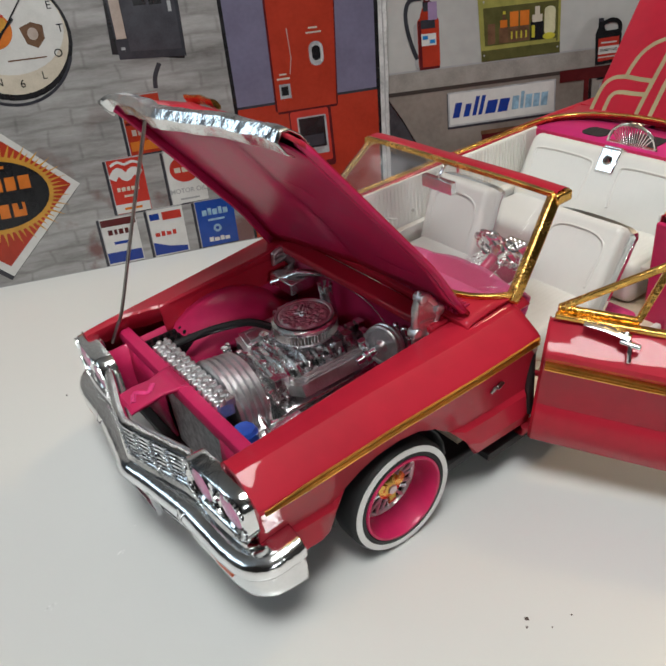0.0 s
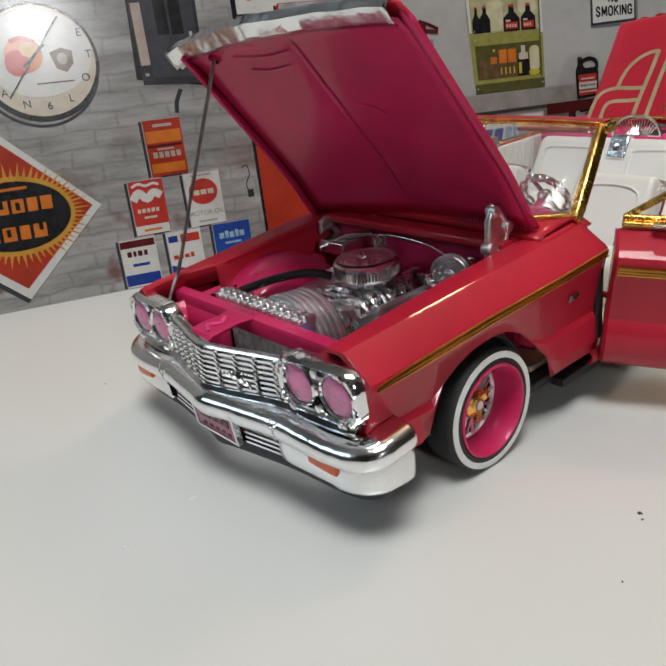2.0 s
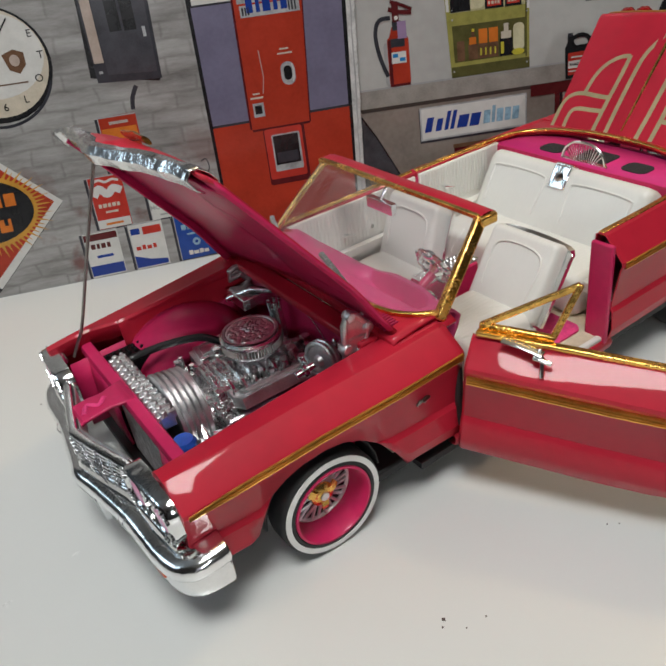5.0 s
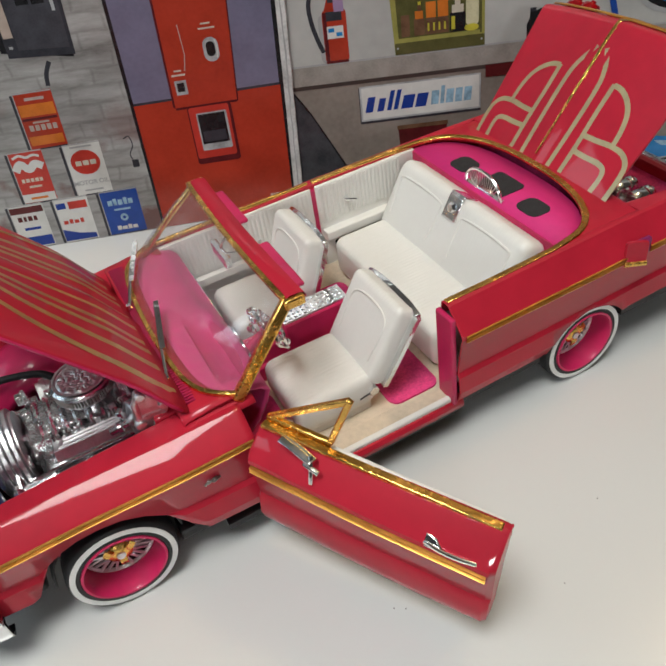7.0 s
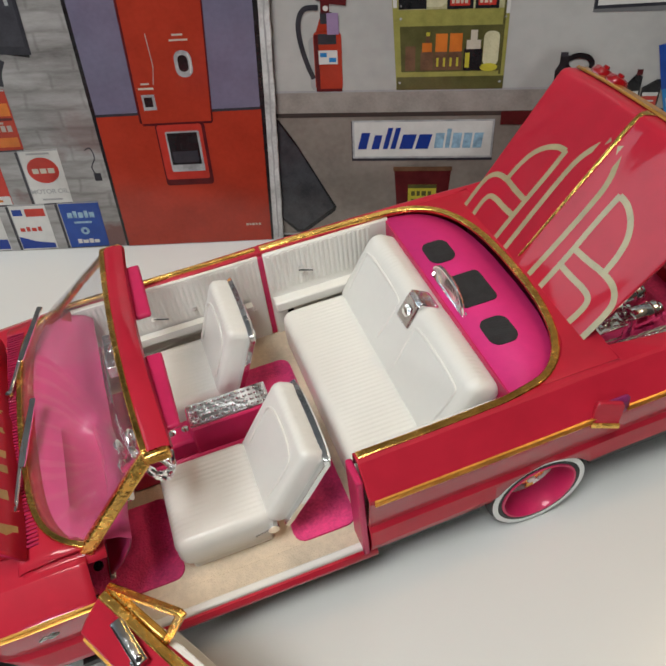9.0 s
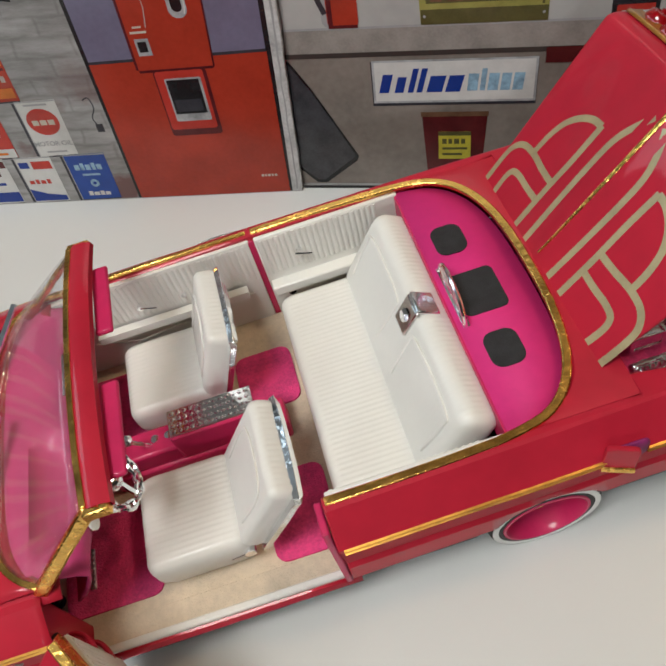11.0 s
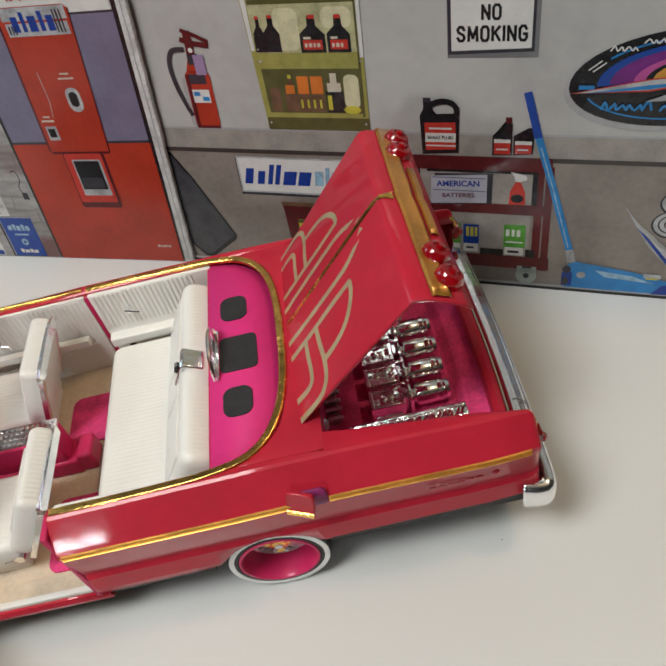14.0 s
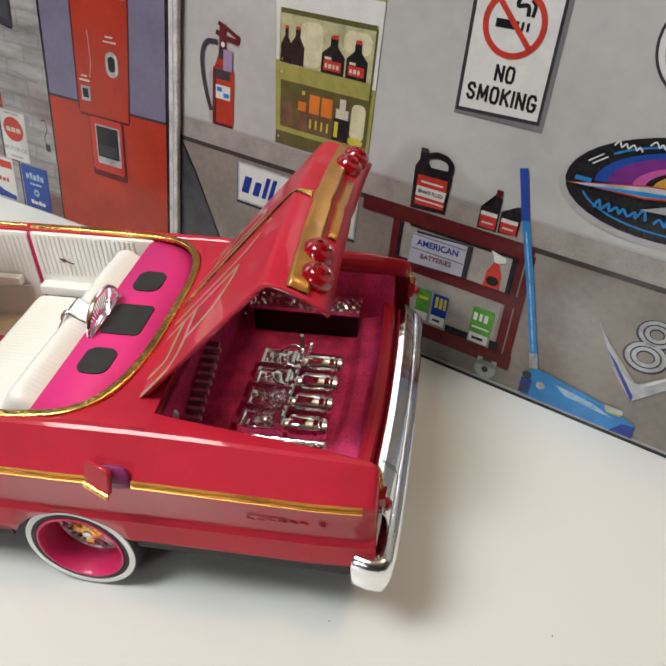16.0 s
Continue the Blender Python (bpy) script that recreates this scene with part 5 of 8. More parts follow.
def wheel(x, side, out_y, z):
    ax = (0, side, 0)
    o = (0, 0, 0)
    b = B()
    turned(b, [(8.72, 6.9), (8.66, 7.25), (8.2, 7.3), (7.95, 6.9), (7.75, 5.0), (7.6, 2.3), (7.45, 0.0), (7.3, -1.2)], o, ax, 40)
    turned(b, [(8.7, 6.9), (8.6, -1.4), (6, -1.6), (0, -1.6)], o, ax, 40)
    rim = part("wheel", b, PINK, car, "deep dish magenta wire wheel")
    rim.matrix_local = pose(x * S, (out_y - side * 7.2) * S, z * S) @ Matrix.Diagonal((1.025, 1, 1.025, 1))
    b = B()
    turned(b, [(8.64, 0.3), (10.4, 0.0), (11.2, 0.6), (11.42, 1.6), (11.42, 5.6), (11.25, 6.3), (10.9, 6.8), (10.7, 6.95), (9.4, 7.0), (8.95, 7.15), (8.7, 6.9)], o, ax, 48)
    part("tyre", b, RUBBER, rim, "black rubber tyre")
    b = B()
    turned(b, [(9.66, 6.85), (9.70, 7.12), (10.80, 7.05), (10.86, 6.6)], o, ax, 48)
    part("whitewall", b, WHITEWALL, rim, "thin white sidewall band")
    deep = 1.4
    for k in range(26):
        w = 2 * math.pi * k / 26
        h0, h1 = (3.9, 2.2) if k % 2 else (3.2, 2.6)
        w2 = w + (0.16 if k % 2 else -0.16)
        p = Vector((1.3 * math.cos(w2), side * (h0 - deep), 1.3 * math.sin(w2)))
        q = Vector((7.3 * math.cos(w), side * (h1 - deep), 7.3 * math.sin(w)))
        b = B()
        cyl(b, p, q, 0.30, 0.36, 6)
        part("spoke", b, SPOKE, rim)
    b = B()
    turned(b, [(r, h - deep) for r, h in ((7.35, 2.1), (7.4, 2.9), (7.1, 3.0), (6.8, 2.5), (7.0, 2.1))], o, ax, 36)
    part("spoke_ring", b, SPOKE, rim, "chrome ring that holds the spokes")
    b = B()
    turned(b, [(r, h - deep) for r, h in ((7.3, 1.9), (5.0, 1.75), (2.4, 2.4), (1.9, 3.4), (1.7, 4.2), (0, 4.3))], o, ax, 28)
    # bowl behind the spokes is black: shade of the gaps, put into its colour
    part("hub_bowl", b, CHASSIS, rim)
    b = B()
    turned(b, [(r, h - deep) for r, h in ((2.6, 3.9), (2.6, 4.4), (1.8, 4.9), (0.9, 5.2), (0, 5.3))], o, ax, 24)
    for k in range(3):
        w = 2 * math.pi * k / 3 + 0.5
        d = Vector((math.cos(w), 0, math.sin(w)))
        strip(b, [d * 1.0 + Vector((0, side * (4.6 - deep), 0)), d * 2.3 + Vector((0, side * (5.0 - deep), 0)), d * 3.5 + Vector((0, side * (4.5 - deep), 0))], 1.5, 0.5, (0, side, 0))
    part("spinner", b, GOLD, rim, "gold knock-off spinner")
    b = B()
    turned(b, [(1.0, 5.15 - deep), (0.9, 5.45 - deep), (0, 5.5 - deep)], o, ax, 20)
    part("spinner_cap", b, SATIN, rim)
    return rim


for x, y in ((AXLE_F, 36.4), (AXLE_R, 37.0)):
    for side in (-1, 1):
        lift = (CAR_M @ Vector((x * S, side * y * S, 0))).z / S
        wheel(x, side, side * y, 11.72 - lift)
for x, z in ((AXLE_F, 11.0), (AXLE_R, 7.8)):
    b = B()
    cyl(b, (x, -30, z), (x, 30, z), 1.5, seg=10)
    part("axle", b, SILVER, car)

# ---- front end ----


def plan_path(pts, n=5):
    return smooth_path([(x, y, 0) for x, y in pts], n)


def bumper(name, pts, profile, mat):
    bm = B()
    path = plan_path(pts)
    rows = []
    for i, p in enumerate(path):
        t = (path[min(i + 1, len(path) - 1)] - path[max(i - 1, 0)]).normalized()
        n = Vector((t.y, -t.x, 0))
        rows.append([(p.x + n.x * o, p.y + n.y * o, z) for o, z in profile])
    grid(bm, rows)
    return part(name, bm, mat, car, thick=0.5, offset=-1, smooth=50)


# the plated nose sits a little crooked: turned by less than a degree
NOSE_M = Matrix.Translation((-0.030, 0.0, 0.0246)) @ Euler((0, 0, radians(1.1))).to_matrix().to_4x4() @ Matrix.Diagonal((1, 1.03, 1, 1)) @ Matrix.Translation((0.030, 0, -0.025))
HALF_BUMPER = [(-36.9, 0, 20.1), (-36.0, 4.5, 20.0), (-34.9, 11, 19.9), (-33.9, 17.6, 19.8), (-33.5, 23.5, 19.3), (-33.2, 29.0, 19.1), (-32.2, 33.6, 19.2), (-29.8, 36.2, 19.7), (-26.8, 36.9, 20.3), (-23.6, 37.1, 20.7)]


def bumper_line(a=0, c=None):
    pts = [Vector(p) for p in HALF_BUMPER]
    full = [Vector((p.x, -p.y, p.z)) for p in pts[:0:-1]] + pts
    path = smooth_path(full, 5)
    out = []
    for i, p in enumerate(path):
        t = path[min(i + 1, len(path) - 1)] - path[max(i - 1, 0)]
        t.z = 0
        t.normalize()
        out.append((p, Vector((-t.y, t.x, 0))))
    return out


BLADE = [(-3.6, 0.5), (-2.2, 0.1), (-0.9, 0.1), (0.3, -0.15), (1.2, -0.8), (1.6, -1.8), (1.5, -3.0), (0.9, -4.1), (0.1, -4.8), (-0.8, -5.0)]
b = B()
grid(b, [[p + n * o + Vector((0, 0, z)) for o, z in BLADE] for p, n in bumper_line()])
fb = part("front_bumper", b, CHROME, car, "chrome front bumper with V point", thick=0.4, offset=-1, smooth=60)
fb.matrix_local = Matrix.Translation((0.0012, 0.0, -0.0004)) @ NOSE_M
for side in (-1, 1):
    b = B()
    rows = []
    for p, n in bumper_line():
        if side * p.y > 17.0:
            e = min(1.0, (side * p.y - 17.0) / 2.2)
            bot = 10.4 + (1 - math.sqrt(max(0, 1 - (1 - e) ** 2))) * 2.6 + (0.5 if side * p.y < 30 else 0.0)
            top = p.z - 4.2
            rows.append([p + n * o + Vector((0, 0, z - p.z)) for o, z in ((-1.4, top + 0.2), (0.5, top), (0.75, top * 0.75 + bot * 0.25), (0.7, top * 0.45 + bot * 0.55), (0.55, top * 0.15 + bot * 0.85), (0.1, bot + 0.1), (-1.0, bot))])
    grid(b, rows)
    pod = part("bumper_pod", b, CHROME, fb, thick=0.3, offset=-1, smooth=60)
    b = B()
    strip(b, smooth_path([(-34.1, side * 25.0, 15.0), (-34.1, side * 27.8, 14.8), (-33.8, side * 30.8, 14.5)], 4), 0.9, 2.1, round_seg=8)
    part("turn_lamp", b, AMBER, pod, "amber turn lamp")
    b = B()
    strip(b, [(-35.4, side * 17.6, 20.1), (-35.9, side * 17.7, 18.6), (-35.2, side * 17.7, 15.8)], 0.35, 0.35, round_seg=6)
    part("bumper_seam", b, SILVER, fb)
b = B()
grid(b, [[p + n * o + Vector((0, 0, z - p.z)) for o, z in ((-3.0, 14.0), (-1.4, 13.6), (-0.8, 10.2), (-1.4, 8.8), (-4.0, 8.6))] for p, n in bumper_line() if p.x < -24])
part("valance", b, CHASSIS, fb, "black valance below the bumper", thick=0.3, offset=0)
for z in (11.9, 12.9, 13.9, 14.9):
    b = B()
    strip(b, [(lerp([(0, -35.6), (17, -33.2)], abs(y)), y, z) for y in steps(-16.5, 16.5, 9)], 1.2, 0.42)
    part("bumper_slat", b, CHROME, fb)
b = B()
box(b, -0.35, 0.35, -6.2, 6.2, -3.0, 2.6)
plate = part("licence_plate", b, PLATE, fb, "small pink licence plate", bevel=0.3)
plate.matrix_local = pose(-36.2 * S, -1.4 * S, 14.6 * S, 0, -6, 0)
b = B()
for y in (-6.3, 6.3):
    box(b, -0.6, 0.5, y - 0.3, y + 0.3, -3.3, 2.9)
box(b, -0.6, 0.5, -6.3, 6.3, -3.3, -2.8)
box(b, -0.6, 0.5, -6.3, 6.3, 2.4, 2.9)
part("plate_frame", b, CHROME, plate)
for z, h, w in ((0.5, 1.5, 1.3), (-1.9, 0.6, 0.9)):
    for k in range(5):
        b = B()
        box(b, -0.5, -0.2, -4.6 + k * 1.95, -4.6 + w + k * 1.95, z - h / 2, z + h / 2)
        part("plate_bar", b, I_MAROON, plate)

GRILLE_X = [(0, -34.3), (5, -33.2), (16.5, -29.9), (26, -29.9), (34, -28.9)]


def gx(y):
    return lerp(GRILLE_X, abs(y))


b = B()
grid(b, [[(gx(y) + 1.9, y, z) for z in (20.6, 28.2)] for y in steps(-17.5, 17.5, 15)])
grille = part("grille", b, SATIN, car, "bright chrome egg-crate grille", thick=0.4, offset=0)
grille.matrix_local = NOSE_M
for k in range(7):
    z = 21.5 + 1.02 * k
    b = B()
    strip(b, [(gx(y) + 0.5, y, z) for y in steps(-16.8, 16.8, 13)], 1.5, 0.5)
    part("grille_bar", b, CHROME, grille)
for k in range(9):
    y = -16.0 + 4.0 * k
    b = B()
    box(b, gx(y) - 0.55, gx(y) + 0.9, y - 0.24, y + 0.24, 20.9, 28.2)
    for j in range(7):
        box(b, gx(y) - 0.8, gx(y) - 0.3, y - 0.34, y + 0.34, 21.25 + 1.02 * j, 21.75 + 1.02 * j)
    part("grille_post", b, CHROME, grille)
b = B()
strip(b, [(gx(y) + 0.5, y, 28.5) for y in steps(-17, 17, 15)], 1.7, 0.8, round_seg=8)
part("grille_header", b, CHROME, grille)
b = B()
grid(b, [[(gx(y) + o, y, z) for o, z in ((0.6, 21.1), (-0.5, 20.9), (-0.9, 20.2), (-0.4, 19.4), (1.8, 19.0))] for y in steps(-33, 33, 23)])
part("grille_sill", b, CHROME, grille, thick=0.3, offset=0)
b = B()
for k in range(5):
    strip(b, [(gx(-8) - 0.9, -12.4 + 1.7 * k, 23.2 + 0.1 * k), (gx(-8) - 1.0, -11.6 + 1.7 * k, 24.4 + 0.1 * k), (gx(-8) - 0.9, -10.9 + 1.7 * k, 23.3 + 0.1 * k)], 0.45, 0.45, round_seg=5)
part("grille_emblem", b, CHROME, grille)
rnd = random.Random(8)
for side in (-1, 1):
    b = B()
    yc = side * 25.4
    outer = round_rect(yc - 8.8, 20.6, yc + 8.8, 30.4, 3.4, 7)
    inner = round_rect(yc - 7.7, 21.8, yc + 7.7, 29.2, 2.8, 7)
    rows = [[(gx(y) + 2.6, y, z) for y, z in outer], [(gx(y) - 0.4, y, z) for y, z in outer], [(gx(y) - 1.0, (y + v) / 2, (z + w) / 2) for (y, z), (v, w) in zip(outer, inner)], [(gx(y) - 0.4, y, z) for y, z in inner], [(gx(y) + 0.8, y, z) for y, z in inner]]
    grid(b, rows, close_u=True)
    bz = part("lamp_bezel", b, CHROME, grille, "chrome headlamp bezel", smooth=50)
    for y in (21.3, 29.7):
        b = B()
        turned(b, [(3.7, -0.6), (3.95, 0.6), (3.65, 1.0), (3.4, 0.6)], (gx(y) + 0.4, side * y, 25.6), (-1, 0, 0), 24)
        part("lamp_ring", b, CHROME, bz)
        b = B()
        turned(b, [(3.45, 0.4), (2.7, 0.85), (1.3, 1.1), (0, 1.15)], (gx(y) + 0.4, side * y, 25.6), (-1, 0, 0), 24)
        part("headlamp", b, PEARL, bz, "pink pearl headlamp")
    # beads and screws of the plated bezel
    b = B()
    for k in range(26):
        j = k * len(inner) // 26
        y, z = (inner[j][0] + outer[j][0]) / 2, (inner[j][1] + outer[j][1]) / 2
        turned(b, [(0.5, 0), (0.4, 0.4), (0, 0.55)], (gx(y) - 0.8, y + rnd.uniform(-0.2, 0.2), z), (-1, 0, 0), 7)
    for y, z in ((25.5, 28.6), (25.5, 22.4), (25.5, 25.5), (17.9, 25.5), (17.9, 22.6), (17.9, 28.4)):
        turned(b, [(0.8, -0.4), (0.7, 0.4), (0, 0.7)], (gx(y) - 0.1, side * y, z), (-1, 0, 0), 9)
    part("beaded_edge", b, CHROME, bz)
    b = B()
    grid(b, [[(gx(y) + 0.9, side * y, z) for z in (21.4, 29.8)] for y in steps(17, 33.6, 5)])
    part("bezel_back", b, SILVER, bz, thick=0.3, offset=0)
    # screw bosses behind the bezel
    b = B()
    turned(b, [(1.5, -2.0), (1.5, 0.2), (1.1, 0.7), (0.5, 0.6), (0, 0.2)], (-27.0, side * 28.6, 29.0), (-0.2, 0, 1), 16)
    turned(b, [(1.1, -1.6), (1.1, 0.3), (0, 0.5)], (-28.4, side * 22.0, 28.8), (0, 0, 1), 12)
    part("boss", b, CHROME, bz)

# ---- engine bay ----
b = B()
box(b, 21.6, 23.4, -26.4, 26.4, 9, 34.6)
part("firewall", b, PINK, car, bevel=0.3)
b = B()
box(b, 18.8, 23.6, -26.4, 26.4, 33.6, 35.4)
part("cowl_lip", b, RED, car, bevel=0.5)
for side in (-1, 1):
    b = B()
    grid(b, [[(x, side * y, z) for y, z in ((25.2, 10), (25.4, 18), (25.6, 22), (26.2, 27.8 + 0.03 * x))] for x in steps(-26.5, 22, 9)])
    w = part("inner_fender", b, PINK, car, thick=0.5, offset=0)
    b = B()
    grid(b, [[(x, side * y, z) for y, z in ((25.5, 26.6 + 0.03 * x), (26.0, 27.5 + 0.03 * x), (26.3, 30.0 + 0.04 * x), (26.5, 32.2 + 0.05 * x), (27.4, 32.9 + 0.05 * x))] for x in steps(-13 if side > 0 else -26.5, 22, 9)])
    part("fender_flange", b, RED, w, thick=0.5, offset=0)
    b = B()
    rows = []
    bulge = 13.0 if side > 0 else 5.0
    for i in range(0, 17):
        a = math.pi * i / 16
        rows.append([(0.4 + (19.0 - 5.0 * (j / 9) ** 3) * math.cos(a), side * (26.6 - bulge * math.sin(math.pi / 2 * j / 9)), 12 + ((18.6 if side > 0 else 15.0) - 7.5 * (j / 9) ** 2.6) * math.sin(a)) for j in range(10)])
    grid(b, rows)
    part("wheel_housing", b, PINK, w, "glossy magenta inner wheel housing", smooth=70, thick=0.3, offset=0)
b = B()
grid(b, [[(x, y, z) for x, z in ((-22.2, 25.4), (-22.5, 27.9), (-22.2, 28.6), (-21.4, 28.9), (-20.0, 28.9), (-19.7, 28.5), (-19.7, 26.2))] for y in (-29.6, -24, -12, 0, 12, 24, 29.6)])
support = part("radiator_support", b, PINK, car, "magenta radiator support bar")
b = B()
grid(b, [[(x, 4.4 + w * s, z) for s in (-1, -0.9, 0.9, 1)] for x, w, z in ((-31.6, 2.6, 26.8), (-31.9, 3.2, 27.6), (-31.3, 3.5, 28.4), (-28.4, 3.5, 28.7), (-25.0, 3.1, 28.8), (-22.8, 3.8, 28.9), (-20.2, 4.4, 29.0))])
part("hood_latch", b, PINK, support, thick=0.7, offset=-1)
b = B()
strip(b, smooth_path([(-30.4, 3.0, 28.5), (-29.0, 5.4, 28.8), (-27, 3.6, 28.9), (-25.2, 5.4, 29.0)], 4), 1.1, 0.6, round_seg=6)
part("latch_plate", b, FLOCK, support)
for y0, y1 in ((9.6, 26.4), (-26.4, -15)):
    b = B()
    grid(b, [[(-22.0 - 0.6 * math.sin(math.pi * k), y, 11 + 15.4 * k) for k in steps(0, 1, 5)] for y in steps(y0, y1, 5)])
    part("support_panel", b, PINK, support, thick=0.6, offset=0)
b = B()
box(b, -21.6, -19.4, -15, 9.6, 10, 26.4)
rad = part("radiator", b, MESHGREY, car, "grey mesh radiator")
b = B()
box(b, -19.4, -16.4, -11, 17, 26.4, 29.4)
for k in range(13):
    y = -10.4 + 2.2 * k
    cyl(b, (-18.4, y, 29.2), (-18.4, y, 30.5), 0.95, 0.6, 10)
    box(b, -19.9, -15.9, y - 0.55, y + 0.55, 28.2, 29.9)
    cyl(b, (-16.6, y + 1.1, 29.0), (-16.6, y + 1.1, 30.0), 0.6, 0.4, 8)
part("radiator_tank", b, SATIN, rad, bevel=0.3)
b = B()
box(b, -19.5, -9.5, 17.4, 25.2, 17, 26.4)
for k in range(6):
    for j in range(3):
        cyl(b, (-18.4 + 1.55 * k, 19 + 2.2 * j, 26.3), (-18.4 + 1.55 * k, 19 + 2.2 * j, 27.3), 0.62, 0.4, seg=8)
part("car_battery", b, BLACK, car, "black battery", bevel=0.5)

b = B()
box(b, -8, 20, -6.5, 9.5, 10, 22)
box(b, -6, 18, -10.5, -6, 12, 20)
box(b, -6, 18, 9, 13.5, 12, 20)
engine = part("engine_block", b, SILVER, car, "silver plated V8 engine", bevel=0.8)
for s, y in ((-1, -9.2), (1, 12.4)):
    b = B()
    box(b, -9.2, 9.2, -3.5, 3.5, -1.2, 1.3)
    box(b, -8.0, 8.0, -2.6, 1.6, 1.2, 1.75)
    strip(b, [(-6.8, -1.6, 1.8), (6.8, -1.6, 1.8), (6.8, 0.7, 1.8), (-6.8, 0.7, 1.8)], 0.5, 0.5, closed=True, round_seg=6)
    for k in range(4):
        cyl(b, (-6.6 + 4.4 * k, 2.4, 1.4), (-6.6 + 4.4 * k, 2.4, 2.0), 0.5, seg=8)
    v = part("valve_cover", b, SATIN, engine, bevel=0.35)
    v.matrix_local = pose(6.6 * S, y * 1.08 * S, 23.2 * S, s * -26 * -1, 0, 0)
b = B()
box(b, -5, 17, -4.2, 7.4, 21.5, 24.5)
part("intake_manifold", b, SILVER, engine, bevel=0.2)
for k in range(8):
    for ya, yb in ((-7, -4), (10.2, 7.2)):
        b = B()
        strip(b, smooth_path([(-4 + 2.7 * k, ya, 21), (-4 + 2.7 * k, yb, 24.6), (-4 + 2.7 * k, 1.6, 25)], 3), 1.5, 1.2, round_seg=7)
        part("intake_runner", b, SILVER, engine)
b = B()
rnd = random.Random(4)
for k in range(130):
    x, y = rnd.uniform(-9, 20), rnd.uniform(-8, 12)
    z = rnd.uniform(21.5, 26.0)
    if rnd.random() < 0.5:
        cyl(b, (x, y, z - 2), (x + rnd.uniform(-0.6, 0.6), y + rnd.uniform(-0.6, 0.6), z + rnd.uniform(0, 1.2)), rnd.uniform(0.3, 0.8), rnd.uniform(0.2, 0.6), 8)
    else:
        s = rnd.uniform(0.5, 1.1)
        box(b, x - s, x + s, y - s, y + s, z - 2, z + 0.6)
tagged(part("engine_fitting", b, SILVER, engine, bevel=0.12), kind="stuff")
b = B()
cyl(b, (8.2, 1.0, 24), (8.2, 1.0, 28), 2.6, 3.2, 16)
part("carburettor", b, SILVER, engine)
b = B()
turned(b, [(3.5, 27.4), (6.6, 27.6), (6.7, 28.2), (6.7, 30.0), (7.0, 30.2), (7.0, 30.9), (6.4, 31.3), (6.1, 31.0), (3.0, 31.3), (1.2, 31.6), (0, 31.7)], (8.2, 1.0, 0), (0, 0, 1), 40)
cleaner = part("air_cleaner", b, SILVER, engine, "round embossed chrome air cleaner")
b = B()
grid(b, [[(8.2 + r * math.cos(2 * math.pi * k / 120), 1.0 + r * math.sin(2 * math.pi * k / 120), z) for k in range(120) for r in ((7.0 if k % 2 else 6.6),)] for z in (28.2, 30.1)], close_u=True)
b2 = B()
rows = []
for i in range(25):
    r = 6.3 * i / 24
    rows.append([(8.2 + r * math.cos(2 * math.pi * k / 84), 1.0 + r * math.sin(2 * math.pi * k / 84), 31.45 + 0.55 * abs(noise.noise((r * 0.95 * math.cos(2 * math.pi * k / 84), r * 0.95 * math.sin(2 * math.pi * k / 84), 3.1))) ** 0.5 * min(1, max(0, (5.6 - r) / 0.5)) + (0.22 if r > 5.75 else 0) + (0.3 if r < 1.0 else 0)) for k in range(84)])
grid(b2, rows, close_u=True)
part("filter_pleats", b, STEEL, engine, smooth=0)
part("embossed_lid", b2, SATIN, engine, smooth=30)
b = B()
for k in range(5):
    r = 9.9 - 0.12 * k
    turned(b, [(r - 2.0, -0.70), (r - 0.45, -0.62), (r, -0.36), (r, 0.36), (r - 0.45, 0.62), (r - 2.0, 0.70)], (-15.0 + 1.35 * k, -0.8 - 0.15 * k, 21.4), (1, 0, 0), 44)
cyl(b, (-15.4, -1.0, 21.4), (-8.4, -1.2, 21.4), 8.2, seg=32)
part("belt_pulley", b, SATIN, engine, "ribbed silver pulley stack")
b = B()
turned(b, [(0, -1.5), (2.9, -1.4), (3.3, -0.6), (3.4, 0), (3.0, 0.8), (0, 1.1)], (-13.2, -12.4, 17.8), (-1, 0, 0.2), 24)
cyl(b, (-12, -12.4, 17.8), (-4, -12.4, 18.6), 2.4, seg=16)
part("alternator", b, SILVER, engine)
b = B()
cyl(b, (-17.6, -15.4, 16.0), (-17.4, -15.2, 25.0), 2.7, 2.5, 20)
turned(b, [(2.4, 0), (2.0, 0.8), (0, 1.0)], (-17.4, -15.2, 25.0), (0, 0, 1), 20)
part("oil_filter", b, BLUE, engine, "bright blue filter")
b = B()
strip(b, smooth_path([(-17.2, 14.5, 28.6), (-14, 14.6, 29.0), (-7, 13.6, 29.2), (0, 10.8, 29.0), (3.6, 7.4, 27.6)], 6), 1.8, 1.8, round_seg=10)
part("radiator_hose", b, BLACK, engine, "black rubber hose")
b = B()
cyl(b, (18.2, 6.8, 23), (18.2, 6.8, 30.8), 2.0, 1.5, 14)
for k in range(6):
    w = k * 1.05
    cyl(b, (18.2 + 1.3 * math.cos(w), 6.8 + 1.3 * math.sin(w), 30), (18.2 + 1.5 * math.cos(w), 6.8 + 1.5 * math.sin(w), 32.6), 0.42, seg=7)
part("distributor", b, SILVER, engine)
b = B()
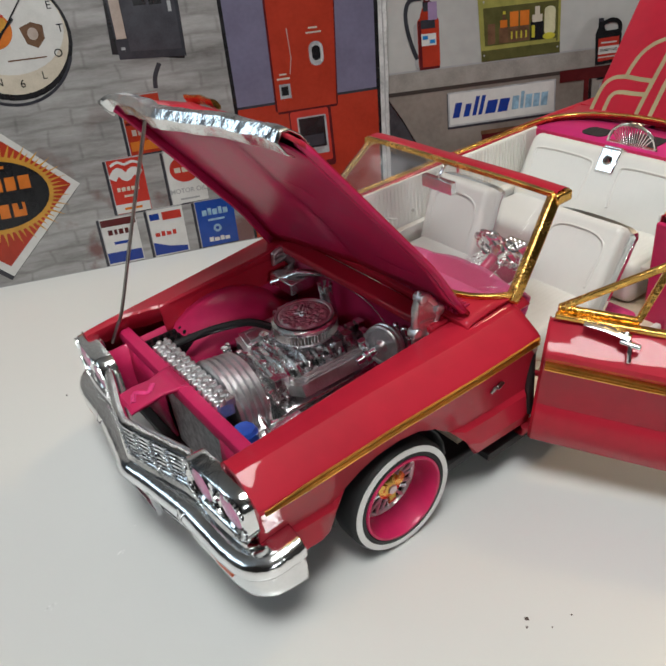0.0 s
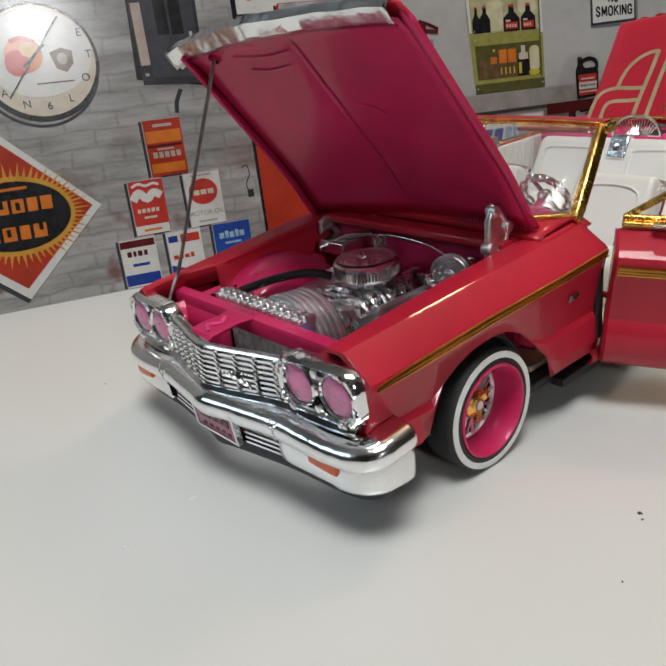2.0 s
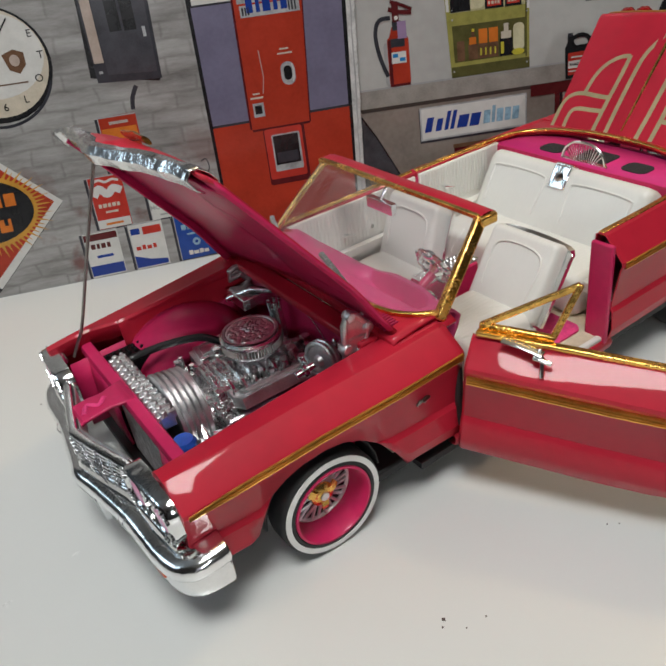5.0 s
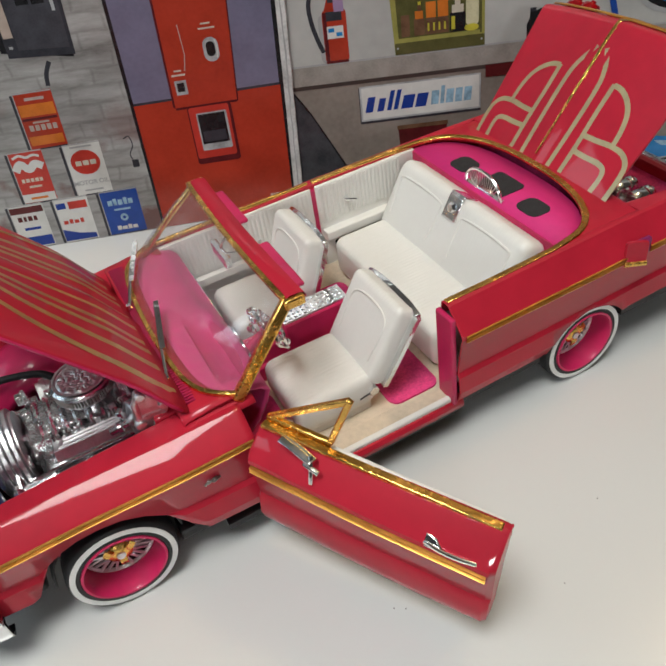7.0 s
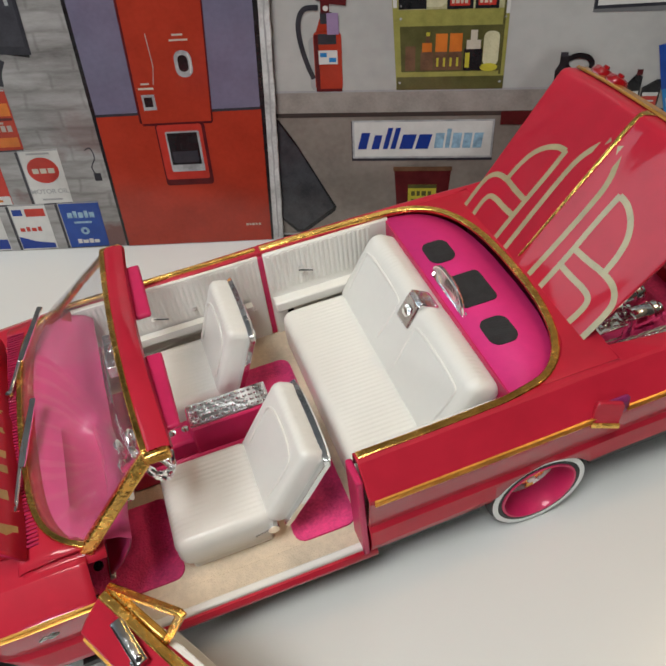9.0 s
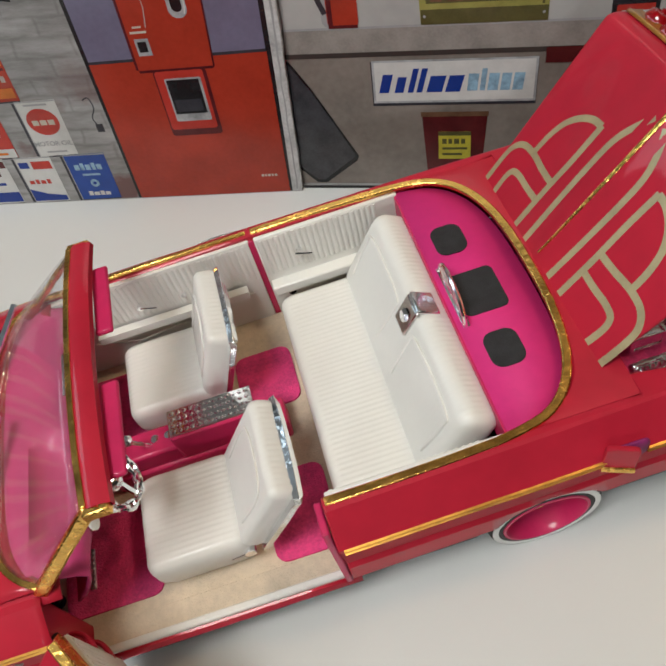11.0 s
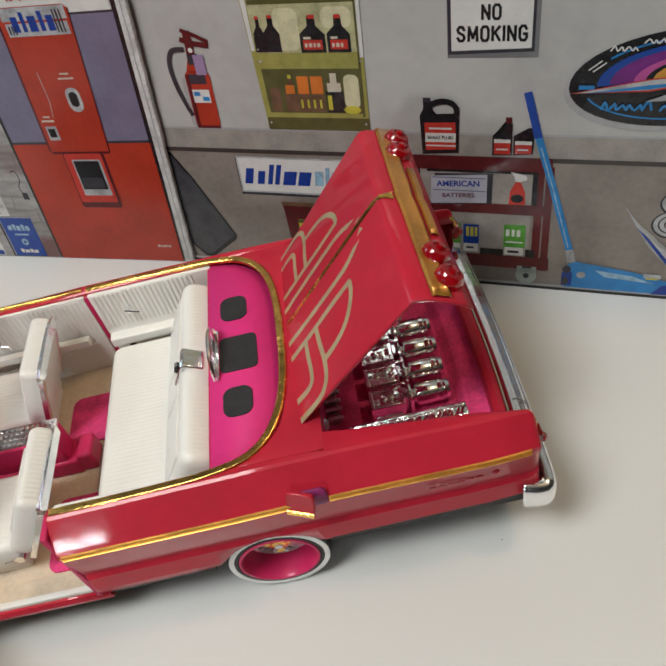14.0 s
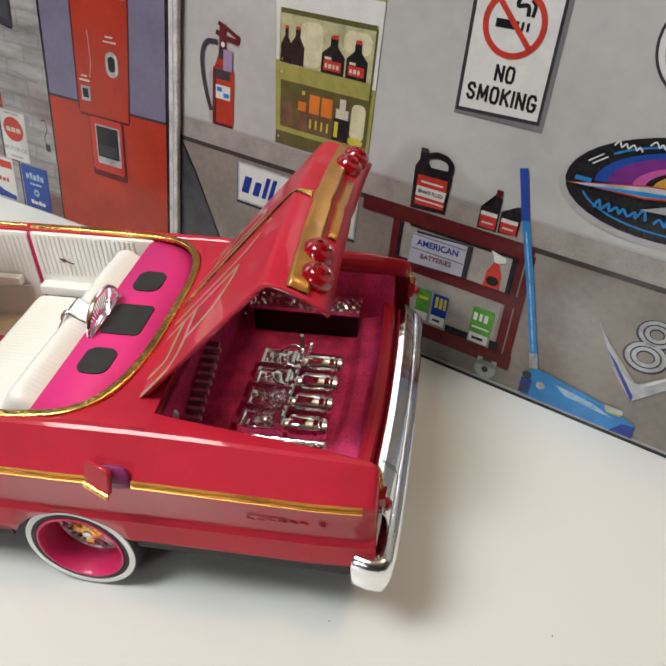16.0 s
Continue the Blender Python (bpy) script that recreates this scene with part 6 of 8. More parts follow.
turned(b, [(0, 1.9), (0.9, 1.8), (1.2, 1.2), (1.5, 0.9), (3.3, 0.8), (3.5, 1.1), (4.1, 1.1), (4.4, 0.8), (4.4, 0.3), (4.1, 0.1), (4.1, -0.2), (4.4, -0.4), (4.4, -1.0), (3.9, -1.7), (2.6, -2.4), (0, -2.6)], (15.8, -15.6, 28.0), (-0.95, -0.22, 0.12), 36)
booster = part("brake_booster", b, SATIN, car, "ribbed silver brake booster drum", smooth=25)
b = B()
cyl(b, (15.6, -14.9, 27.3), (9.6, -14.2, 26.0), 0.95, 0.8, 12)
cyl(b, (12.6, -14.6, 26.6), (11.4, -14.5, 26.4), 1.35, seg=12)
cyl(b, (13.4, -12.6, 26.8), (12.8, -12.2, 29.0), 1.2, 1.0, 12)
part("master_cylinder", b, SILVER, booster, bevel=0.2)
b = B()
box(b, 19.0, 22.0, -19.4, -13.0, 25.6, 29.4)
cyl(b, (20.0, -17.6, 29.2), (20.0, -17.6, 31.4), 1.1, 0.9, 12)
cyl(b, (20.4, -14.4, 29.2), (20.4, -14.4, 30.6), 0.9, 0.7, 12)
part("wiper_motor", b, SILVER, car, bevel=0.5)
for y0, y1, z0, z1 in ((-7.4, -14.6, 24.0, 19.0), (-9.2, -16.2, 21.6, 17.4)):
    b = B()
    strip(b, [(-11.2, y0, z0), (-12.2, y1, z1)], 1.4, 0.9, round_seg=8)
    for y, z in ((y0, z0), (y1, z1)):
        cyl(b, (-13.0, y, z), (-11.0, y, z), 1.0, seg=12)
    part("bracket_arm", b, SILVER, engine)
b = B()
box(b, 14, 22, 15.0, 24, 27.6, 30.6)
strip(b, [(13, 22, 29), (18, 17.4, 31.4), (21.4, 12, 31.8)], 2.4, 1.6, round_seg=8)
part("heater_box", b, SILVER, car, bevel=0.6)
b = B()
strip(b, smooth_path([(21.2, 14, 31), (20.6, 6, 32.2), (20.6, -4, 31.8), (19, -12, 30.6), (17, -20, 28)], 5), 0.3, 0.3, round_seg=6)
strip(b, smooth_path([(-10, -11, 20), (0, -14, 19.0), (8, -15.5, 19.5), (16, -16.0, 21)], 5), 1.3, 1.3, round_seg=8)
strip(b, smooth_path([(-9, -12.6, 18.6), (2, -15.6, 17.6), (15, -17.0, 19)], 5), 1.1, 1.1, round_seg=8)
part("pipes_and_wires", b, SILVER, engine)
for side, top in ((-1, 42.6), (1, 34.6)):
    b = B()
    k = (top - 32.6) / 8.8
    y = side * 24.8
    strip(b, [(16.0, y, 32.0), (16.6, y, 32.6 + 6.6 * k), (17.8, y, top), (19.6, y, 32.6 + 7.6 * k), (22.4, y, 32.6 + 4.6 * k), (20.0, y, 32.4)], 1.7, 1.5, (0, 1, 0), closed=True, round_seg=8)
    strip(b, [(16.6, y, 32.6 + 3.6 * k), (21.0, y, 32.6 + 3.2 * k)], 1.3, 1.2, (0, 1, 0), round_seg=8)
    strip(b, [(19.2, y, 33.0), (21.4, y, 30.2)], 2.2, 1.6, (0, 1, 0), round_seg=8)
    for x, z in () if side > 0 else ((16.2, 32.6 + 2.0 * k), (18.0, 32.6 + 8.0 * k), (21.8, 32.6 + 4.6 * k), (19.6, 33.2)):
        turned(b, [(0, -1.3), (1.1, -1.1), (1.3, 0), (1.1, 1.1), (0, 1.3)], (x, y, z), (0, 1, 0), 12)
    plate_pts = [(16.3, 32.4), (16.8, 32.6 + 6.4 * k), (18.0, top - 0.8), (19.4, 32.6 + 7.4 * k), (21.8, 32.6 + 4.6 * k), (20.0, 32.6)]
    if side < 0:
        near, far = ([b.verts.new((x, y + o, z)) for x, z in plate_pts] for o in (-0.45, 0.45))
        b.faces.new(near)
        b.faces.new(far[::-1])
    part("hood_hinge", b, SATIN, car, "silver hood hinge", bevel=0.3)

# ---- hood ----
hd = Vector((-31.9, 0, 41.0)).normalized()
hn = Vector((hd.z, 0, -hd.x))
HOOD_M = Matrix(((hd.x, 0, hn.x, 24 * S), (0, -1, 0, 0.6 * S), (hd.z, 0, hn.z, 36.2 * S), (0, 0, 0, 1))) @ Matrix.Rotation(radians(4.2), 4, "X")


def hood_z(x, y):
    k = min(1, max(0, x / 16))
    return 1.3 * (1 - (y / 30.0) ** 2) - 0.04 * max(0, abs(y) - 25) ** 1.5 + 0.35 * max(0, 1 - abs(y) / 3.0) + 1.5 * k * k * (3 - 2 * k) - 0.10 * max(0, x - 50.0) ** 2


def hood_len(y):
    return 52.8 + 4.4 * (1 - abs(y) / 30.0)


b = B()
ys = [-30.0, -29.4, -27, -22, -16, -10, -6, -3, -1.5, 0, 1.5, 3, 6, 10, 16, 22, 27, 29.4, 30.0]
grid(b, [[(hood_len(y) * k, y * (1.02 - 0.05 * k), hood_z(hood_len(y) * k, y)) for y in ys] for k in steps(0, 1, 15)])
hood = part("hood", b, RED, car, "open red hood with gold stripes", thick=0.7, offset=-1, smooth=50)
hood.matrix_local = HOOD_M
b = B()
grid(b, [[(1 + (hood_len(y) - 3.4) * k, y * (0.995 - 0.05 * k), hood_z(hood_len(y) * k, y) - 1.15) for y in ys[1:-1]] for k in steps(0, 1, 15)])
under = part("hood_underside", b, PINK, hood, "magenta hood underside", thick=0.3, offset=1, smooth=50)
for sgn, dp in ((-1, 1.0), (1, 0.35)):
    b = B()
    grid(b, [[(hood_len(30) * k, sgn * 29.8 * (1.02 - 0.05 * k) - sgn * o, hood_z(hood_len(30) * k, 30) + z * dp) for o, z in ((0.0, -0.4), (0.1, -1.6), (0.5, -2.6), (1.2, -2.4))] for k in steps(0.02, 0.97, 15)])
    part("hood_flange", b, PINK, under, thick=0.4, offset=0)
for pts, w in (([(6, 0), (30, 0), (52, 0)], 0.8), ([(49.5, 3), (49.2, 10), (50.4, 18)], 0.4), ([(46.5, 2), (46.2, 9), (47.6, 17)], 0.4), ([(43.4, 4), (43.0, 10), (44.0, 15)], 0.4), ([(33, -5), (31.4, -9), (29.6, -11)], 0.35), ([(10, -12), (9.2, -17), (9.6, -22)], 0.35)):
    b = B()
    q = smooth_path([(u, -v, 0) for u, v in pts], 6)
    strip(b, [(v.x, v.y, hood_z(v.x, v.y) - 1.42) for v in q], w * 1.3, 0.10, round_seg=8)
    part("hood_crease", b, PINK, under, "fine crease pressed into the underside")
b = B()
grid(b, [[(hood_len(y) - 2.4 + o, y, hood_z(hood_len(y), y) + z * min(1, 0.25 + 0.75 * (y + 33) / 13) - 0.06 * max(0, -y - 28) ** 2 + 0.35 * noise.noise((y * 0.25, o, 1.5))) for o, z in ((-1.8, 0.9), (0.4, 1.0), (2.2, 0.5), (3.0, -0.6), (2.6, -2.0), (0.4, -2.4), (-1.0, -1.7))] for y in steps(-32.4, 27.8, 61)])
part("hood_lip", b, paint("crinkled_chrome_foil", (0.84, 0.85, 0.86), 0.16, metal=1.0, vary=0.06, scale=100, bump=0.9, bump_scale=330), hood, "crinkled chrome foil on the hood lip", thick=0.3, offset=0)
b = B()
strip(b, [(51.6, y, hood_z(51.6, y) + 0.9) for y in steps(-4.5, 4.5, 7)], 2.4, 1.0, round_seg=8)
part("hood_emblem", b, GOLD, hood, "gold emblem")
for side in (-1, 1):
    for y0, y1, w in ((2.6, 3.2, 1.3), (8.8, 2.2, 1.9), (12.4, 3.4, 1.9), (18.4, 5.0, 2.2), (25.8, 9.6, 2.3)):
        b = B()
        q = smooth_path([(1.5, side * y0, 0), (14, side * y0, 0), (30, side * (y0 * 0.78 + y1 * 0.22), 0), (41, side * (y0 * 0.4 + y1 * 0.6), 0), (48, side * y1 * 0.7, 0)], 7)
        rows = []
        for i, v in enumerate(q):
            t = (q[min(i + 1, len(q) - 1)] - q[max(i - 1, 0)]).normalized()
            ww = w / 2 * (1 - 0.5 * i / len(q))
            rows.append([(v.x - t.y * o, v.y + t.x * o, hood_z(v.x, v.y + t.x * o) + 0.03) for o in (-ww, 0, ww)])
        grid(b, rows)
        part("gold_stripe", b, HOODGOLD, hood, "painted gold stripe")
b = B()
strip(b, smooth_path([(-24.6, 28.6, 27.2), (-22.6, 28.6, 30.4), (-20.4, 28.2, 34.5), (-14.4, 25.6, 52.0), (-6.9, 22.0, 73.8)], 5), 0.75, 0.75, round_seg=8)
part("hood_prop", b, STEEL, car, "bare steel wire hood prop")
b = B()
turned(b, [(1.2, -0.8), (1.2, 0.4), (0, 0.6)], (-6.7, 22.0, 74.0), (0.5, 0, 0.6), 12)
part("prop_socket", b, PINK, car)

# ---- cowl, windscreen and header ----


def ws_base(y):
    a = abs(y) / 31.5
    return Vector((26.2 + 2.4 * a ** 2 + 7.0 * a ** 8, y, 37.8 - 0.4 * a ** 3))


def ws_top(y):
    a = abs(y) / 28.0
    return Vector((48.9 + 1.0 * a ** 2, y, 52.4 - 0.7 * a ** 3))


b = B()
rows = []
for y in steps(-31.4, 31.4, 33):
    e = ws_base(y)
    z0 = 35.6 + 1.4 * (1 - (y / 31.5) ** 2)
    rows.append([(23.2, y, z0 - 1.2), (23.4, y, z0), (24.2, y, z0 + 0.5), ((24.2 + e.x) / 2, y, (z0 + e.z) / 2 + 0.4), (e.x + 0.2, y, e.z - 0.2), (e.x + 2.4, y, e.z - 0.9)])
grid(b, rows)
cowl = part("cowl_panel", b, RED, car, thick=0.6, offset=-1)
b = B()
for k in range(70):
    y = -27.5 + 55 * k / 69
    e = ws_base(y)
    box(b, 24.0, min(e.x - 0.4, 27.6), y - 0.2, y + 0.2, 36.6, 37.2 + 1.0 * (1 - (y / 31.5) ** 2))
part("cowl_vent", b, paint("dark_magenta_vent", (0.36, 0.008, 0.06), 0.4, coat=0.4), cowl, "ribbed cowl vent")
for side in (-1, 1):
    b = B()
    rows = [[(x, side * y, z) for y, z in ((26.5, lerp(TOP, x) + 0.3), (29.5, lerp(TOP, x) + 0.9), (31.6, lerp(TOP, x) + 0.6), (33.4, lerp(TOP, x) - 0.3))] for x in steps(24, 38, 6)]
    grid(b, rows)
    part("cowl_corner", b, RED, cowl, thick=0.5, offset=-1)
b = B()
rows = []
for k in steps(0, 1, 9):
    rows.append([ws_base(y).lerp(ws_top(y * 28.0 / 31.5), k) + Vector((-0.8 * math.sin(math.pi * k), 0, 0.3 * math.sin(math.pi * k))) for y in steps(-31.2, 31.2, 25)])
grid(b, rows)
glass = part("windscreen", b, GLASS, car, "clear plastic windscreen", smooth=60, thick=0.45, offset=0)
glass.visible_shadow = False
b = B()
strip(b, [ws_base(y) + Vector((-0.2, 0, 0.2)) for y in steps(-31.4, 31.4, 41)], 1.1, 0.9)
strip(b, [ws_top(y) + Vector((0.1, 0, 0.25)) for y in steps(-28, 28, 25)], 1.1, 1.0)
part("windscreen_frame", b, GOLD, car, "gold foil windscreen surround", bevel=0.15)
for side in (-1, 1):
    b = B()
    p, q = ws_base(side * 31.4), ws_top(side * 28.2)
    w, d = (2.0, 2.4) if side < 0 else (1.3, 1.3)
    strip(b, [p + Vector((-0.6, 0, -1.4)), p.lerp(q, 0.05) + Vector((0.6, 0, 0)), p.lerp(q, 0.5) + Vector((0.6, 0, 0)), q + Vector((0.9, -side * 0.4, -0.2))], w, d, (1, 0, 0.3))
    part("windscreen_pillar", b, GOLD, car, "gold foil windscreen pillar", bevel=0.4)
    b = B()
    box(b, 49.5, 54.0, side * 28.6 - 0.9, side * 28.6 + 0.7, 50.0, 52.2)
    part("header_end", b, GOLD, car, bevel=0.4)
b = B()
grid(b, [[(ws_top(y).x + o, y, ws_top(y).z + z) for o, z in ((0.4, 0.3), (1.0, 0.75), (3.0, 0.85), (4.4, 0.35), (4.7, -0.7), (3, -0.9), (1, -0.8), (0.4, 0.3))] for y in steps(-28.4, 28.4, 21)])
part("windscreen_header", b, RED, car, "red windscreen header bar", smooth=45)
for y0, y1 in ((-23.5, -5.0), (6.0, 22.5)):
    b = B()
    box(b, 53.3, 56.6, y0, y1, 49.4, 50.5)
    part("sun_visor", b, PINK, car, "magenta sun visor", bevel=0.5)
b = B()
box(b, 46.2, 47.8, -4.2, 5.0, 46.6, 49.4)
strip(b, [(47.0, 0.4, 49.0), (48.2, 0.4, 50.8), (49.4, 0.4, 52.0)], 0.9, 0.9, round_seg=8)
part("rear_view_mirror", b, CHROME, car, "chrome rear-view mirror", bevel=0.5)
for y, dy in ((-20.4, 22.4), (8.2, 20.6)):
    b = B()
    e0 = Vector((24.4, y, 38.6))
    e1 = Vector((29.6, y + dy, 41.4)) if y < 0 else Vector((32.6, y + dy, 41.6))
    strip(b, [e0, e0.lerp(e1, 0.5) + Vector((-0.2, 0, 0.6)), e1], 0.8, 0.6, round_seg=6)
    strip(b, [e0.lerp(e1, 0.35) + Vector((0.3, 0, 0.6)), e1 + Vector((0.4, 0, 0.3))], 1.1, 0.5)
    cyl(b, e0 - Vector((0, 0, 0.9)), e0 + Vector((0, 0, 0.7)), 0.9, 0.6, 10)
    part("wiper", b, CHROME, car, "chrome wiper arm")

# ---- doors ----


DOORTRIM = [(35, 29.2), (83, 29.2)]


def door_shape(a, c, side, hinge_x, hinge_y):
    """Outer skin of a door, about its hinge line."""
    bm = B()
    rows = []
    for x in steps(a, c, 9):
        sec = section(x, 31.8, 9.0 + 2.6 * max(0, (x - 50) / 33) ** 2 if side < 0 else None)
        rows.append([(x - hinge_x, side * y - hinge_y, z) for y, z in sec])
    vs = grid(bm, rows)
    for vv, out in ((vs[0], -0.5), (vs[-1], 0.9)):
        yi_ = side * 31.8 - hinge_y
        prev = vv
        for move, k in ((out, 0.12), (out * 1.15, 0.5), (out, 1.0)):
            now = [bm.verts.new((v.co.x + move, v.co.y + (yi_ - v.co.y) * k, v.co.z - 0.2 * (v.co.z > 35))) for v in vv]
            for p in range(len(vv) - 1):
                if (prev[p].co - prev[p + 1].co).length > 1e-4 or (now[p].co - now[p + 1].co).length > 1e-4:
                    bm.faces.new((prev[p], prev[p + 1], now[p + 1], now[p]))
            prev = now
    return bm


def door(side, m):
    hy = side * 37.8
    d = part("door", door_shape(35.0, 83.2, side, 35.0, hy), RED, car, "red model car door", thick=0.3, offset=0, smooth=32)
    d.matrix_local = m
    b = B()
    yi = side * 31.6 - hy
    box(b, 0.4, 47.8, min(yi, yi - side * 0.8), max(yi, yi - side * 0.8), 9.4, 36.0)
    part("door_card", b, VINYL, d, "ribbed ivory door card", bevel=0.2)
    for k in range(36):
        x = 1.6 + 44.8 * k / 35
        b = B()
        strip(b, [(x, yi - side * 0.75, 24.0), (x, yi - side * 0.75, 35.2)], 0.9, 0.55, (0, 1, 0), round_seg=8)
        part("pleat", b, VINYL, d)
    b = B()
    box(b, 8, 44, yi - side * 2.6 - 0.8, yi - side * 2.6 + 1.2, 21.4, 23.6)
    strip(b, [(6, yi - side * 1.2, 20.0), (16, yi - side * 1.2, 16.6), (34, yi - side * 1.2, 18.4), (45, yi - side * 1.2, 20.2)], 0.5, 0.5, round_seg=6)
    part("arm_rest", b, VINYL, d, bevel=0.5)
    b = B()
    cyl(b, (20, yi - side * 0.6, 28), (20, yi - side * 2.2, 28), 0.7, seg=10)
    strip(b, [(20, yi - side * 2.0, 28), (23.4, yi - side * 2.2, 27.0)], 0.7, 0.6, round_seg=6)
    cyl(b, (30, yi - side * 0.6, 27), (30, yi - side * 1.6, 27), 0.6, seg=8)
    part("window_winder", b, CHROME, d)
    b = B()
    tw, ty = (1.7, 1.7) if side < 0 else (1.1, 1.1)
    strip(b, [(0.2, yi + side * ty, 36.9), (24, yi + side * (ty + 0.1), 37.0), (48.0, yi + side * ty, 37.0)], tw, 1.0)
    part("sill_trim", b, GOLD, d, "gold foil door top trim", bevel=0.25)
    b = B()
    strip(b, [(0.2, yi + side * 0.1, 35.4), (48.0, yi + side * 0.1, 35.4)], 1.2, 1.1)
    part("card_lip", b, VINYL, d, bevel=0.3)
    b = B()
    grid(b, [[(x - 35.0, side * (lerp(WIDE, x) + dy) - hy, lerp(DOORTRIM, x) + dz) for dy, dz in ((-0.3, 0.85), (0.42, 0.74), (0.50, 0.5), (0.12, 0.36), (0.12, 0.16), (0.46, 0.06), (0.46, -0.06), (0.12, -0.16), (0.12, -0.36), (0.50, -0.5), (0.42, -0.74), (-0.3, -0.85))] for x in steps(35.2, 83.0, 12)])
    part("door_trim", b, GOLDTRIM, d, "gold foil trim strip")
    b = B()
    hx = 39.4
    w, c, t = lerp(WIDE, 76), lerp(TRIM, 76), lerp(TOP, 76)

    def skin(h, out):
        """Across the door at height h, so far proud of the slanting shoulder."""
        return side * (w - 0.8 - 4.2 * (h - c - 1.5) / (t - c - 1.45) + out) - hy

    plate = [(hx - 3.0, 33.2), (hx - 1.0, 33.0), (hx + 0.9, 31.7), (hx - 2.8, 31.6)]
    lo, hi = [[b.verts.new((x, skin(h, o), h)) for x, h in plate] for o in (-0.2, 0.55)]
    b.faces.new(hi)
    for k in range(4):
        b.faces.new((lo[k], lo[(k + 1) % 4], hi[(k + 1) % 4], hi[k]))
    strip(b, [(hx - 3.0, skin(32.0, 0.2), 32.0), (hx - 0.6, skin(31.9, 0.5), 31.9), (hx + 1.4, skin(31.9, 0.6), 31.9), (hx + 4.0, skin(32.0, 0.6), 32.0), (hx + 6.6, skin(32.1, 0.3), 32.1)], 0.8, 1.1, round_seg=8)
    part("door_handle", b, CHROME, d, "chrome door handle", bevel=0.4)
    return d


door(1, pose(35.0 * S, 37.8 * S, 0))
DOOR_M = pose(29.76 * S, -40.27 * S, -0.2 * S, -1.8, 5.6, -57.8)
d = door(-1, DOOR_M)
d["label"] = "red door standing wide open, gold trim and vent frame"
b = B()
yi = 6.0
strip(b, [(0.6, yi, 37.6), (17.4, 8.2, 48.6)], 1.3, 1.2, (0, 1, 0))
strip(b, [(14.2, yi, 37.6), (17.4, 8.2, 48.8)], 1.3, 1.2, (0, 1, 0))
strip(b, [(0.4, yi, 37.5), (14.6, yi, 37.5)], 1.7, 1.3, (0, 1, 0))
part("vent_window_frame", b, GOLD, d, "gold foil vent window frame", bevel=0.3)
b = B()
strip(b, [(5.4, 3.0, 37.2), (9.0, 2.2, 37.3), (13.4, 1.2, 36.8)], 2.4, 0.9, round_seg=8)
strip(b, [(12.4, 1.8, 37.6), (13.4, 0.2, 36.0), (13.8, -0.8, 33.0)], 1.1, 0.9, round_seg=8)
strip(b, [(11.6, 0.6, 36.2), (15.2, 0.0, 36.0)], 1.2, 1.0, round_seg=8)
part("broken_mirror_base", b, CHROME, d, "chrome mirror base", bevel=0.3)
# hinge rod is black: the shade of the door gap is in its colour
for x in (34.2,):
    b = B()
    cyl(b, (x, -37.4, 13), (x, -37.4, 30), 0.9, seg=10)
    part("door_hinge", b, CHASSIS, car)
b = B()
box(b, 82.0, 83.4, -37.4, -31.4, 9.2, 35.6)
part("door_jamb", b, PINK, car, "magenta door jamb", bevel=0.4)
b = B()
box(b, 82.2, 84.8, 31.2, 33.0, 9.2, 35.6)
part("door_jamb", b, PINK, car, bevel=0.4)
b = B()
box(b, 27.6, 31.8, -35.4, -29.6, 9.2, 31.0)
part("hinge_jamb", b, RED, car, bevel=0.6)
for dz in (0, -7):
    b = B()
    loop = [(31.2, -35.4, 21.6), (33.2, -34.6, 21.8), (35.2, -35.4, 21.6), (36.9, -38.0, 21.2), (36.9, -40.0, 20.8), (35.4, -41.2, 20.6), (33.6, -40.6, 20.8)]
    strip(b, [(x, y, z + dz) for x, y, z in smooth_path(loop, 4)], 1.0, 1.3, (0, 0, 1), round_seg=8)
    part("hinge_loop", b, RED, car, "red wire door hinge loop")

# ---- cockpit ----
b = B()
box(b, 20.5, 108, -31, 31, 8.4, 9.8)
part("cabin_floor", b, CARPET, car, "cream carpet floor", bevel=0.3)
b = B()
box(b, 32, 83, -35.0, -30.5, 9.2, 10.5)
part("sill_carpet", b, CARPET, car, bevel=0.3)
b = B()
box(b, 32, 83, -36.5, -34.9, 9.4, 11.0)
part("door_sill", b, VINYL, car, bevel=0.4)
for x0, x1, y0, y1 in ((27, 47, -28, -8), (30, 49, 8, 27), (70, 83.5, -30, -11), (70, 83.5, 5, 20.5)):
    b = B()
    f = b.faces.new([b.verts.new((x, y, 9.8)) for x, y in round_rect(x0, y0, x1, y1, 2.5, 4)])
    r = bmesh.ops.extrude_face_region(b, geom=[f])
    bmesh.ops.translate(b, vec=(0, 0, 0.55), verts=[v for v in r["geom"] if isinstance(v, bmesh.types.BMVert)])
    part("floor_mat", b, FLOCK, car, "magenta floor mat")
b = B()
box(b, 32.2, 33.4, -23.1, -14.6, 10.3, 10.9)
for k in range(7):
    box(b, 32.4, 33.2, -22.6 + 1.12 * k, -21.9 + 1.12 * k, 10.8, 11.15)
part("mat_plate", b, SATIN, car, "thin silver plate on the floor mat", bevel=0.12)
for x, y, r in ((30.2, -19.0, 1.05), (25.2, -23.3, 1.5)):
    b = B()
    turned(b, [(r, 0), (r, 0.5), (r * 0.85, 0.8), (r * 0.5, 0.75), (r * 0.35, 1.0), (0, 1.05)], (x, y, 10.3), (0, 0, 1), 16)
    part("floor_stud", b, BLACK, car, "black floor button")


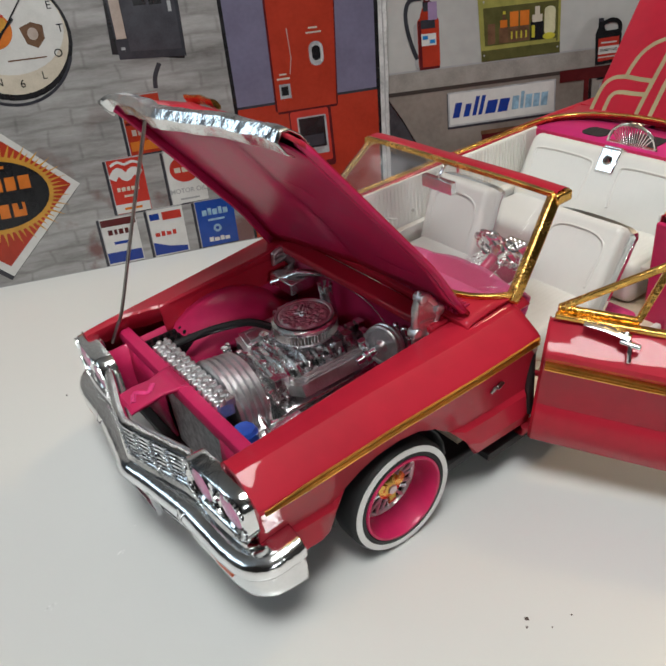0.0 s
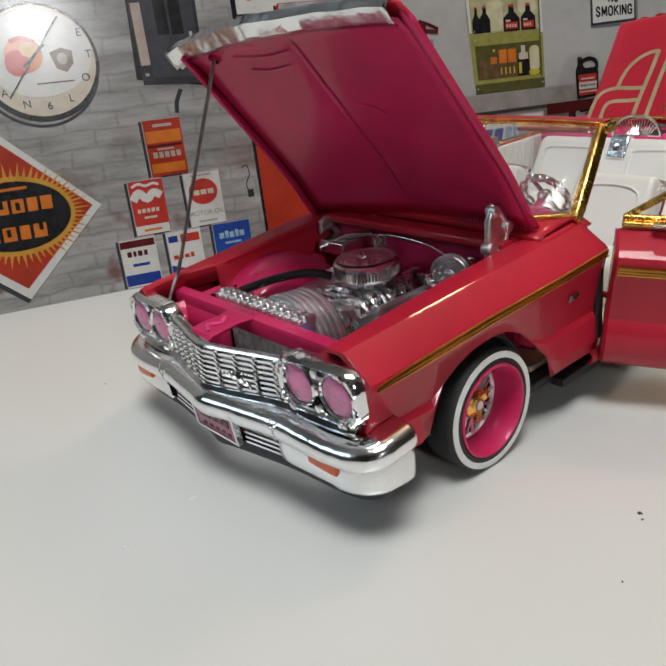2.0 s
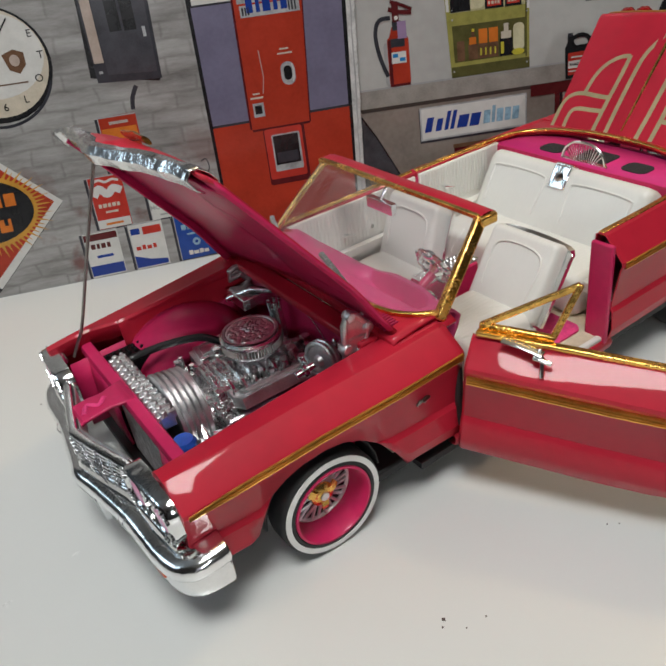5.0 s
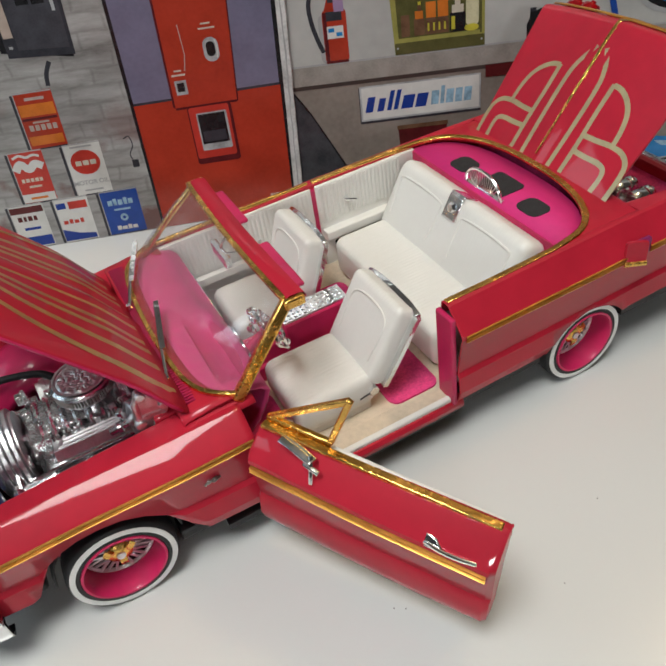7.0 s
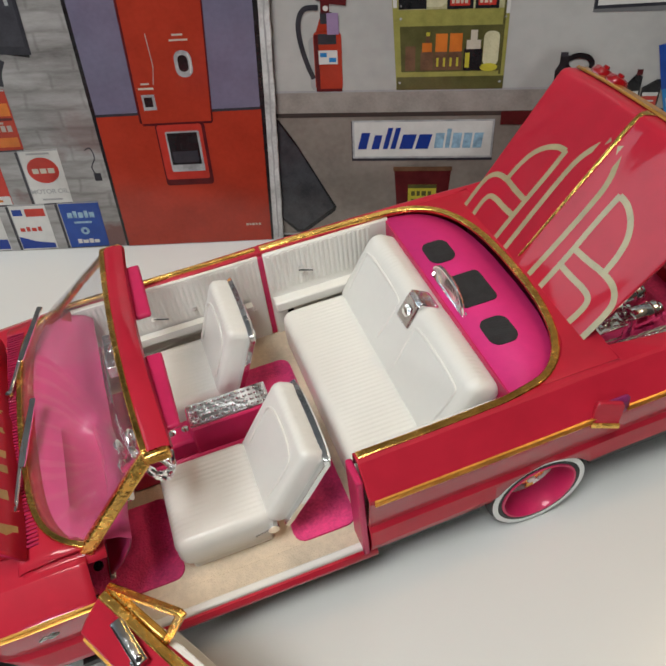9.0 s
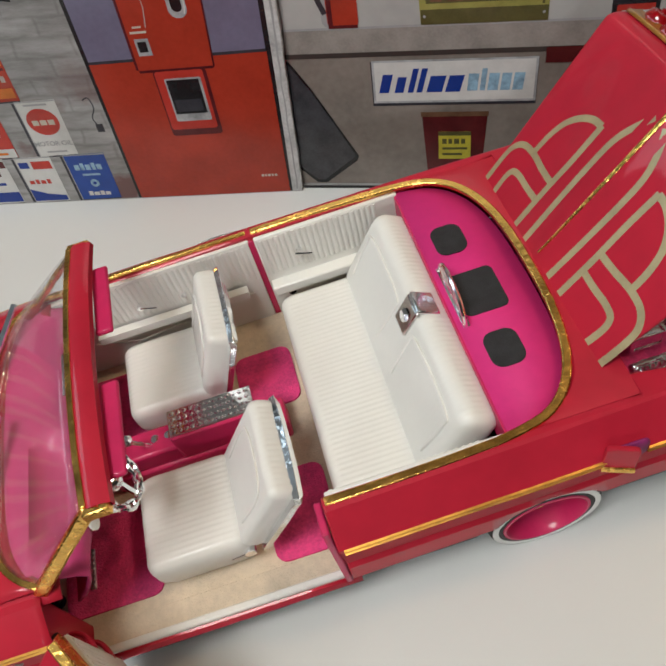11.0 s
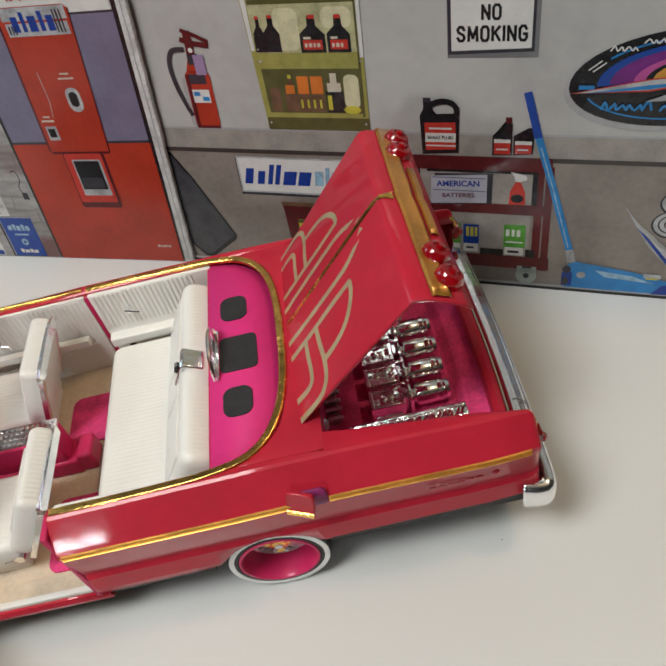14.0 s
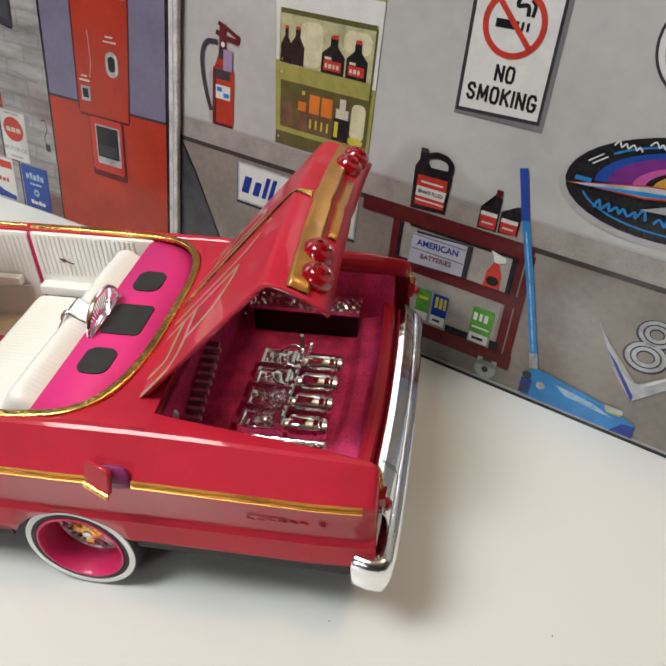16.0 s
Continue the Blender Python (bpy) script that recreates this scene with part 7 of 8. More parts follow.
def pillow(bm, x0, x1, y0, y1, z0, z1, r, pleat=1.15, depth=0.17, m=None, plain=()):
    """A padded block with pleats that run across its length."""
    n = int((y1 - y0) / 0.32)
    cx, cz = (x0 + x1) / 2, (z0 + z1) / 2
    base = round_rect(x0, z0, x1, z1, r, 4)
    rows = []
    for i in range(n + 1):
        y = y0 + (y1 - y0) * i / n
        e = min(y - y0, y1 - y)
        ins = r * 0.9 * (1 - math.sqrt(max(0, 1 - (1 - min(e / r, 1)) ** 2)))
        pl = 0 if any(a <= y <= c for a, c in plain) or e < r * 0.8 else depth * abs(math.sin(math.pi * (y - y0) / pleat))
        rows.append([(cx + (px - cx) * (1 - ins * 2 / (x1 - x0)) + 0, y, cz + (pz - cz) * (1 - (ins + (depth - pl if e >= r * 0.8 else 0)) * 2 / (z1 - z0))) for px, pz in base])
    vs = grid(bm, rows, close_u=True)
    bm.faces.new(vs[0][::-1])
    bm.faces.new(vs[-1])
    if m:
        bmesh.ops.transform(bm, matrix=m, verts=[v for row in vs for v in row])


def mm_pose(x, y, z, rx=0, ry=0, rz=0):
    return pose(x, y, z, rx, ry, rz)


def bucket(y0, y1, rake, px):
    b = B()
    pillow(b, 47.0, 67.5, y0, y1, 12.0, 21.0, 2.6)
    seat = part("front_seat", b, VINYL, car, "pleated ivory bucket seat", smooth=60)
    b = B()
    box(b, 49, 66, y0 + 1.2, y1 - 1.2, 9.8, 13)
    part("seat_base", b, VINYL, seat, bevel=0.6)
    b = B()
    tilt = mm_pose(px, 0, 17.2, 0, rake, 0)
    pillow(b, -2.6, 2.8, y0 + 0.2, y1 + 0.2, 0, 20.6, 1.7, m=tilt)
    back = part("seat_back", b, VINYL, seat, "pleated ivory seat back", smooth=60)
    b = B()
    ym, hw = (y0 + y1) / 2, (y1 - y0) / 2 - 1.6
    pl = [(-2.75, ym + hw * sx, z) for sx, z in ((-0.8, 5), (-0.86, 14), (-0.6, 16.8), (0, 17.4), (0.6, 16.8), (0.86, 14), (0.8, 5))]
    strip(b, [tilt @ Vector(p) for p in smooth_path(pl, 4)], 0.7, 0.5, (-1, 0, 0), round_seg=6)
    part("back_piping", b, VINYL, back)
    b = B()
    pl = [(2.7, y, z) for y, z in ((y0 + 0.5, 0.4), (y0 + 0.2, 16.8), (y0 + 2.0, 20.0), (y1 - 2.0, 20.0), (y1 - 0.2, 16.8), (y1 - 0.5, 0.4))]
    strip(b, [tilt @ Vector(p) for p in smooth_path(pl, 5)], 2.0, 1.3, (1, 0, 0.3))
    part("chrome_edge", b, CHROME, back, "chrome edge band", bevel=0.2)
    b = B()
    for y in (y0 + 0.2, y1 - 0.2):
        cyl(b, (66.4, y - 0.7, 16.4), (66.4, y + 0.7, 16.4), 1.2, seg=12)
        strip(b, [(66.4, y, 16.4), (62.5, y, 15.6)], 1.0, 0.7, round_seg=6)
    part("seat_pivot", b, CHROME, seat)


bucket(-28.2, -7.6, 32, 66.8)
bucket(6.8, 27.0, 20, 65.6)
b = B()
pillow(b, 85.0, 107.5, -26.0, 26.0, 9.8, 21.8, 2.6)
rs = part("rear_seat", b, VINYL, car, "pleated ivory rear bench seat", smooth=60)
b = B()
tilt = mm_pose(102.4, 0, 18.4, 0, 31, 0)
pillow(b, -2.6, 6.0, -27.4, 27.2, 0, 21.0, 2.8, m=tilt, plain=((-3.6, 3.6),))
rb = part("seat_back", b, VINYL, rs, "pleated ivory bench back", smooth=60)
for yc in (-14, 14):
    b = B()
    pl = [(-2.7, yc + sx, z) for sx, z in ((-9, 5.5), (-9.6, 14.2), (-7.6, 16.6), (7.6, 16.6), (9.6, 14.2), (9, 5.5))]
    strip(b, [tilt @ Vector(p) for p in smooth_path(pl, 5)], 0.9, 0.6, (-1, 0, 0), round_seg=6)
    part("back_piping", b, VINYL, rb)
b = B()
box(b, -3.2, -2.4, -2.8, 2.8, 14.0, 20.6, tilt)
box(b, -3.0, 2.0, -2.8, 2.8, 20.4, 21.3, tilt)
part("speaker_grille", b, CHROME, rb, "chrome centre plate on the bench back", bevel=0.4)
b = B()
turned(b, [(1.6, 0), (1.2, 0.7), (0, 0.9)], tilt @ Vector((-3.1, 0, 17.2)), (-1, 0, 0.3), 6)
part("plate_boss", b, CHROME, rb)

# rear side cards
for side in (-1, 1):
    b = B()
    box(b, 84.2, 117, side * 31.0 - 0.6, side * 31.0 + 0.6, 9.4, 36.4)
    box(b, 84.6, 110, min(side * 27.6, side * 31), max(side * 27.6, side * 31), 19.4, 22.4)
    card = part("rear_side_card", b, VINYL, car, "ribbed ivory rear side card", bevel=0.4)
    for k in range(22):
        x = 85.4 + 26 * k / 21
        b = B()
        strip(b, [(x, side * 30.35, 24.6), (x, side * 30.35, 35.8)], 0.9, 0.6, (0, 1, 0), round_seg=8)
        part("pleat", b, VINYL, card)
    b = B()
    cyl(b, (93, side * 30.4, 30), (93, side * 28.6, 30), 0.7, seg=10)
    strip(b, [(92, side * 28.8, 30.4), (95.6, side * 28.6, 29.2)], 0.8, 0.6, round_seg=6)
    part("window_winder", b, CHROME, card)

# peg hole drawn as a black disc, with its shade put into the colour
b = B()
cyl(b, (88.6, 30.2, 16.4), (88.6, 30.9, 16.4), 0.9, seg=14)
part("peg_hole_dot", b, BLACK, card, "small black dot for the dark of a peg hole")

# console and gear lever
b = B()
box(b, 40, 76, -4.0, 4.0, 9.8, 15.0)
box(b, 56.0, 74, -3.4, 3.4, 14.6, 23.8, None)
box(b, 42, 57, -3.2, 3.2, 14.8, 20.0)
box(b, 75.6, 79.6, -3.6, 3.6, 9.8, 16)
cons = part("centre_console", b, PINK, car, "magenta centre console", bevel=0.7)
b = B()
box(b, 56.4, 74.4, -3.0, 3.0, 23.7, 24.3)
for i in range(13):
    for j in range(4):
        cyl(b, (57.4 + 1.33 * i, -2.2 + 1.45 * j, 24.2), (57.4 + 1.33 * i, -2.2 + 1.45 * j, 24.55), 0.62, 0.25, 8)
part("console_plate", b, CHROME, cons, "engine-turned chrome console top")
b = B()
cyl(b, (51, -0.8, 19.8), (48.6, -2.4, 26.2), 0.45, seg=8)
turned(b, [(0, -1.2), (1.1, -0.5), (1.2, 0.3), (0.7, 1.1), (0, 1.2)], (48.4, -2.4, 26.8), (0, 0, 1), 14)
for x in (49.6, 52.6):
    turned(b, [(1.0, 0), (0.9, 0.5), (0, 0.7)], (x + 2.4, 0.2, 20.0), (0, 0, 1), 14)
part("gear_lever", b, CHROME, cons, "chrome gear lever")

# dash, column and chain steering wheel
b = B()
rows = []
for y in steps(-30.2, 30.2, 41):
    e = ws_base(y)
    a = abs(y) / 30.2
    pod = 0.9 * math.exp(-((y + 15) / 8.5) ** 4)
    pit = math.exp(-((y + 13.5) / 10.5) ** 6)
    dip = -1.4 * math.exp(-((y - 12) / 10) ** 4)
    rows.append([(e.x + 0.6, y, e.z - 0.9), (min(e.x + 4.0, 32.6), y, 37.0), (33.2, y, 36.8), (34.2, y, 36.4 - 3.4 * pit), (38.4 + pod * 0.6, y, 36.0 + dip * 0.3 - 4.4 * pit), (39.4 + pod * 0.8, y, 35.6 + pod * 0.7 + dip * 0.6), (40.6 + pod, y, 35.2 + pod + dip), (42.2 + pod, y, 33.4 + pod * 0.5), (41.2 + pod, y, 30.6), (38.6, y, 26.4), (36, y, 24)])
grid(b, rows)
dash = part("dashboard", b, DASH, car, "magenta dashboard", smooth=60, thick=0.5, offset=-1)
b = B()
for y in (-20, -15, -10):
    turned(b, [(2.1, 0), (2.1, 0.5), (1.7, 0.6), (0, 0.45)], (42.6, y, 33.0), (1, 0, 0.25), 20)
box(b, 42.0, 42.8, 4, 22, 30.6, 31.6)
part("gauge", b, CHROME, dash)
STEER = Vector((49.0, -15.7, 36.4))
ax = Vector((0.86, 0, 0.51))
q = ax.to_track_quat("Z", "Y")
links, chain = 15, []
for k in range(links):
    w = 2 * math.pi * k / links
    c = STEER + q @ Vector((5.4 * math.cos(w), 5.4 * math.sin(w), 0))
    t = q @ Vector((-math.sin(w), math.cos(w), 0))
    nrm = q @ Vector((math.cos(w), math.sin(w), 0)) if k % 2 else ax
    pts = [c + t * 1.4 * math.cos(2 * math.pi * i / 10) + nrm * 0.75 * math.sin(2 * math.pi * i / 10) for i in range(10)]
    link = B()
    strip(link, pts, 0.85, 0.85, t.cross(nrm), closed=True, round_seg=6)
    chain.append(link)
b = B()
turned(b, [(0, 1.5), (1.0, 1.2), (1.7, 0.2), (1.9, -0.6), (1.2, -1.6), (0.9, -2.4)], STEER, ax, 16)
for k in range(2):
    w = math.pi * k + 1.2
    strip(b, [STEER, STEER + q @ Vector((5.2 * math.cos(w), 5.2 * math.sin(w), 0))], 0.9, 0.5, ax)
wheel_ring = part("steering_wheel", b, CHROME, car, "chrome chain steering wheel")
for link in chain:
    part("chain_link", link, CHROME, wheel_ring)
b = B()
cyl(b, STEER - ax * 1.0, STEER - ax * 10, 1.1, 1.3, 12)
part("steering_column", b, PINK, car)

# ---- parcel shelf and rear deck ----
U = [(118, 31.6), (123.2, 30.4), (127.2, 27.8), (130.2, 23.6), (132.2, 18), (133.3, 10.5), (133.6, 0)]
UO = [(118.2, 31.7), (127, 31.7), (134, 31.7), (139.5, 31.7), (139.5, 21.5), (139.5, 11.5), (139.5, 0)]
Ufull = U + [(x, -y) for x, y in U[-2::-1]]
UOfull = UO + [(x, -y) for x, y in UO[-2::-1]]


def deck_z(x, y):
    return lerp(TOP, x) + 0.2 + 1.6 * max(0.0, 1 - (abs(y) / 31.7) ** 2) ** 1.5


Us = smooth_path([(x, y, 0) for x, y in Ufull], 3)
UOs = []
for i in range(len(UOfull) - 1):
    for k in range(3):
        UOs.append(Vector((*UOfull[i], 0)).lerp(Vector((*UOfull[i + 1], 0)), k / 3))
UOs.append(Vector((*UOfull[-1], 0)))
b = B()
rows = []
for p, o in zip(Us, UOs):
    m1 = p.lerp(o, 0.12)
    rows.append([(p.x, p.y, deck_z(p.x, p.y) - 1.2), (m1.x, m1.y, deck_z(m1.x, m1.y)), (p.lerp(o, 0.5).x, p.lerp(o, 0.5).y, deck_z(*p.lerp(o, 0.5).xy) + 0.1), (o.x, o.y, deck_z(o.x, o.y) - 0.1), (o.x, o.y, deck_z(o.x, o.y) - 2.4)])
grid(b, rows)
part("rear_deck", b, RED, car, "red rear deck behind the cockpit", thick=0.5, offset=-1)
b = B()
poly = [(116.6, -30.8), (116.6, 30.8)] + [(p.x - 0.4, p.y * 0.985) for p in Us]
f = b.faces.new([b.verts.new((x, y, 36.1)) for x, y in poly])
bmesh.ops.triangulate(b, faces=[f])
shelf = part("parcel_shelf", b, SHELF, car, "magenta parcel shelf", thick=0.8, offset=-1)
b = B()
box(b, 116.2, 117.0, -30.4, 30.4, 29.0, 35.9)
part("shelf_front", b, PINK, shelf)
for cx, cy, hx, hy_, r in ((122.6, 13.6, 3.2, 3.9, 2.2), (122.7, -14.7, 3.2, 3.9, 2.2), (123.3, -0.9, 4.3, 5.2, 1.3)):
    b = B()
    f = b.faces.new([b.verts.new((x, y, 36.15)) for x, y in round_rect(cx - hx, cy - hy_, cx + hx, cy + hy_, r, 6)])
    g = bmesh.ops.extrude_face_region(b, geom=[f])
    bmesh.ops.translate(b, vec=(0, 0, 0.25), verts=[v for v in g["geom"] if isinstance(v, bmesh.types.BMVert)])
    part("speaker", b, SPEAKER, shelf, "black shelf loudspeaker")
b = B()
pl = [(118.0, 6.8, 36.2), (118.0, 5.6, 39.4), (118.0, 2.2, 41.6), (118.0, -3.4, 41.6), (118.0, -6.8, 39.4), (118.0, -8.0, 36.2)]
path = smooth_path(pl, 4)
strip(b, path, 0.9, 0.9, (1, 0, 0), round_seg=6)
box(b, 117.5, 118.8, -8.2, 7.0, 35.9, 36.6)
plaque = part("shelf_ornament", b, CHROME, car, "chrome grille plaque standing on the parcel shelf")
for k in range(15):
    y = -6.2 + 12.4 * k / 14
    b = B()
    strip(b, [(118.0, y * 0.55 - 0.6, 36.2), (118.0, y - 0.6, 41.4 - 0.055 * y * y)], 0.38, 0.35, (1, 0, 0), round_seg=5)
    part("plaque_bar", b, CHROME, plaque)
# gold surround of the cockpit
b = B()
side_l = [(x, y, deck_z(x, y) - 0.1) for x, y in ((84.0, -32.6), (95, -32.6), (106, -32.4), (114, -32.1))]
mid = [(p.x, p.y, deck_z(p.x, p.y) + 0.05) for p in Us[::-1]]
side_r = [(x, -y, z) for x, y, z in side_l[::-1]]
strip(b, side_l + mid + side_r, 1.7, 1.1)
part("cockpit_surround", b, GOLD, car, "gold foil cockpit surround", bevel=0.3)
# ---- trunk ----
b = B()
box(b, 139, 176.4, -28.6, 28.6, 17.2, 18.4)
liner = part("trunk_liner", b, FLOCK, car, "magenta flocked trunk liner", bevel=0.2)
b = B()
box(b, 138, 139.4, -28.2, 28.2, 18.4, 34)
part("liner_panel", b, FLOCK, liner, bevel=0.2)
for side in (-1, 1):
    b = B()
    grid(b, [[(x, side * (quarter_inner(x) + dy), z) for dy, z in ((-0.7, 18.3), (-0.5, 26), (-0.15, 33.0), (0.35, 33.0), (0.35, 18.3))] for x in steps(140.4, 176.4, 8)], close_u=True)
    part("liner_panel", b, FLOCK, liner)
b = B()
grid(b, [[(x + 1.2 * (1 - (y / 30) ** 2), y, z) for x, z in ((167.0, 18.3), (168.2, 18.7), (169.0, 19.8), (169.8, 20.2), (170.8, 20.1), (171.8, 20.5), (174.6, 21.4))] for y in steps(-29, 29, 17)])
part("liner_ledge", b, FLOCK, liner, smooth=60)
b = B()
grid(b, [[(x + 1.2 * (1 - (y / 30) ** 2), y, z) for x, z in ((173.6, 17), (173.8, 23.0), (174.2, 24.0), (175.4, 24.4), (176.4, 24.0), (177.0, 22.6), (177.2, 12.5), (175.6, 10.5))] for y in steps(-31.5, 31.5, 17)])
part("tail_panel", b, RED, car, thick=0.5, offset=-1)
rbm = bumper("rear_bumper", [(175.6, -37.4), (179, -38.2), (181.4, -37.4), (182.0, -33), (182.4, -22), (182.6, -10), (182.7, 0), (182.6, 10), (182.4, 22), (182.0, 33), (181.4, 37.4), (179, 38.2), (175.6, 37.4)],
    [(-2.6, 16.2), (-1.0, 17.0), (0.2, 16.8), (1.0, 15.6), (1.2, 13.8), (1.0, 11.6), (0.6, 9.4), (-0.2, 8.0), (-1.2, 7.6)], CHROME)
rbm["label"] = "chrome rear bumper"
rbm.location.x += 0.6 * S
b = B()
grid(b, [[(x + 1.2 * (1 - (y / 33) ** 2), y, z) for x, z in ((176.6, 23.2), (177.4, 23.7), (178.6, 23.6), (179.0, 22.9), (180.2, 22.0), (180.9, 20.6), (181.0, 18.6), (180.6, 16.4))] for y in steps(-31.5, 31.5, 21)])
part("tail_plate", b, CHROME, rbm, "chrome tail plate", thick=0.4, offset=-1)
for y in (-20.6, 20.6):
    b = B()
    strip(b, [(178.0 + 1.2 * (1 - (y / 33) ** 2), y, 23.95), (180.4 + 1.2 * (1 - (y / 33) ** 2), y, 22.2), (181.2 + 1.2 * (1 - (y / 33) ** 2), y, 19.4)], 0.18, 0.18, round_seg=5)
    part("plate_seam", b, BLACK, rbm, "dark seam across the tail plate")

pr = random.Random(41)
for k, y in enumerate((-12.2, -5.6, 1.0, 7.6)):
    z0 = 21.6
    b = B()
    turned(b, [(0, 0), (1.5, 0.0), (1.6, 0.7), (2.3, 0.9), (2.5, 1.3), (2.5, 5.4), (2.3, 5.7), (2.3, 5.9), (2.55, 6.1), (2.55, 6.9), (2.25, 7.1), (2.25, 7.5), (2.4, 7.7), (2.1, 8.5), (0.9, 8.7), (0, 8.7)], (158.8, y, z0), (1, 0, 0), 24)
    pump = part("hydraulic_pump", b, CHROME, car, "chrome hydraulic pump on the trunk floor", smooth=40)
    b = B()
    box(b, 158.0, 158.9, y - 2.9, y + 2.9, 18.2, z0 + 3.0)
    box(b, 156.8, 158.0, y - 1.6, y + 1.6, 18.2, z0 + 1.8)
    part("pump_flange", b, CHROME, pump, bevel=0.25)
    b = B()
    box(b, 149.6, 156.8, y - 2.3, y + 2.3, 18.2, 22.6)
    part("pump_tank", b, CHROME, pump, "mirror-bright chrome pump tank", bevel=0.35)
    b = B()
    for x0, x1 in ((149.3, 150.2), (156.0, 157.0)):
        box(b, x0, x1, y - 2.6, y + 2.6, 18.2, 23.1)
    for sgn in (-2.2, 2.2):
        strip(b, [(149.6, y + sgn, 22.7), (156.4, y + sgn, 22.7)], 0.7, 0.6, round_seg=6)
        strip(b, [(149.6, y + sgn * 1.12, 18.9), (156.4, y + sgn * 1.12, 18.9)], 0.5, 0.9, round_seg=6)
    part("tank_frame", b, CHROME, pump, bevel=0.15)
    for j in range(4):
        x = 150.9 + 1.55 * j + pr.uniform(-0.3, 0.3)
        yy = y + pr.uniform(-1.2, 1.2)
        h = pr.uniform(0.7, 1.9)
        b = B()
        turned(b, [(0.75, 0), (0.75, h * 0.35), (0.45, h * 0.45), (0.45, h * 0.8), (0.6, h * 0.85), (0.55, h), (0, h)], (x, yy, 22.4), (pr.uniform(-0.2, 0.2), pr.uniform(-0.2, 0.2), 1), 10)
        part("tank_valve", b, CHROME, pump)
    b = B()
    cyl(b, (158.4, y + 0.4, 23.8), (158.4, y + 0.4, 26.0 + (3.2 if k == 3 else 0)), 0.6, 0.45, 10)
    cyl(b, (158.4, y - 1.2, 25.0), (158.4, y + 1.8, 25.0), 0.5, seg=8)
    if k == 3:
        strip(b, smooth_path([(159.4, y - 0.6, 24.0), (160.4, y - 1.0, 26.4), (160.8, y - 1.2, 28.4)], 4), 0.8, 0.6, round_seg=6)
    part("pump_fitting", b, CHROME, pump, "upright chrome pump fitting")
    b = B()
    strip(b, smooth_path([(158.4, y + 0.2, 25.4), (156.4, y + 1.0, 25.8), (154.2, y + 0.4, 24.6), (152.6, y + 0.8, 23.4)], 4), 0.55, 0.55, round_seg=6)
    part("pump_hose", b, CHROME, pump)

b = B()
box(b, 143.2, 168.6, 22.8, 28.3, 17.6, 25.2)
bank = part("battery_bank", b, BLACK, car, "black battery bank with chrome lid", bevel=0.3)
b = B()
nx, ny = 44, 9
rows = []
for i in range(nx):
    x = 142.8 + 26.2 * i / (nx - 1)
    rows.append([(x, 22.2 + 6.3 * j / (ny - 1), 26.0 + (0 if j in (0, ny - 1) else 0.55 * math.sin(i * 1.9 + 2.1 * j) + pr.uniform(-0.35, 0.45))) for j in range(ny)])
grid(b, rows)
box(b, 142.8, 169.0, 22.2, 28.5, 25.0, 26.05)
part("battery_lid", b, SILVER, bank, "crumpled chrome foil lid", smooth=25)
b = B()
box(b, 144.0, 169.0, -25.0, -21.8, 26.6, 28.3)
rail = part("trunk_rail", b, CHROME, car, "twisted chrome rail along the trunk side", bevel=0.2)
for k in range(24):
    x = 144.4 + 0.98 * k
    b = B()
    strip(b, [(x, -25.0, 28.1), (x + 0.4, -24.7, 28.42), (x + 1.5 + pr.uniform(-0.3, 0.3), -23.4, 28.5), (x + 1.8, -23.1, 28.1)], 0.96, 0.42, round_seg=8)
    part("rail_rib", b, CHROME, rail)
b = B()
box(b, 145.0, 168.4, -24.2, -22.6, 17.6, 26.6)
part("rail_stand", b, FLOCK, rail)
b = B()
grid(b, [[(144.2 + 24.6 * i / 39, y + pr.uniform(-0.12, 0.12), z + pr.uniform(-0.12, 0.12)) for y, z in ((-23.2, 28.2), (-22.4, 28.55), (-21.7, 28.1), (-21.5, 26.8))] for i in range(40)])
part("rail_foil", b, SILVER, rail, "creased chrome foil face", thick=0.15, smooth=25)

b = B()
strip(b, [(141.0, -17.6, 24.6), (141.0, -9.0, 27.6), (141.0, 0.6, 31.0)], 2.8, 1.0, (0, -0.35, 1))
spring = part("lid_spring", b, STEEL, car, "dull ribbed hinge arm under the lid", bevel=0.2)
for k in range(9):
    b = B()
    y = -17.0 + 1.9 * k
    box(b, 139.6, 143.2, y - 0.45, y + 0.45, 25.2 + 0.66 * k, 26.2 + 0.66 * k)
    part("spring_rib", b, SATIN, spring, bevel=0.15)
b = B()
turned(b, [(1.5, -1.0), (1.6, 0.6), (1.0, 1.2), (0, 1.3)], (138.6, -20.6, 29.2), (0.5, -0.6, 0.6), 14)
part("spring_knob", b, SATIN, spring)

# ---- trunk lid ----
LID_M = pose(135.4 * S, 0.4 * S, 37.0 * S, -0.7, -48.5, 1.0)


LID_TAIL = ((38.6, -0.4), (39.2, -1.3), (39.9, -2.8), (40.5, -4.6), (41.0, -6.6), (41.3, -8.6), (41.2, -10.6))


def lid_half(x):
    return 25.3 + 2.6 * x / 41.0


def lid_z(x, y):
    return 1.3 * (1 - (y / 27) ** 2) + 0.35 * math.exp(-(y / 1.6) ** 2) - 0.06 * max(0, min(x, 38.4) - 36.4) ** 2


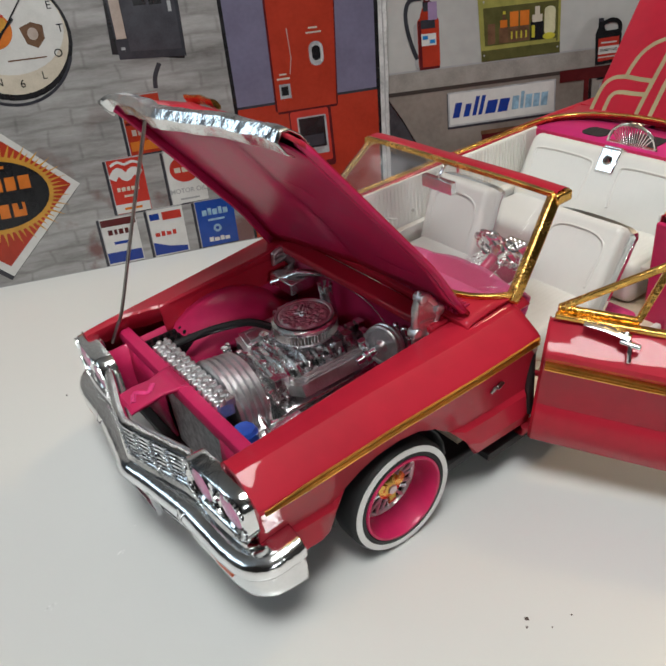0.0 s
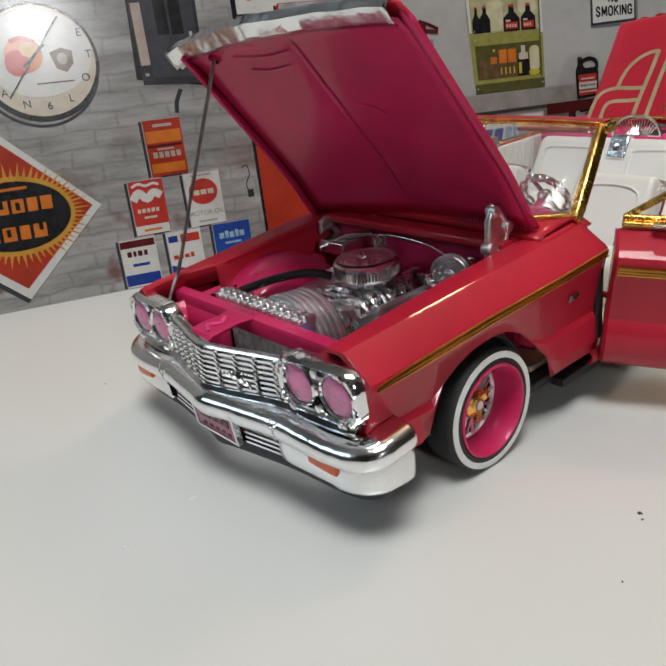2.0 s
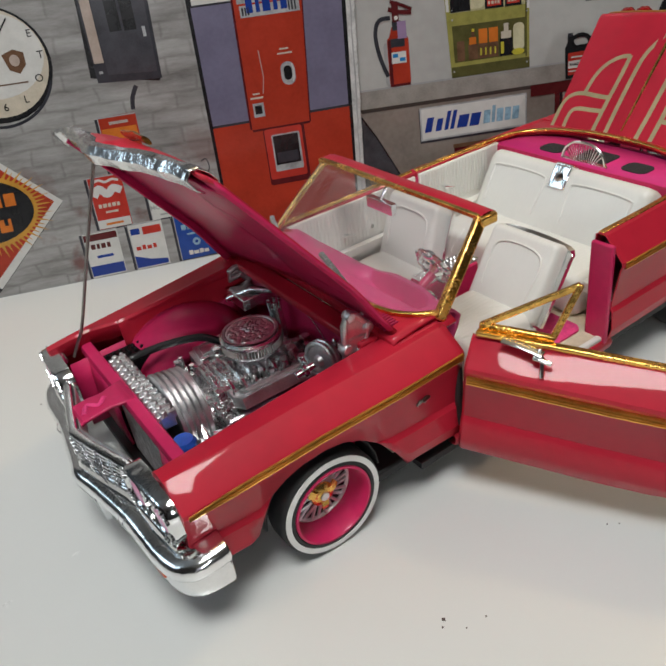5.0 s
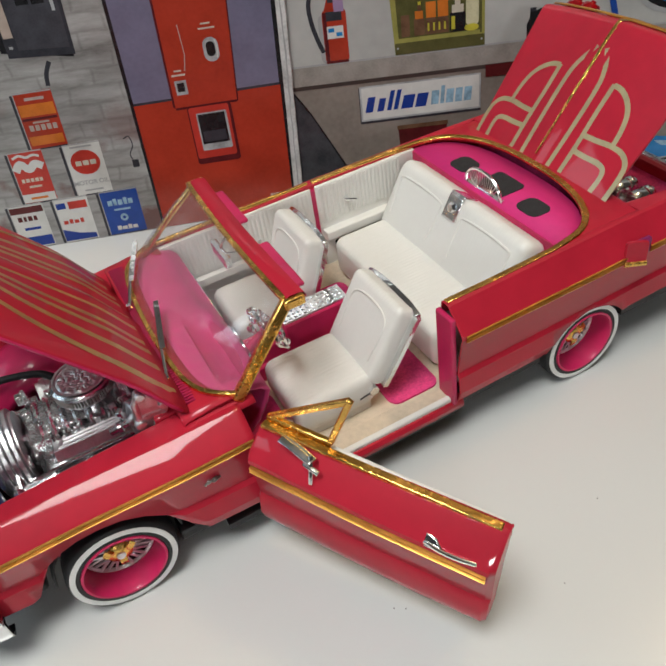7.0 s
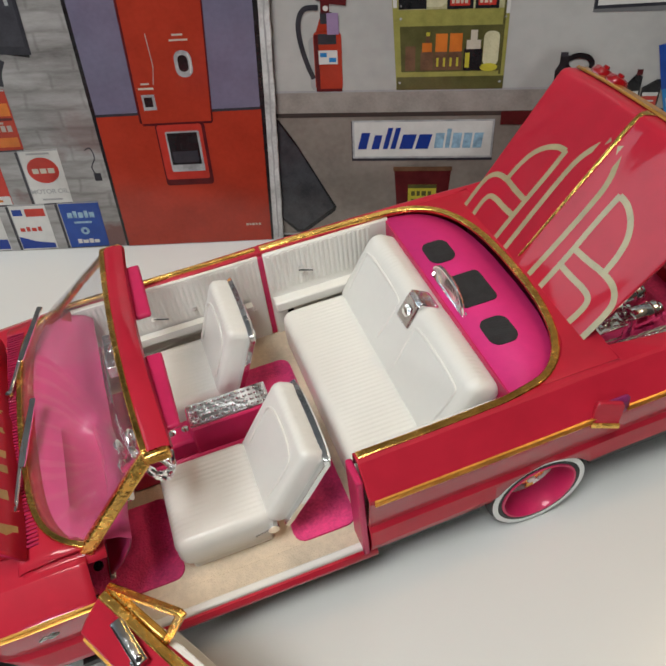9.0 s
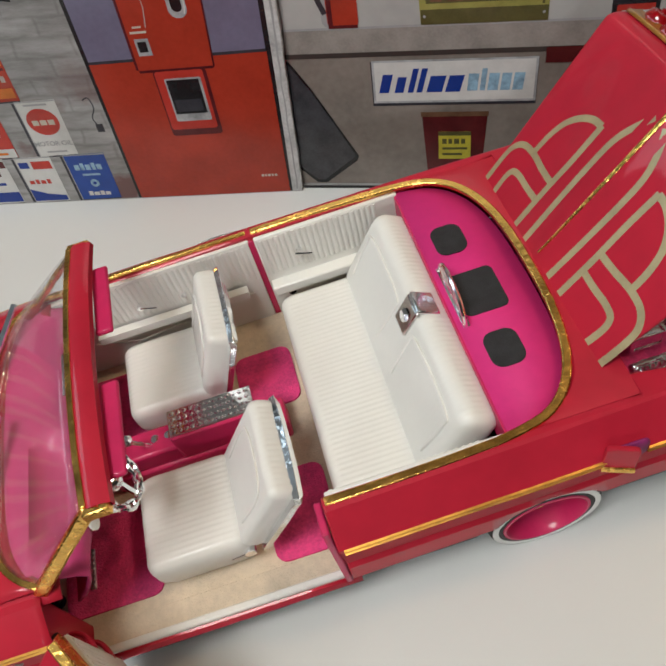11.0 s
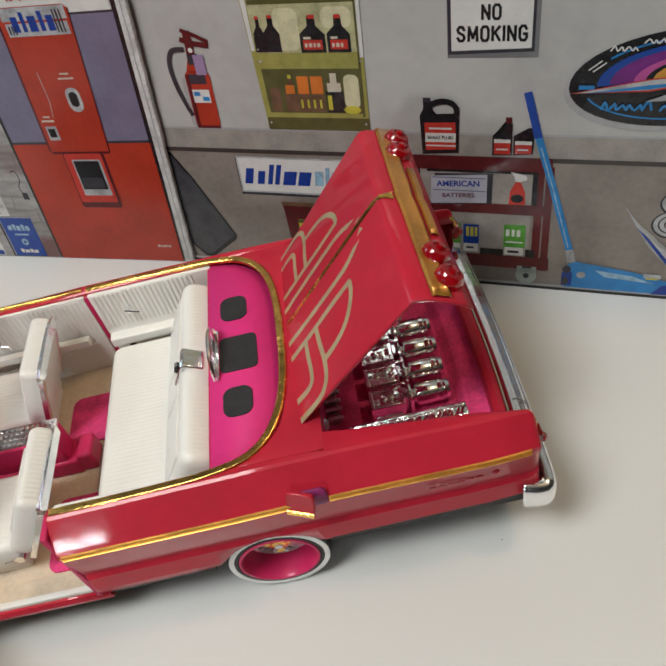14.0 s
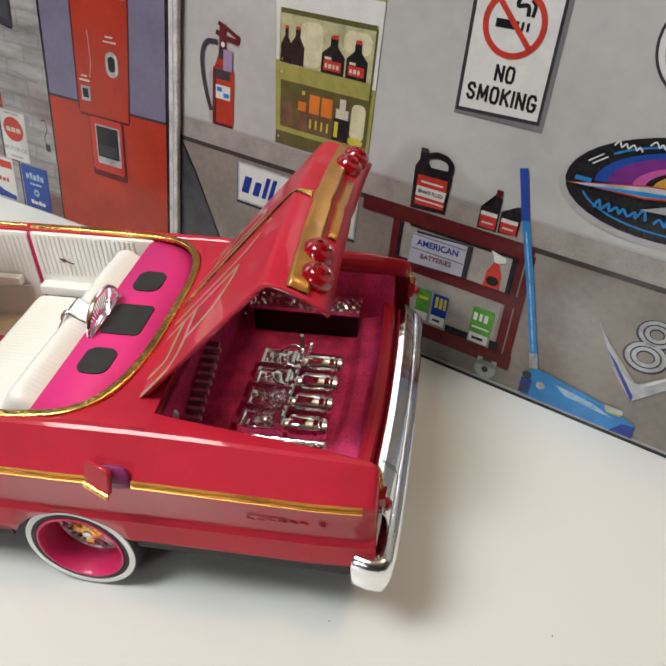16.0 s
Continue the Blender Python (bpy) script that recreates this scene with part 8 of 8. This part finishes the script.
b = B()
ts = [-1, -0.985, -0.9, -0.75, -0.6, -0.45, -0.3, -0.15, -0.06, 0, 0.06, 0.15, 0.3, 0.45, 0.6, 0.75, 0.9, 0.985, 1]
rows = []
for x in (0, 0.4, 4, 9, 14, 19, 24, 29, 33, 36, 37.2, 38.0):
    rows.append([(x + 0.9 * (1 - (lid_half(x) * t / 27) ** 2) * (1 if x > 20 else -1), lid_half(x) * t, lid_z(x, lid_half(x) * t)) for t in ts])
for x, z in LID_TAIL:
    rows.append([(x + 0.9 * (1 - t * t), lid_half(x) * t, lid_z(38.4, lid_half(38) * t) + z) for t in ts])
grid(b, rows)
lid = part("trunk_lid", b, RED, car, "open red trunk lid with khaki gold line artwork", thick=0.7, offset=-1, smooth=45)
lid.matrix_local = LID_M


def on_lid(bm, pts, w, lift=0.03, curve=6):
    q = smooth_path([(s, y, 0) for y, s in pts], curve) if curve else [Vector((s, y, 0)) for y, s in pts]
    rows = []
    for i, v in enumerate(q):
        t = (q[min(i + 1, len(q) - 1)] - q[max(i - 1, 0)]).normalized()
        rows.append([(v.x - t.y * o, v.y + t.x * o, lid_z(v.x, v.y + t.x * o) + lift) for o in (-w / 2, -w / 6, w / 6, w / 2)])
    grid(bm, rows)


for side in (-1, 1):
    art = (
        [(5.1, 1.2), (5.4, 10.5), (5.5, 19.5), (5.2, 25.0), (3.9, 28.8), (1.6, 32.6)],
        [(9.5, 1.2), (9.6, 10.0), (9.4, 18.0), (9.5, 25.4)],
        [(9.5, 25.2), (12.2, 24.8), (15.2, 23.0), (17.4, 20.2), (18.5, 16.4), (18.8, 12.3)],
        [(9.7, 11.8), (14.0, 11.9), (18.6, 12.2), (22.4, 11.6), (24.6, 9.6), (25.2, 6.4), (25.0, 0.2)],
        [(9.5, 7.5), (13.7, 7.3), (17.6, 7.3), (20.0, 6.6), (20.7, 4.4), (20.4, 0.2)],
    )
    for pts in art:
        b = B()
        on_lid(b, [(side * y, s) for y, s in pts], 1.35)
        part("line_art", b, KHAKI, lid, "painted khaki gold line")
b = B()
rows = []
for k in steps(0, 1, 14):
    s = 2.5 + 35.3 * k
    w = 0.45 + 0.7 * k
    rows.append([(s, o, lid_z(s, 0) + h) for o, h in ((-w / 2, 0.02), (-w / 4, 0.3), (w / 4, 0.3), (w / 2, 0.02))])
for s, z, w in ((39.6, -0.3, 1.2), (40.3, -1.3, 1.6), (40.9, -2.6, 2.6)):
    rows.append([(s, o, lid_z(38.4, 0) + z + h) for o, h in ((-w / 2, 0.05), (-w / 4, 0.3), (w / 4, 0.3), (w / 2, 0.05))])
grid(b, rows)
part("centre_spear", b, GOLD, lid, "gold centre spear")
b = B()
grid(b, [[(x + 0.9 * (1 - (y / 27.6) ** 2) + 0.15, y, lid_z(38.4, y) + z) for x, z in ((39.9, -2.8), (40.4, -3.1), (40.5, -3.7), (40.9, -4.9), (41.2, -5.4), (41.0, -5.9))] for y in steps(-27.4, 27.4, 19)])
part("lid_band", b, GOLDPAINT, lid, "dull gold band across the lid edge", thick=0.3, offset=1)
b = B()
grid(b, [[(x + 0.9 * (1 - (y / 27.6) ** 2) + 0.15, y, lid_z(38.4, y) + z) for x, z in ((41.0, -7.0), (41.5, -7.2), (41.6, -8.2), (41.1, -8.4))] for y in steps(-11, 11, 11)])
part("lid_bar", b, GOLDPAINT, lid, "dull gold bar", thick=0.2, offset=1)
for side in (-1, 1):
    for y, zz in ((16.9, -6.2), (22.9, -6.8)):
        b = B()
        turned(b, [(2.6, -0.8), (2.8, 0.5), (2.7, 1.3), (2.2, 2.1), (1.5, 2.3), (1.3, 2.0), (0.9, 2.1), (0.7, 2.9), (0, 3.0)], (41.3, side * y, zz + lid_z(38, y)), (1, 0, 0.1), 9)
        part("tail_lamp", b, LENS, lid, "clear red tail lamp")
b = B()
ys2 = ts[1:-1]
grid(b, [[(x, lid_half(x) * t * 0.975, lid_z(x, lid_half(x) * t) - 1.1) for t in ys2] for x in (0.6, 9, 19, 29, 35, 37.6)])
part("lid_underside", b, PINK, lid, thick=0.3, offset=1)

# ---- small dirt specks on the table ----
rnd = random.Random(12)
for x, y, r in ((x, y, 0.45 * r) for x, y, r in ((6.6, -60.2, 1.0), (5.4, -61.3, 0.6), (8.6, -64, 0.35), (-33.5, 57, 0.6), (47, -64.6, 0.4), (172, -34.5, 0.35), (13, -64.5, 0.45), (-9.5, -66, 0.35), (49, -66, 0.3), (215, -30, 0.4), (80, -78, 0.35), (100, -66, 0.3))):
    b = B()
    n = 9
    f = b.faces.new([b.verts.new((x + r * rnd.uniform(0.4, 1.2) * math.cos(2 * math.pi * i / n), y + r * rnd.uniform(0.4, 1.2) * math.sin(2 * math.pi * i / n), 0.02)) for i in range(n)])
    g = bmesh.ops.extrude_face_region(b, geom=[f])
    bmesh.ops.translate(b, vec=(0, 0, 0.12), verts=[v for v in g["geom"] if isinstance(v, bmesh.types.BMVert)])
    tagged(part("dirt_speck", b, DUST), "tiny dark dirt speck on the white table", "dirt speck", "dirt specks on the table")
SCUFF = paint("table_scuff", (0.60, 0.60, 0.59), 0.6, vary=0.3, scale=900)
for x, y, r in ((-42.6, -0.6, 0.7), (-57.8, -4.0, 0.9), (-37.8, 4.3, 0.5)):
    b = B()
    stroke(b, [(x - r * 1.3, y - 0.3 * r), (x - 0.2 * r, y + 0.25 * r), (x + r * 1.2, y)], 0.28, 0.4)
    stroke(b, [(x - r * 0.4, y - 0.9 * r), (x + r * 0.5, y - 0.4 * r)], 0.2, 0.5)
    tagged(part("scuff_mark", b, SCUFF), "faint grey scuff mark on the white table", "scuff mark", "scuff marks on the table")
